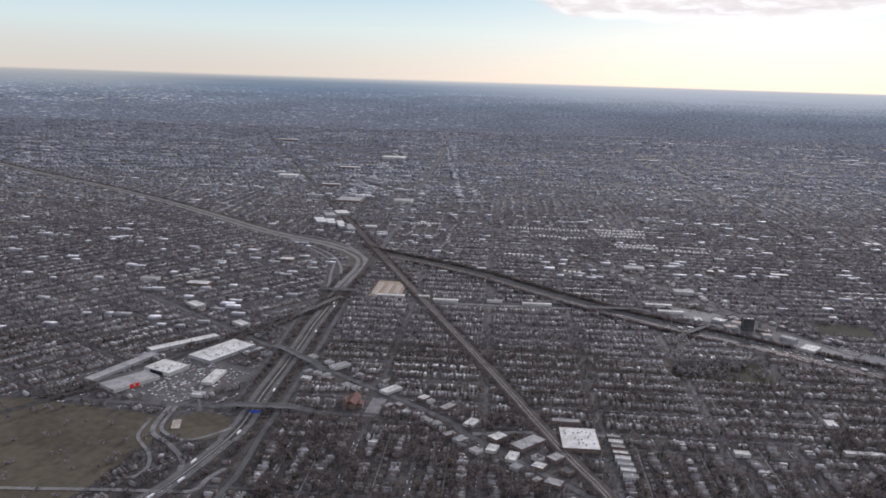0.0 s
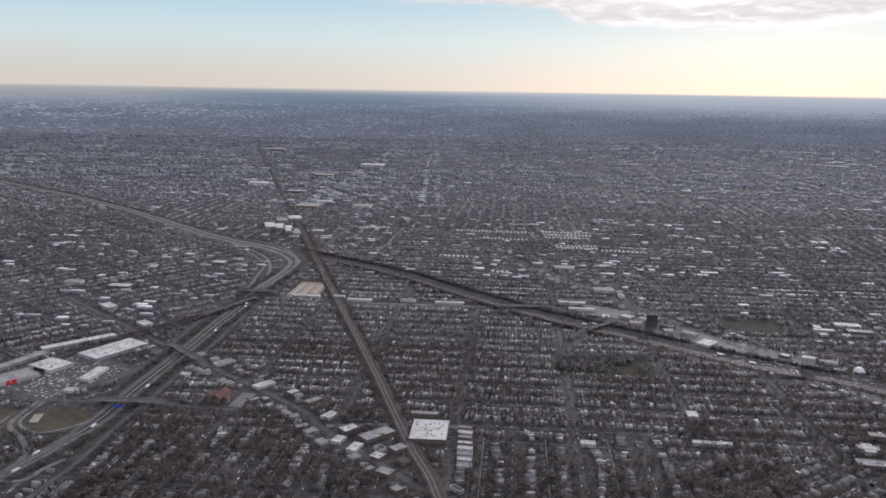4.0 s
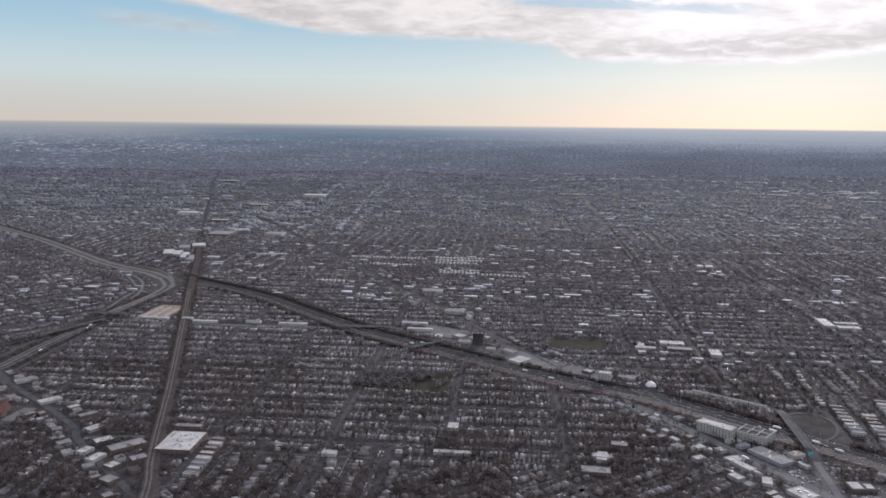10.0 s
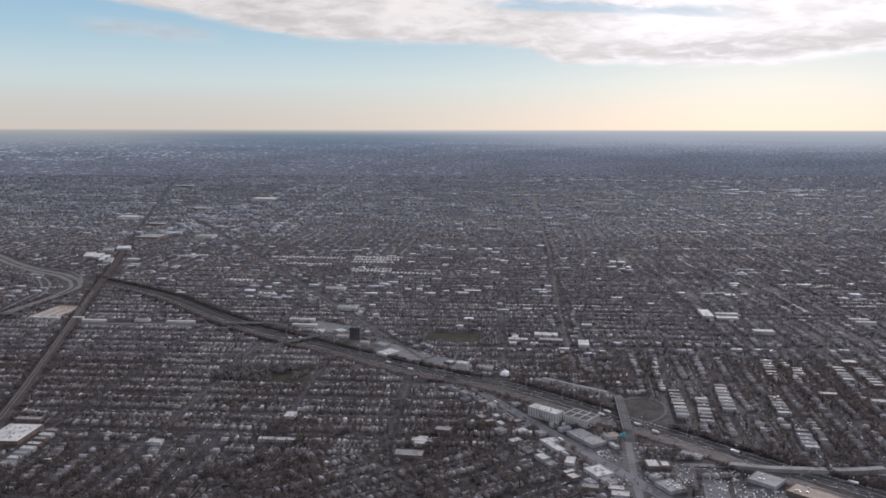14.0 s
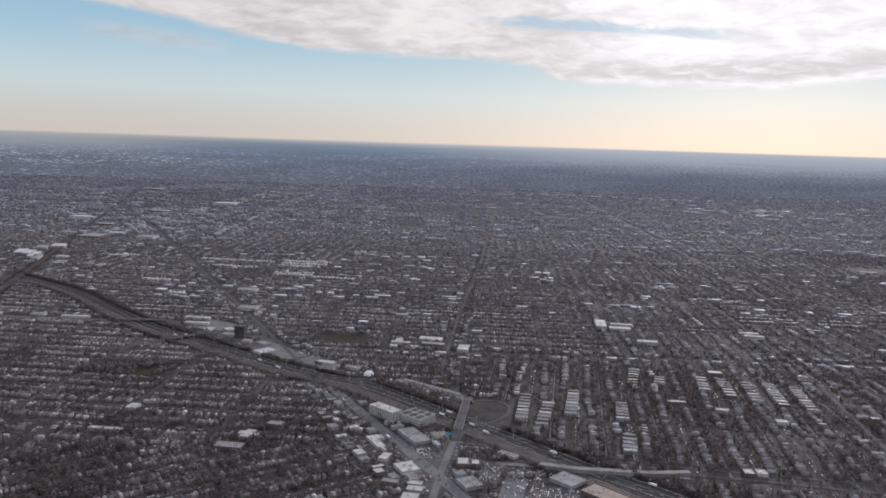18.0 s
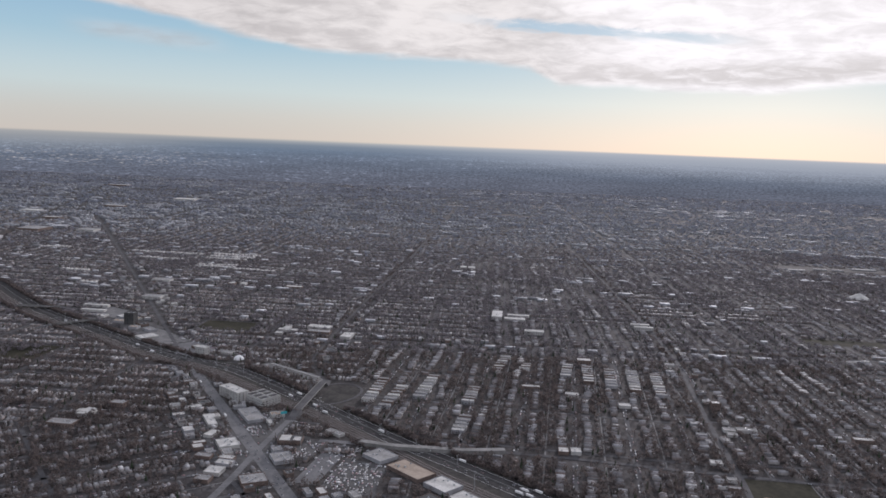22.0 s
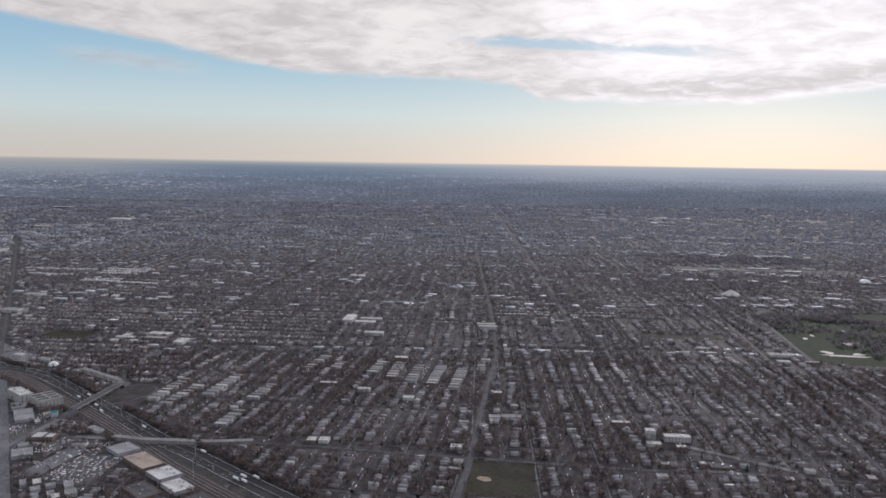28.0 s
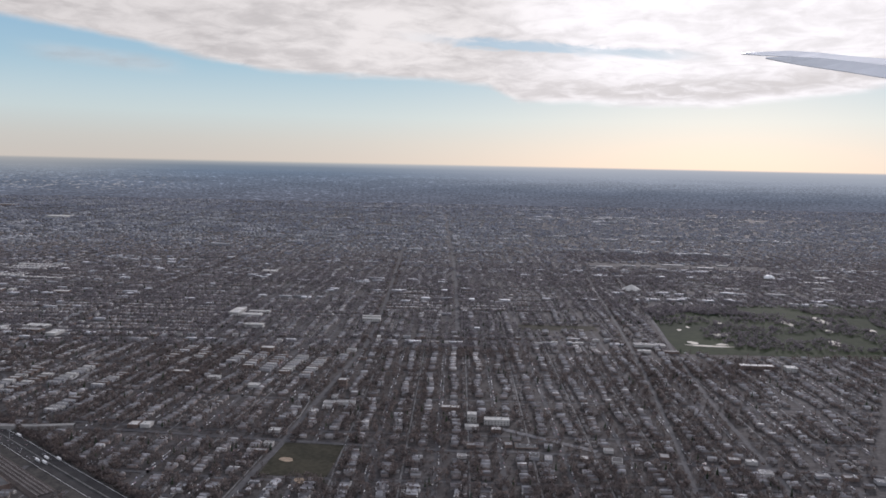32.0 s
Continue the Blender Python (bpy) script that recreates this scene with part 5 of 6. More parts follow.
ok = free(fx, fy, 6.0) & in_reach(fx, fy) & (fy > 900)
FAR_FLATS = (fx[ok], fy[ok], fw[ok], fd[ok])
for k in range(MID_HALLS, MID_HALLS_END):
    if ok[k]:
        site(fx[k], fy[k], fw[k] + 2, fd[k] + 2)


# ---- bridges, ramps, tracks ----
def bridge(x0, y0, x1, y1, half, z, label, rail_mat=None):
    """A road bridge: deck, two parapets, piers and sloping approaches."""
    L = math.hypot(x1 - x0, y1 - y0)
    az = math.degrees(math.atan2(x1 - x0, y1 - y0))
    top = thing("road_bridge", (x0 + x1) / 2, (y0 + y1) / 2, 0, az, label, "bridge")
    part("deck", bm_block(-half, half, -L / 2, L / 2, z - 0.7, z), M_CONCRETE, top)
    for s in (-1, 1):
        part("parapet", bm_block(s * half - 0.18, s * half + 0.18, -L / 2, L / 2, z, z + 0.6), M_CONCRETE, top)
    part("roadway", bm_block(-half + 0.5, half - 0.5, -L / 2, L / 2, z - 0.01, z + 0.03), M_STREET, top)
    n = max(1, int(L / 14))
    for k in range(n):
        yy = -L / 2 + (k + 0.5) * L / n
        part("pier", bm_block(-half * 0.8, half * 0.8, yy - 0.4, yy + 0.4, -0.2, z - 0.65), M_CONCRETE, top)
    for s in (-1, 1):
        bm = bmesh.new()
        far = L / 2 + 22
        v = [bm.verts.new(p) for p in ((-half, s * L / 2, z), (half, s * L / 2, z), (half, s * far, 0.24), (-half, s * far, 0.24), (-half - 3, s * L / 2, -0.2), (half + 3, s * L / 2, -0.2), (half + 0.3, s * far, -0.2), (-half - 0.3, s * far, -0.2))]
        for f in ((0, 1, 2, 3), (1, 5, 6, 2), (4, 0, 3, 7), (2, 6, 7, 3), (0, 4, 5, 1)):
            bm.faces.new([v[i] for i in f])
        bmesh.ops.recalc_face_normals(bm, faces=bm.faces)
        part("approach", bm, M_STREET, top)
    return top


bridge(696, 662, 707, 752, 4.2, 3.6, "pale concrete road bridge over the railway and expressway")
bridge(206, 1079, 272, 1077, 4.5, 3.4, "road bridge carrying an avenue over the expressway")
bridge(306, 966, 350, 1006, 3.0, 3.4, "narrow bridge over the sunken expressway")
bridge(-192, 702, -140, 700, 5.0, 3.6, "road bridge with a blue sign over the expressway")
bridge(-182, 866, -140, 822, 4.5, 3.6, "diagonal avenue bridge over the expressway")
bridge(-182, 1132, -128, 1130, 4.0, 3.6, "road bridge over the expressway")
bridge(-188, 1008, -150, 1088, 3.4, 3.2, "railway bridge crossing the expressway at a slant")
sign = thing("highway_sign", -171, 684, 0, 0, "blue highway sign on two steel posts", "sign")
part("panel", bm_block(-5, 5, -0.12, 0.12, 3.4, 5.4), M_BLUE, sign)
for s in (-4, 4):
    part("post", bm_cyl(0.15, 0.12, -0.1, 3.5, 8, s, 0.0), M_METAL, sign)
board = thing("billboard", 687, 641, 0, -25, "teal billboard on a steel post", "billboard")
part("panel", bm_block(-3, 3, -0.15, 0.15, 6, 8.5), M_TEAL, board)
part("post", bm_cyl(0.3, 0.22, -0.1, 6.2, 8), M_METAL, board)
# curved flyover in the south
FLYOVER = [(728, 592), (764, 588), (795, 580), (823, 578), (860, 576), (892, 580), (925, 575), (970, 568), (1010, 560)]
strip("flyover_ramp", FLYOVER[1:6], 3.2, 3.4, M_CONCRETE, "curved pale concrete flyover crossing the expressway", "flyover", thick=0.6)
strip("flyover_road", FLYOVER[5:], 2.4, 0.36, M_STREET, "asphalt road leading off the flyover", "road")
strip("flyover_foot", FLYOVER[:2], 3.4, 0.36, M_AVENUE, "asphalt road leading on to the flyover", "road")
LINES.append((FLYOVER, 6))
# loop road beside the bridge
LOOP = [(709, 752), (722, 760), (740, 759), (751, 742), (748, 720), (736, 700), (722, 690), (709, 689)]
strip("loop_road", LOOP, 1.5, 0.40, M_STREET, "loop ramp round a grassed hollow", "road")
lot("loop_lawn", 730, 725, 34, 58, 6, M_BANK, "dark winter-brown lawn inside the loop ramp", "lawn", 0.2, corner=15)
site(728, 725, 58, 86)
# west interchange: ramps and the park drive
for name, line, half in (("ramp", [(-386, 1580), (-265, 1540), (-201, 1482), (-158, 1410), (-138, 1336), (-136, 1281), (-146, 1185), (-150, 1117)], 2.4), ("ramp", [(-330, 1540), (-291, 1497), (-244, 1441), (-204, 1382), (-180, 1318), (-168, 1258), (-163, 1184), (-162, 1133)], 2.6),
                         ("ramp", [(-306, 1511), (-232, 1401), (-190, 1316), (-182, 1240), (-172, 1140)], 2.2), ("frontage_road", [(-138, 1074), (-142, 900), (-151, 712), (-156, 643), (-158, 571), (-164, 536), (-175, 440)], 2.6),
                         ("frontage_road", [(-190, 1000), (-192, 850), (-196, 720)], 2.2), ("park_drive", [(-255, 700), (-255, 687), (-252, 645), (-229, 621), (-210, 596), (-205, 576)], 2.4),
                         ("park_drive", [(-249, 700), (-249, 687), (-247, 653), (-231, 635), (-212, 631), (-195, 645), (-186, 656)], 1.8), ("park_path", [(-262, 670), (-261, 635), (-240, 604), (-232, 580), (-237, 561)], 1.6),
                         ("park_road", [(-340, 540), (-245, 543), (-206, 543), (-184, 546), (-179, 565), (-170, 582)], 2.2)):
    strip(name, line, half, 0.44, M_ALLEY if "park" in name else M_WESTROAD if name == "ramp" else M_STREET, "pale curving road of the interchange" if "ramp" in name else "pale winding park drive" if "park" in name else "grey frontage road beside the expressway", "road")
    LINES.append((line, half + 2))
building("platform", -236, 660, 7, 18, 0.6, -12, M_PALEWALL, M_TANROOF, "pale paved platform beside the park drive", "platform", 0)


def pylon(x, y, h):
    """A steel lattice mast: four tapering legs, cross braces and three arms."""
    top = thing("power_pylon", x, y, 0, 20, "grey steel lattice power pylon on a lawn", "pylon")

    def bar(bm, a, b, t):
        a, b = Vector(a), Vector(b)
        d = (b - a).normalized()
        u = d.orthogonal().normalized() * t
        w = d.cross(u)
        ends = [[bm.verts.new(p + q) for q in (u, w, -u, -w)] for p in (a, b)]
        for k in range(4):
            bm.faces.new((ends[0][k], ends[0][(k + 1) % 4], ends[1][(k + 1) % 4], ends[1][k]))
        return bm

    for sx, sy in ((-1, -1), (1, -1), (1, 1), (-1, 1)):
        part("leg", bar(bmesh.new(), (sx * 1.6, sy * 1.6, -0.2), (sx * 0.25, sy * 0.25, h), 0.14), M_METAL, top)
    brace = bmesh.new()
    for k in range(6):
        r0, r1 = 1.6 - 1.35 * k / 6, 1.6 - 1.35 * (k + 1) / 6
        for a, b in (((-1, -1), (1, -1)), ((1, -1), (1, 1)), ((1, 1), (-1, 1)), ((-1, 1), (-1, -1))):
            bar(brace, (a[0] * r0, a[1] * r0, h * k / 6), (b[0] * r1, b[1] * r1, h * (k + 1) / 6), 0.07)
    part("brace", brace, M_METAL, top)
    for k in range(3):
        part("arm", bar(bmesh.new(), (-2.6, 0, h * (0.72 + 0.12 * k)), (2.6, 0, h * (0.72 + 0.12 * k)), 0.12), M_METAL, top)


pylon(-224, 690, 12)


# rails on both lines: pairs of steel rails on timber ties
def track(line, side, z):
    for s in (-0.45, 0.45):
        strip("rail", line, 0.15, z, M_RAIL, "thin steel rail of a railway track", "rail", side=side + s)


for side in (-2.6, 0.9):
    track(RAIL_A[:7], side, 2.45)
for side in (-6.5, -3.0, 0.5, 4.0):
    track(RAIL_C, side, 0.8)
for side in (-9.1, 9.1):
    strip("edge_line", EXP_C[4:], 0.14, 0.36, M_LINE, "white painted edge line of the carriageway", "marking", side=side)
strip("median_barrier", EXP_C, 0.35, 0.9, M_ALLEY, "concrete barrier between the carriageways", "barrier", thick=0.25)
strip("median_barrier_west", EXP_B[12:], 0.4, 0.9, M_CONCRETE, "concrete barrier between the carriageways", "barrier", thick=0.25)


# ---- traffic ----
def car_parts(kind):
    """Meshes of a car or a truck, at the scale of the place; front along +y."""
    out = []
    if kind == "car":
        b = bm_block(-0.48, 0.48, -1.2, 1.2, 0.14, 0.46)
        bmesh.ops.bevel(b, geom=list(b.edges), offset=0.08, segments=1, affect="EDGES")
        out.append(("body", b, M_PAINT))
        out.append(("cabin", bm_block(-0.44, 0.44, -0.8, 0.5, 0.45, 0.78, taper=0.14), M_GLASS))
        ends, r, x = (-0.75, 0.75), 0.17, 0.45
    else:
        b = bm_block(-0.65, 0.65, -4.2, 2.2, 0.55, 2.1)
        out.append(("trailer", b, M_TRAILER))
        b = bm_block(-0.62, 0.62, 2.4, 3.9, 0.3, 1.6, taper=0.1)
        bmesh.ops.bevel(b, geom=list(b.edges), offset=0.07, segments=1, affect="EDGES")
        out.append(("cab", b, M_PAINT))
        out.append(("windscreen", bm_block(-0.5, 0.5, 3.72, 3.86, 0.95, 1.45), M_GLASS))
        ends, r, x = (-3.5, -2.7, 1.6, 3.2), 0.27, 0.5
    meshes = []
    for nm, b, mat in out:
        me = bpy.data.meshes.new(nm)
        b.to_mesh(me)
        b.free()
        me.materials.append(mat)
        meshes.append((nm, me, None))
    w = bmesh.new()
    bmesh.ops.create_cone(w, cap_ends=True, segments=10, radius1=r, radius2=r, depth=0.14, matrix=Matrix.Rotation(math.pi / 2, 4, "Y"))
    wm = bpy.data.meshes.new("wheel")
    w.to_mesh(wm)
    w.free()
    wm.materials.append(M_TYRE)
    for e in ends:
        for s in (-1, 1):
            meshes.append(("wheel", wm, pose(s * x, e, r)))
    return meshes


CAR, TRUCK = car_parts("car"), car_parts("truck")


def vehicle(kind, x, y, z, az, label, group):
    top = thing("car" if kind == "car" else "truck", x, y, z, az, label, "car" if kind == "car" else "truck", group)
    for nm, me, m in (CAR if kind == "car" else TRUCK):
        if kind == "car" and nm == "wheel" and y > 540:
            continue
        shared(nm, me, top, m)
    return top


def along(line, s):
    for (ax, ay), (bx, by) in zip(line[:-1], line[1:]):
        q = math.hypot(bx - ax, by - ay)
        if s <= q:
            return ax + (bx - ax) * s / q, ay + (by - ay) * s / q, math.degrees(math.atan2(bx - ax, by - ay))
        s -= q
    return None


def traffic(line, lo, hi, count, sides, z, group, seed):
    r = random.Random(seed)
    taken = []
    for k in range(count * 3):
        if len(taken) >= count:
            break
        s, side = r.uniform(lo, hi), r.choice(sides)
        if any(abs(s - a) < 5.5 and side == b for a, b in taken):
            continue
        spot = along(line, s)
        if not spot:
            continue
        taken.append((s, side))
        x, y, az = spot
        a = radians(az)
        x, y = x + math.cos(a) * side, y - math.sin(a) * side
        back = 180 if side < 0 else 0
        if r.random() < 0.09:
            vehicle("truck", x, y, z, az + back, "truck with a long white trailer on the expressway", group + " trucks")
        else:
            vehicle("car", x, y, z, az + back, "small car driving on the expressway", group)


LANES = (-8.4, -6.4, -4.4, -2.6, 2.6, 4.4, 6.4, 8.4)
traffic(EXP_C, 620, 1440, 210, LANES, 0.33, "cars on the east expressway", 3)
traffic(EXP_B[12:26], 60, 660, 48, (-8.8, -6.8, -4.8, 4.8, 6.8, 8.8), 0.31, "cars on the west expressway", 4)
traffic(EXP_B[25:], 0, 120, 22, (-6.0, -3.4, 3.4, 6.0), 0.31, "cars on the west expressway", 9)
traffic(AVE_D, 1650, 2300, 52, (-3.6, -1.4, 1.4, 3.6), 0.23, "cars on the diagonal avenue", 5)
traffic(AVE_S, 120, 640, 16, (-2.6, -1.0, 1.0, 2.6), 0.27, "cars on the south avenue", 6)


# lamp masts beside the expressway
def mast(x, y, h, az):
    top = thing("lamp_mast", x, y, 0, az, "tall grey steel lamp mast beside the expressway", "lamp mast", "lamp masts")
    part("pole", bm_cyl(0.22, 0.10, -0.1, h, 8), M_METAL, top)
    arm = part("arm", bm_block(-1.4, 1.4, -0.08, 0.08, h - 0.15, h), M_METAL, top)
    for s in (-1, 1):
        part("lamp_head", bm_block(s * 1.3 - 0.35, s * 1.3 + 0.35, -0.18, 0.18, h - 0.32, h - 0.16, taper=0.04), M_METAL, arm)


for k in range(16):
    spot = along(EXP_C, 640 + k * 48)
    if spot:
        x, y, az = spot
        mast(x, y, 9.0, az)
mast(862, 500, 16, 40), mast(717, 560, 14, 20)
chimney = thing("chimney", 519, 630, 0, 0, "slim brick chimney beside a church hall", "chimney")
part("shaft", bm_cyl(0.8, 0.5, -0.2, 12, 10), M_BRICK, chimney)
part("cap", bm_cyl(0.62, 0.62, 12, 12.5, 10), M_CONCRETE, chimney)

# ---- streets, alleys, houses and trees of the districts ----
def street_mesh(kind, off, width, z, along_street, y_hi):
    az, short, long = GRIDS[kind][:3]
    step = 9.0
    if along_street:
        x, y, k, cell = grid_points(kind, [off], np.arange(step / 2, long, step), 395, y_hi)
        a = radians(az)
    else:
        x, y, k, cell = grid_points(kind, np.arange(step / 2, short, step), [0.0], 395, y_hi)
        a = radians(az) + math.pi / 2
    ok = free(x, y, -1.0)
    x, y = x[ok], y[ok]
    L, C = np.array([math.sin(a), math.cos(a)]), np.array([math.cos(a), -math.sin(a)])
    P = np.stack([x, y], 1)
    h, w = L * (step / 2 + 0.05), C * width / 2
    V = np.stack([P - h - w, P - h + w, P + h + w, P + h - w], 1).reshape(-1, 2)
    return np.concatenate([V, np.full((len(V), 1), z)], 1), np.arange(len(V)).reshape(-1, 4)


def gather(pieces):
    vs, fs, n = [], [], 0
    for v, f in pieces:
        vs.append(v), fs.append(f + n)
        n += len(v)
    return np.concatenate(vs), [np.concatenate(fs)]


V, F = gather([street_mesh(k, 0.0, 4.4, 0.15, True, 2600) for k in GRIDS] + [street_mesh(k, 0.0, 4.0, 0.17, False, 2600) for k in GRIDS])
joined("residential_street", mesh_from("residential_street", V, F, [M_STREET]), "grey asphalt streets between rows of houses", "street", "structure")
V, F = gather([street_mesh(k, GRIDS[k][1] / 2, 1.5, 0.12, True, 1500) for k in GRIDS])
joined("alley", mesh_from("alley", V, F, [M_ALLEY]), "pale concrete alleys behind the houses", "alley", "structure")

def value_noise(x, y, size, seed):
    """Smooth random values over the plan, one knot every size metres."""
    g = np.random.default_rng(seed).random((97, 89))
    u, v = x / size + 400, y / size + 400
    i, j = np.floor(u).astype(int), np.floor(v).astype(int)
    fu, fv = u - i, v - j
    fu, fv = fu * fu * (3 - 2 * fu), fv * fv * (3 - 2 * fv)
    a, b = g[i % 97, j % 89], g[(i + 1) % 97, j % 89]
    c, d = g[i % 97, (j + 1) % 89], g[(i + 1) % 97, (j + 1) % 89]
    return (a * (1 - fu) + b * fu) * (1 - fv) + (c * (1 - fu) + d * fu) * fv


NEAR_ROW = 512.0


def house_spots(kind, y_lo, y_hi, spacing, scale):
    """Where the houses of one district stand, and how large each is."""
    az, short, long = GRIDS[kind][:3]
    x, y, k, cell = grid_points(kind, [short * 0.25, short * 0.75], np.arange(7.5, long - 6, spacing), y_lo, y_hi, 0.8 if y_hi < 1300 else 3.0 if y_hi < 2800 else 12.0)
    gaps = value_noise(x, y, 30, 11) * (0.36 if kind in (1, 4) else 0.5 if kind == 3 else 0.26)
    ok = free(x, y, 4.0) & (rng.random(len(x)) > gaps)
    x, y, k, cell = x[ok], y[ok], k[ok], cell[ok]
    n = len(x)
    # fronts do not keep one line: whole runs of houses are set back
    back = (value_noise(x, y, 45, 12) - 0.4) * (8.0 if y_lo < 1250 else 10.0) * np.where(k == 0, 1.0, -1.0)
    x, y = x + math.cos(radians(az)) * back, y - math.sin(radians(az)) * back
    block_flat = ((cell * 2654435761) % 1000) / 1000.0
    flat_zone = np.where((x > 750) & (x < 1110) & (y > 610) & (y < 900), 0.12, 0.03) + np.where(y > 1100, 0.12, 0.0)
    flat = np.where(block_flat < flat_zone, rng.random(n) < 0.8, rng.random(n) < 0.04)
    w = rng.uniform(2.6, 3.3, n) * scale
    d = rng.uniform(5.6, 8.8, n)
    h = np.where(flat, rng.uniform(2.4, 3.6, n), rng.uniform(1.7, 2.5, n))
    r = rng.uniform(0.7, 1.25, n)
    turned = rng.random(n) < (0.5 if kind in (0, 2, 3) else 0.2)
    w2, d2 = np.where(turned, np.minimum(d * 0.75, 6.0), w), np.where(turned, np.minimum(w * 1.1, 8.0), d)
    if y_lo >= 1250:
        # farther out: low, wide roofs lying across the view
        turned = rng.random(n) < 0.25
        w2, d2 = rng.uniform(3.0, 5.2, n) * scale, rng.uniform(5.0, 8.4, n) * scale
        h, r = rng.uniform(1.5, 2.6, n), rng.uniform(0.5, 1.2, n)
        return x, y, math.pi / 2 + np.where(turned, math.pi / 2, 0) + rng.normal(0, 0.06, n), w2, d2, h, r, flat
    ridge = radians(az) + math.pi / 2 + np.where(turned, math.pi / 2, 0) + rng.normal(0, 0.02, n)
    return x, y, ridge, w2, d2, h, r, flat


def add_houses(name, y_lo, y_hi, spacing, scale, label, mats=None, fade=None):
    """Houses of all districts between two depths; fade: depths between which they thin out from all to none."""
    spots = [np.concatenate(c) for c in zip(*(house_spots(kind, y_lo, y_hi, spacing, scale) for kind in GRIDS))]
    if fade:
        keep = rng.random(len(spots[1])) < np.clip((spots[1] - fade[1]) / (fade[0] - fade[1]), 0, 1)
        spots = [c[keep] for c in spots]
    V, F, M = house_arrays(*spots)
    return joined(name, mesh_from(name, V, F, mats or [M_WALL, M_ROOF, M_FLAT], M), label, "houses")


def gable_mesh(w, d, h, r, over=0.22):
    """Walls and roof of one house; the roof has thickness and eaves."""
    bw = bmesh.new()
    p = [(-w, -d, -0.3), (w, -d, -0.3), (w, d, -0.3), (-w, d, -0.3), (-w, -d, h), (w, -d, h), (w, d, h), (-w, d, h), (0, -d, h + r), (0, d, h + r)]
    v = [bw.verts.new(q) for q in p]
    for f in ((0, 1, 5, 8, 4), (2, 3, 7, 9, 6), (1, 2, 6, 5), (3, 0, 4, 7)):
        bw.faces.new([v[i] for i in f])
    br = bmesh.new()
    drop = r * over / w
    a, e = w + over, d + over
    p = [(-a, -e, h - drop + 0.05), (0, -e, h + r + 0.05), (a, -e, h - drop + 0.05), (-a, e, h - drop + 0.05), (0, e, h + r + 0.05), (a, e, h - drop + 0.05)]
    p += [(q[0], q[1], q[2] + 0.16) for q in p]
    v = [br.verts.new(q) for q in p]
    for f in ((6, 7, 10, 9), (7, 8, 11, 10), (0, 3, 4, 1), (1, 4, 5, 2), (0, 1, 7, 6), (1, 2, 8, 7), (4, 3, 9, 10), (5, 4, 10, 11), (3, 0, 6, 9), (2, 5, 11, 8)):
        br.faces.new([v[i] for i in f])
    bmesh.ops.recalc_face_normals(br, faces=br.faces)
    return bw, br


def mesh_of(name, b, mat):
    me = bpy.data.meshes.new(name)
    b.to_mesh(me)
    b.free()
    me.materials.append(mat)
    return me


def near_houses(spots):
    """Houses of their own, nearest the flight: walls, roof, porch, chimney and windows."""
    kinds = []
    for k, (w, d, h, r) in enumerate(((1.55, 3.4, 2.0, 0.9), (1.65, 4.0, 1.7, 0.8), (1.5, 3.7, 2.4, 0.9), (1.75, 3.0, 2.0, 1.0), (1.6, 4.2, 2.1, 0.8))):
        bw, br = gable_mesh(w, d, h, r)
        porch = bm_block(-w * 0.8, w * 0.8, -d - 1.1, -d + 0.02, -0.2, 0.35)
        block(porch, -w * 0.85, w * 0.85, -d - 1.2, -d + 0.02, 1.55, 1.75)
        for s in (-1, 1):
            block(porch, s * w * 0.7 - 0.09, s * w * 0.7 + 0.09, -d - 1.05, -d - 0.87, 0.35, 1.56)
        stack = bm_block(w * 0.35, w * 0.35 + 0.42, d * 0.2, d * 0.2 + 0.42, h * 0.9, h + r + 0.7)
        kinds.append(((w, d, h), mesh_of("wall", bw, M_HWALL), mesh_of("roof", br, M_HROOF), mesh_of("porch", porch, M_PALEWALL), mesh_of("chimney", stack, M_BRICK)))
    pane = pane_mesh(0.55, 0.75)
    tones = ("brown brick house with a dark shingle gable roof", "small brick bungalow with a grey shingle roof and porch", "narrow two-storey house with a shingle gable roof", "pale-sided house with a broad shingle roof", "long brick house with a weathered shingle roof")
    for i in range(len(spots[0])):
        k = int(rng.integers(0, 5))
        (w, d, h), mw, mr, mp, mc = kinds[k]
        top = thing("house", float(spots[0][i]), float(spots[1][i]), 0, math.degrees(float(spots[2][i])) + (180 if rng.random() < 0.5 else 0), tones[k], "house", "houses nearest the flight")
        roof = shared("roof", mr, top)
        shared("wall", mw, top), shared("porch", mp, top), shared("chimney", mc, roof)
        for s in (0.4,):
            shared("window", pane, top, pose(s * w, d + 0.04, min(h - 0.9, 2.0)))


spots = [np.concatenate(c) for c in zip(*(house_spots(kind, 395, NEAR_ROW, 3.8, 1.0) for kind in GRIDS))]
order = np.argsort(spots[1] + np.abs(spots[0] - 620) * 0.02)
seen_from = spots[1][order] > 425
own = order[seen_from][:300]
rest = np.setdiff1d(np.arange(len(spots[0])), own)
near_houses([c[own] for c in spots])
V, F, M = house_arrays(*(c[rest] for c in spots))
joined("house_rows", mesh_from("house_rows", V, F, [M_WALL, M_ROOF, M_FLAT], M), "rows of small brick houses with gabled shingle roofs", "houses")
add_houses("house_rows", NEAR_ROW, 1250, 3.8, 1.0, "rows of small brick houses with gabled shingle roofs")
add_houses("house_rows", 1250, 2700, 4.6, 1.0, "dense rows of brick houses, grey and brown roofs", None, (2000, 2700))


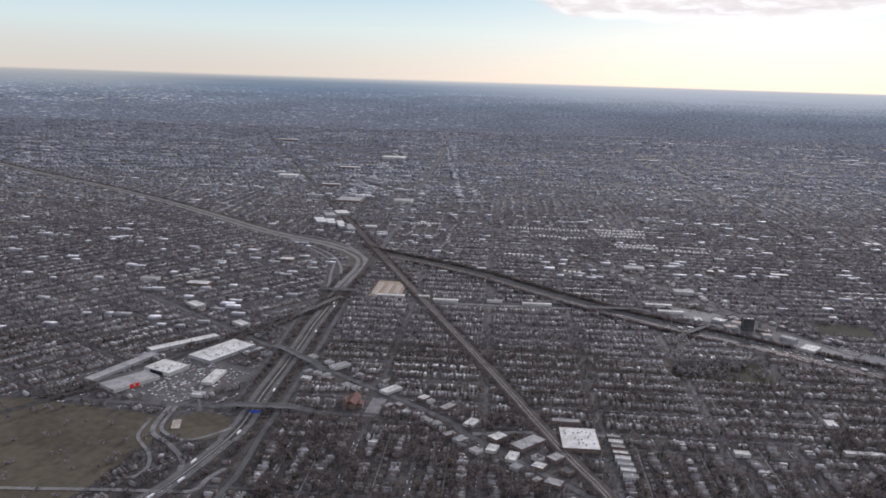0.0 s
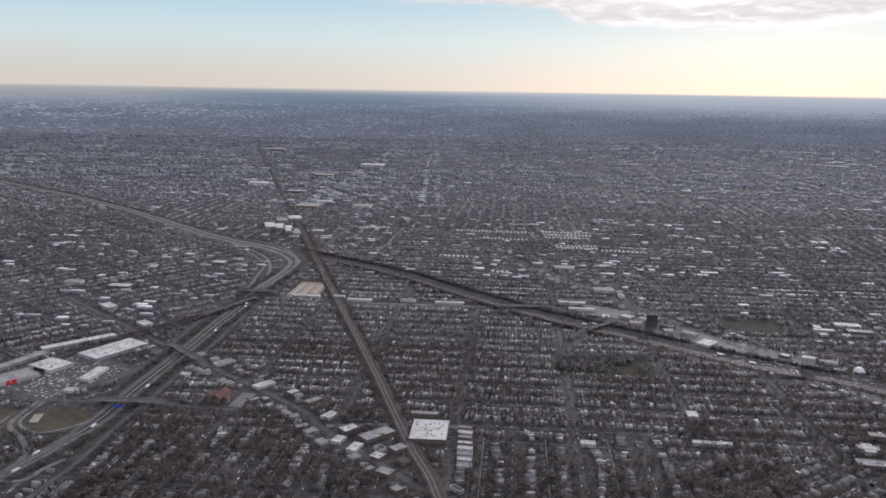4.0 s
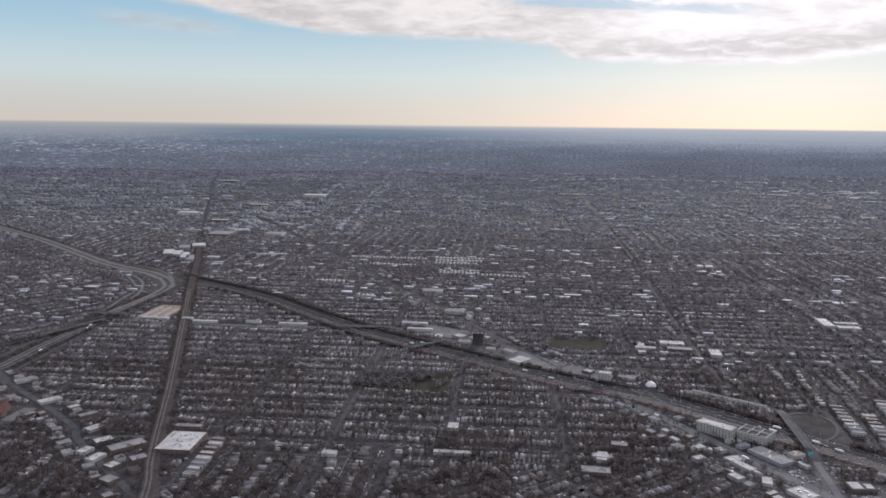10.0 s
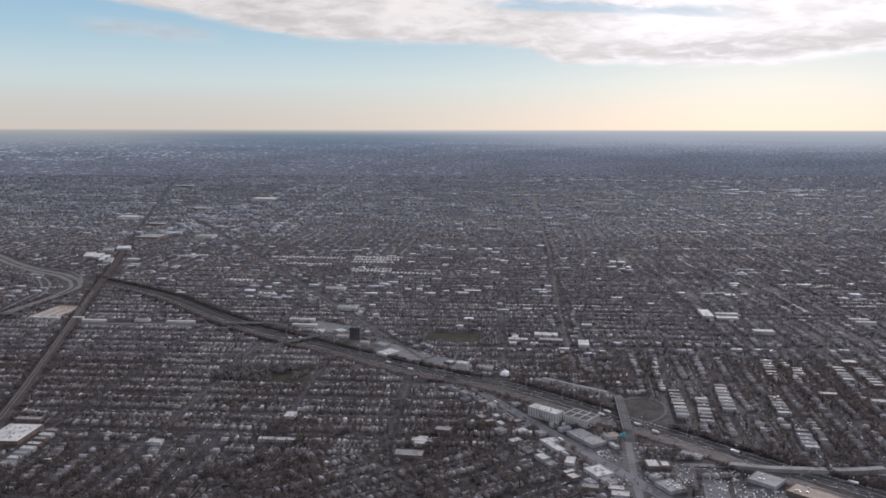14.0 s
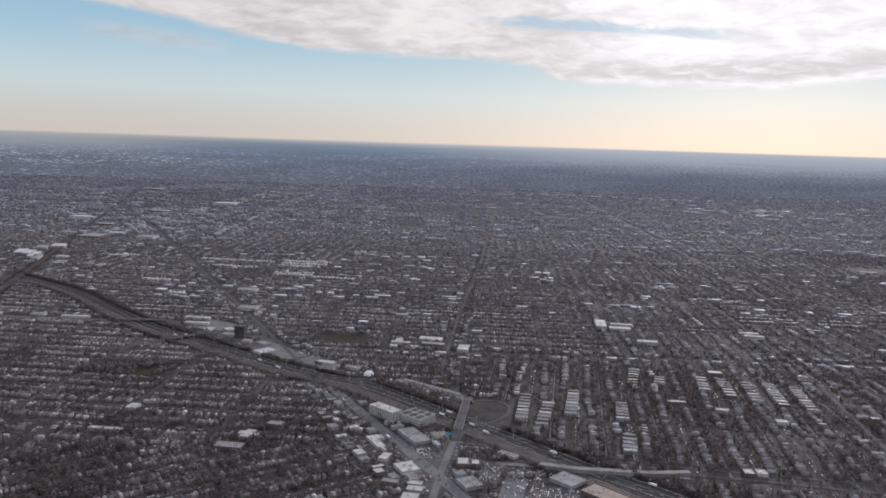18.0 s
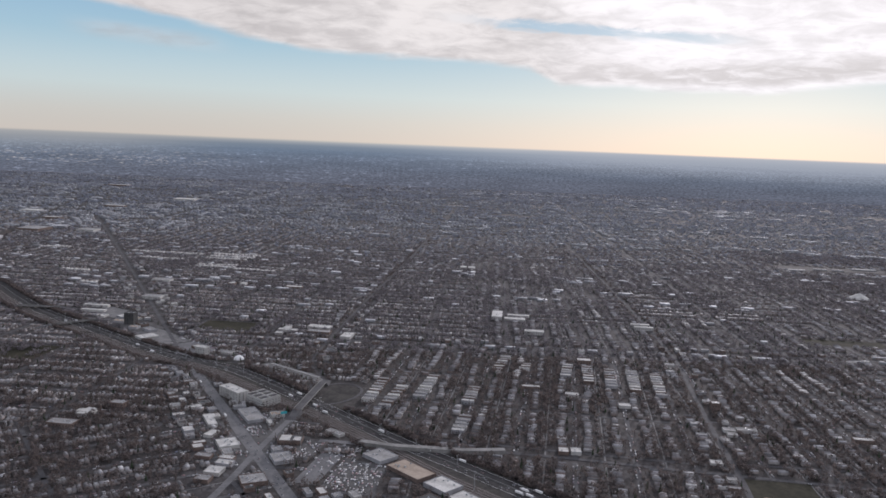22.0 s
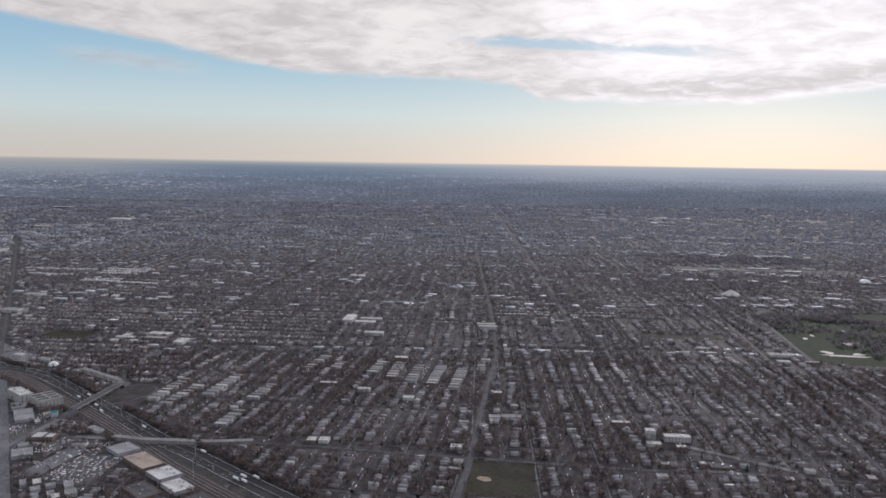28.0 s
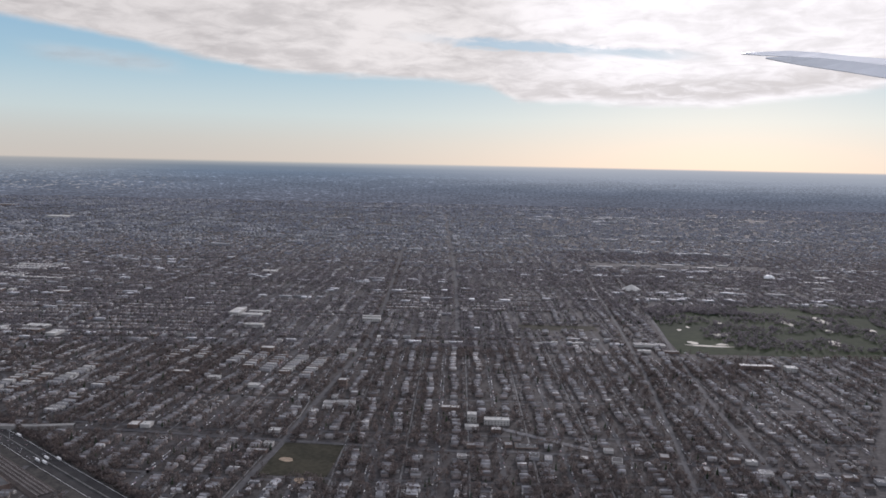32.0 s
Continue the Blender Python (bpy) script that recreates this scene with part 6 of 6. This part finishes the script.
def far_rows(y_lo, y_hi, count, size):
    """Distant houses standing in short runs along streets that lie across the view."""
    x, y = -0.64 * y_lo - 90 + rng.random(count) * (1350 + 1.32 * y_hi) - 0.64 * (y_hi - y_lo) * 0.5, rng.uniform(y_lo, y_hi, count)
    n = rng.integers(2, 9, count)
    k = np.repeat(np.arange(count), n)
    step = np.concatenate([np.arange(c) for c in n]) * size * rng.uniform(1.3, 2.4, count)[k]
    px, py = x[k] + step, y[k] - step * 0.03 + rng.normal(0, size * 0.6, len(k))
    ok = free(px, py, size) & (value_noise(px, py, 260, 31) + 0.6 * value_noise(px, py, 80, 32) > 0.55) & (rng.random(len(px)) < np.where(py < 2600, np.clip((py - 1900) / 700, 0, 1), 1.0) * np.where(px > 0.25 * py + 950, 0.35, 1.0))
    px, py, k = px[ok], py[ok], k[ok]
    m = len(px)
    flat = rng.random(m) < 0.55
    wide = rng.uniform(0.6, 1.5, m) * size
    V, F, M = house_arrays(px, py, np.full(m, radians(AZ)) + rng.normal(0, 0.05, m), wide, rng.uniform(5.0, 9.0, m), rng.uniform(3.0, 5.2, m), rng.uniform(0.6, 1.4, m), flat)
    return joined("house_rows", mesh_from("house_rows", V, F, [M_HAZEWALL, M_HAZEROOF, M_HAZEFLAT], M), "distant rows of houses in colours paled for haze", "houses")


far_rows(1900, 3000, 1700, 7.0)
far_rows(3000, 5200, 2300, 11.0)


def terraces():
    """Rows of small white-roofed houses lying across the view."""
    xs_, ys_ = [], []
    for x0, y0, x1, y1 in ((-78, 1704, -10, 1712), (137, 1692, 306, 1675), (184, 1604, 286, 1592), (322, 1690, 430, 1683), (322, 1658, 425, 1650), (322, 1627, 414, 1617), (334, 1514, 416, 1511), (334, 1535, 416, 1531), (417, 1495, 504, 1479), (107, 1419, 164, 1413), (199, 1295, 231, 1292)):
        n = int((x1 - x0) / 7.4)
        t = (np.arange(n) + 0.5) / n
        xs_.append(x0 + (x1 - x0) * t), ys_.append(y0 + (y1 - y0) * t)
    x, y = np.concatenate(xs_), np.concatenate(ys_)
    m = len(x)
    V, F, M = house_arrays(x, y, np.full(m, radians(AZ)), rng.uniform(4.2, 5.6, m), rng.uniform(7, 10, m), rng.uniform(3.4, 4.4, m), np.full(m, 1.0), np.ones(m, bool))
    return joined("terrace_rows", mesh_from("terrace_rows", V, F, [M_PALEWALL, M_ROOF, M_WHITE], M), "rows of pale flat-roofed terraced houses", "houses")


terraces()


def garages(y_hi):
    vs, fs, ms, n = [], [[], [], [], []], [[], [], [], []], 0
    for kind in GRIDS:
        az, short, long = GRIDS[kind][:3]
        x, y, k, cell = grid_points(kind, [short / 2 - 3.6, short / 2 + 3.6], np.arange(7.5, long - 6, 4.2), 395, y_hi, 0.5)
        ok = free(x, y, 2.0) & (rng.random(len(x)) > (0.5 if kind in (1, 4) else 0.3))
        x, y = x[ok], y[ok]
        m = len(x)
        V, F, M = house_arrays(x, y, np.full(m, radians(az) + math.pi / 2), rng.uniform(2.0, 3.0, m), rng.uniform(2.6, 3.4, m), np.full(m, 1.4), rng.uniform(0.25, 0.8, m), rng.random(m) < 0.3)
        for q in range(4):
            fs[q].append(F[q] + n), ms[q].append(M[q])
        vs.append(V)
        n += len(V)
    me = mesh_from("garage", np.concatenate(vs), [np.concatenate(f) for f in fs], [M_WALL, M_GARAGE, M_GARAGE], [np.concatenate(m) for m in ms])
    return joined("garage_rows", me, "small garages with pale roofs lining the alleys", "garages")


garages(1500)


n = len(FAR_FLATS[0])
V, F, M = house_arrays(FAR_FLATS[0], FAR_FLATS[1], np.full(n, radians(AZ)), FAR_FLATS[2], FAR_FLATS[3], np.where(FAR_FLATS[1] < 1900, rng.uniform(2.4, 4.0, n), rng.uniform(3.5, 7.0, n)), np.zeros(n), np.ones(n, bool))
joined("far_halls", mesh_from("far_halls", V, F, [M_HAZEWALL, M_HAZEROOF, M_HAZEFLAT], M), "distant flat-roofed stores and halls along the avenues", "buildings")


def add_trees(name, x, y, r, h, count, size, label, trunk=True, twig=None, level=1.0):
    V, F, M = crown_arrays(x, y, np.zeros(len(x)), r, h, count, size, level)
    if not trunk:
        V, F, M = V[:len(F[0]) * 3], F[:1], M[:1]
    return joined(name, mesh_from(name, V, F, [twig or M_TWIG, M_BARK], M), label, "trees")


def noise_field(x, y):
    """Some quarters have more trees than others, and trees stand in groves."""
    f = 0.40 * value_noise(x, y, 130, 1) + 0.40 * value_noise(x, y, 38, 2) + 0.20 * value_noise(x, y, 15, 3)
    return np.clip(0.34 + (f - 0.42) * 1.9, 0.10, 1.0)


def trees_in(y_lo, y_hi, step, chance):
    xs_, ys_ = [], []
    for kind in GRIDS:
        az, short, long = GRIDS[kind][:3]
        x, y, k, cell = grid_points(kind, [3.4, 7.0, 18.5, 21, short / 2 - 5, short / 2 + 5, short - 21, short - 18.5, short - 7.0, short - 3.4], np.arange(3, long, step), y_lo, y_hi, 4.6 if y_hi < 1000 else 8.0)
        ok = free(x, y, 1.0) & (rng.random(len(x)) < chance * noise_field(x, y) * (0.8 if kind == 3 else 1.0))
        xs_.append(x[ok]), ys_.append(y[ok])
    return np.concatenate(xs_), np.concatenate(ys_)


def bank_trees(line, lo, hi, per_metre, near, far, sides=(-1, 1)):
    out = []
    for k in range(int((hi - lo) * per_metre)):
        spot = along(line, rng.uniform(lo, hi))
        if spot:
            x, y, az = spot
            o = rng.choice(sides) * rng.uniform(near, far)
            out.append((x + math.cos(radians(az)) * o, y - math.sin(radians(az)) * o))
    return np.array(out)


def one_tree(x, y, r, h, seed):
    """A bare tree of its own: forked trunk and limbs, and a crown of twig clumps."""
    top = thing("tree", x, y, 0, seed * 37 % 360, "bare winter tree with a grey-brown crown", "tree", "trees nearest the flight")
    k = seed % len(TREES)
    for nm, me in TREES[k]:
        ob = shared(nm, me, top)
        ob.scale = (r / 3.2, r / 3.2, h / 7.5)


def tree_meshes(seed):
    r = random.Random(seed)
    b = bm_cyl(0.34, 0.20, -0.3, 3.0, 7)
    tips = []
    for k in range(7):
        a, up = k * 0.9 + r.uniform(-0.3, 0.3), r.uniform(0.7, 1.4)
        end = Vector((math.cos(a) * r.uniform(1.2, 2.3), math.sin(a) * r.uniform(1.2, 2.3), 3.0 + up * 2.2))
        start = Vector((0, 0, r.uniform(2.0, 3.0)))
        side = Vector((-math.sin(a), math.cos(a), 0)) * 0.11
        lift = Vector((0, 0, 0.11))
        v = [b.verts.new(start + side), b.verts.new(start - side), b.verts.new(start - lift), b.verts.new(end)]
        for f in ((0, 1, 3), (1, 2, 3), (2, 0, 3)):
            b.faces.new([v[i] for i in f])
        tips.append(end)
    trunk = mesh_of("trunk", b, M_BARK)
    c = bmesh.new()
    for k in range(150):
        base = r.choice(tips) if k % 3 else Vector((0, 0, 5.2))
        p = base + Vector((r.gauss(0, 0.95), r.gauss(0, 0.95), r.gauss(0.25, 0.8)))
        if p.z < 2.2:
            continue
        d1 = Vector((r.gauss(0, 1), r.gauss(0, 1), r.gauss(0.4, 1))).normalized() * r.uniform(0.5, 0.95)
        d2 = Vector((r.gauss(0, 1), r.gauss(0, 1), r.gauss(0, 1))).normalized() * r.uniform(0.16, 0.34)
        c.faces.new([c.verts.new(q) for q in (p - d1 * 0.5, p + d1 * 0.5 + d2, p + d1 * 0.4 - d2)])
    return (("trunk", trunk), ("crown", mesh_of("crown", c, M_TWIG)))


TREES = [tree_meshes(s) for s in range(5)]
x, y = trees_in(395, 900, 4.4, 1.0)
keep = np.argsort(np.where(y > 430, y, 9999))[:300]
for i, k in enumerate(keep):
    one_tree(float(x[k]), float(y[k]), rng.uniform(1.7, 3.3), rng.uniform(4.5, 8.0), i)
rest = np.setdiff1d(np.arange(len(x)), keep)
x, y = x[rest], y[rest]
add_trees("street_trees", x, y, rng.uniform(1.3, 3.2, len(x)), rng.uniform(3.6, 7.4, len(x)), 28, 0.31, "bare grey-brown winter trees between the houses")
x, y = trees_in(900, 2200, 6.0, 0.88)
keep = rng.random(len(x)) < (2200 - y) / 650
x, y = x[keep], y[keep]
add_trees("street_trees", x, y, rng.uniform(2.0, 4.2, len(x)), rng.uniform(3.4, 5.6, len(x)), 12, 0.46, "bare grey-brown winter trees between the houses", False, M_MIDHAZETWIG, 0.5)


def far_spots(y_lo, y_hi, count):
    """Points strewn over a band of the plain, as far out as the flight sees."""
    y = rng.uniform(y_lo, y_hi, count)
    x = -0.64 * y - 90 + rng.random(count) * (1350 + 1.32 * y)
    return x, y


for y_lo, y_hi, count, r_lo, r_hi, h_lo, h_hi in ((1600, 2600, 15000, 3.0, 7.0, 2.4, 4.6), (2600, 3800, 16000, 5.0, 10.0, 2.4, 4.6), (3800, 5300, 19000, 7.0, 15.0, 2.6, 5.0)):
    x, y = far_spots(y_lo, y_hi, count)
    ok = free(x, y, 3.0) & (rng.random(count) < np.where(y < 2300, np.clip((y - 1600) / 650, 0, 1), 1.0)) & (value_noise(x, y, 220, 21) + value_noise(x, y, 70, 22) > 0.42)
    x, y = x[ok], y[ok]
    add_trees("far_trees", x, y, rng.uniform(r_lo, r_hi, len(x)), rng.uniform(h_lo, h_hi, len(x)), 6, 0.72, "distant bare winter trees", False, M_FARHAZETWIG, 0.20)
gx = np.concatenate([rng.uniform(-150, 85, 1500), rng.uniform(150, 420, 700), rng.uniform(780, 1500, 1500), rng.uniform(360, 640, 1000)])
gy = np.concatenate([rng.uniform(420, 700, 1500), rng.uniform(420, 600, 700), rng.uniform(420, 640, 1500), rng.uniform(440, 690, 1000)])
ok = free(gx, gy, 1.0) & (value_noise(gx, gy, 34, 41) > np.where(gx > 700, 0.56, np.where(gx > 420, 0.46, 0.32)))
gx, gy = gx[ok], gy[ok]
add_trees("grove_trees", gx, gy, rng.uniform(2.0, 3.9, len(gx)), rng.uniform(5.0, 8.8, len(gx)), 40, 0.27, "tall bare brown trees standing close among houses")
p = np.concatenate([bank_trees(EXP_C, 0, 1750, 1.7, 12, 19, (-1,)), bank_trees(RAIL_C, 60, 1300, 0.35, 9, 14, (1,)), bank_trees(RAIL_C, 60, 640, 1.3, 8, 14, (1,)), bank_trees(EXP_B[12:], 0, 900, 0.7, 12, 19), bank_trees(RAIL_B, 0, 560, 0.9, 4, 8), bank_trees(EXP_B[:13], 900, 2300, 0.3, 17, 24), bank_trees(RAIL_A, 60, 1500, 0.5, 8, 11), bank_trees(LOOP, 0, 150, 0.6, 6, 12)] + [bank_trees(line, 0, 1500, 0.22, 4, 11) for line in (AVE_GOLF, AVE_E, AVE_R, AVE_S, AVE_X, AVE_BR[4:])])
p = p[~on_site(p[:, 0], p[:, 1], 2.5) & (np.hypot(p[:, 0] - 588, p[:, 1] - 822) > 24)]
add_trees("bank_scrub", p[:, 0], p[:, 1], rng.uniform(1.5, 3.4, len(p)), rng.uniform(1.8, 5.0, len(p)), 22, 0.36, "scrub and bare trees along the banks", True, M_TWIG)
# woods on the vacant field, in the park and on the golf course
wx = np.concatenate([rng.uniform(262, 362, 190), rng.uniform(-250, -205, 25), rng.uniform(1600, 2290, 3600), rng.uniform(-445, -250, 70), rng.uniform(1600, 1900, 420), rng.uniform(1660, 2240, 700), rng.uniform(1640, 2100, 1300)])
wy = np.concatenate([rng.uniform(816, 872, 190), rng.uniform(500, 640, 25), rng.uniform(900, 1240, 3600), rng.uniform(520, 700, 70), 1170 + 75 * rng.random(420) ** 1.5, rng.uniform(1400, 1800, 700), rng.uniform(1940, 2130, 1300)])
ok = (wx < 1500) | (wy > 1148) & (wx > 1606) | (wy < 1148) & (value_noise(wx, wy, 45, 6) > 0.50 - 0.0009 * (wy - 930))
ok &= ((wx > 360) | (wx < 266) | (value_noise(wx, wy, 26, 9) > 0.40)) & ((wx < 1500) | (wy < 1140) | (value_noise(wx, wy, 60, 8) > 0.36))
wx, wy = wx[ok], wy[ok]
add_trees("woods", wx, wy, rng.uniform(2.0, 4.4, len(wx)), rng.uniform(3.0, 6.5, len(wx)), 15, 0.42, "thin bare woods on open ground", True, M_MIDHAZETWIG)


def firs():
    """Dark conifers dotted among the houses, each a ragged stack of cones."""
    x, y = trees_in(420, 1500, 11.0, 0.10)
    n = len(x)
    h, r = rng.uniform(4.5, 8.0, n), rng.uniform(0.9, 1.6, n)
    vs, fs = [], []
    k = 7
    a = np.arange(k) / k * 2 * math.pi
    for tier, (z0, z1, f) in enumerate(((0.08, 0.5, 1.0), (0.32, 0.75, 0.72), (0.58, 1.0, 0.45))):
        rr = r[:, None] * f * rng.uniform(0.7, 1.25, (n, k))
        ring = np.stack([x[:, None] + rr * np.cos(a), y[:, None] + rr * np.sin(a), np.repeat((h * z0)[:, None], k, 1)], 2)
        tip = np.stack([x, y, h * z1], 1)[:, None]
        vs.append(np.concatenate([ring, tip], 1).reshape(-1, 3))
        base = (np.arange(n) * (k + 1) + tier * n * (k + 1))[:, None]
        for q in range(k):
            fs.append(base + [q, (q + 1) % k, k])
    return joined("conifers", mesh_from("conifers", np.concatenate(vs), [np.concatenate(fs)], [M_FIR]), "dark green conifers dotted among the houses", "trees")


firs()


# parked cars along the streets and in the lots
def parked():
    xs_, ys_, as_ = [], [], []
    for kind in GRIDS:
        az, short, long = GRIDS[kind][:3]
        x, y, k, cell = grid_points(kind, [1.7, short - 1.7], np.arange(5, long - 4, 3.1), 395, 900, 0.2)
        ok = free(x, y, 0.0) & (rng.random(len(x)) < 0.26)
        xs_.append(x[ok]), ys_.append(y[ok]), as_.append(np.full(ok.sum(), radians(az)))
    for lx, ly, w, d, az, n in ((-268, 772, 100, 100, 30, 420), (737, 532, 18, 60, 13, 14), (769, 520, 39, 57, 13, 200), (668, 612, 14, 24, -27, 26), (724, 572, 15, 42, 14, 34), (668, 600, 86, 116, -27, 260), (760, 560, 50, 60, 45, 60), (560, 900, 150, 40, 43, 260)):
        u, v = rng.integers(0, max(2, int(w / 1.5)), n) * 1.5 - w / 2, rng.integers(0, max(2, int(d / 4)), n) * 4.0 - d / 2
        a = radians(az)
        px, py = lx + u * math.cos(a) + v * math.sin(a), ly - u * math.sin(a) + v * math.cos(a)
        clear = np.ones(n, bool)
        for sx, sy, sw, sd, sa in SITES:
            if sw * sd < 600 and (sx, sy, sw, sd, sa) not in PAVED:
                c, s = math.cos(sa), math.sin(sa)
                uu, vv = (px - sx) * c - (py - sy) * s, (px - sx) * s + (py - sy) * c
                clear &= (np.abs(uu) > sw) | (np.abs(vv) > sd)
        for line, half in LINES:
            clear &= line_gap(px, py, line) > half
        xs_.append(px[clear]), ys_.append(py[clear]), as_.append(np.full(clear.sum(), a))
    x, y, a = map(np.concatenate, (xs_, ys_, as_))
    n = len(x)
    V1, F1, M1 = house_arrays(x, y, a, np.full(n, 0.95), np.full(n, 2.3), np.full(n, 0.62), np.full(n, 0.18), np.zeros(n, bool))
    return joined("parked_cars", mesh_from("parked_cars", V1, F1[:2] + F1[3:], [M_PAINTS, M_PAINTS], [M1[0], M1[1] * 0, M1[3]]), "parked cars along the kerbs and in the lots", "cars")


parked()


# ---- the aircraft's wing, as it stands at the end of the flight ----
def aircraft_wing():
    t, eye, target, roll = PATH[-1]
    m = look(eye, target, roll)
    top = new("aircraft_wing")
    top.matrix_basis = m
    tagged(top, "pale grey swept aircraft wing with a slim tip", "aircraft wing")
    # sections from the tip inwards: across, height of the upper and lower edge, distance
    def shell(name, mat, rows, depth, label):
        bm = bmesh.new()
        rings = []
        full = depth
        for i, (x, hi, lo, d) in enumerate(rows):
            depth = full * min(1.0, 0.08 + 0.22 * i)
            e = d + depth
            rings.append([bm.verts.new(p) for p in ((x * d, lo * d, -d), (x * e, hi * e, -e), (x * e, hi * e - 0.03, -e), (x * d, lo * d - 0.012, -d))])
        for a, b in zip(rings[:-1], rings[1:]):
            for k in range(4):
                bm.faces.new((a[k], a[(k + 1) % 4], b[(k + 1) % 4], b[k]))
        bm.faces.new(rings[0]), bm.faces.new(rings[-1][::-1])
        bmesh.ops.recalc_face_normals(bm, faces=bm.faces)
        return part(name, bm, mat, top, label)

    shell("wing_skin", M_WING, ((0.3764, 0.2477, 0.2468, 13.0), (0.4034, 0.2488, 0.2445, 12.7), (0.4391, 0.2502, 0.2430, 12.3), (0.4747, 0.2480, 0.2410, 11.8), (0.5103, 0.2440, 0.2375, 11.3), (0.5588, 0.2402, 0.2316, 10.6), (0.65, 0.2316, 0.218, 9.4), (0.80, 0.213, 0.19, 7.8)), 1.6, "pale upper wing skin")
    shell("aileron", M_WING, ((0.4070, 0.2422, 0.2414, 12.3), (0.4391, 0.2428, 0.2345, 12.0), (0.4747, 0.2408, 0.2288, 11.5), (0.5103, 0.2373, 0.2238, 11.0), (0.5588, 0.2314, 0.2160, 10.3), (0.65, 0.2178, 0.197, 9.1), (0.80, 0.189, 0.16, 7.5)), 0.28, "grey hinged wing flap")


aircraft_wing()
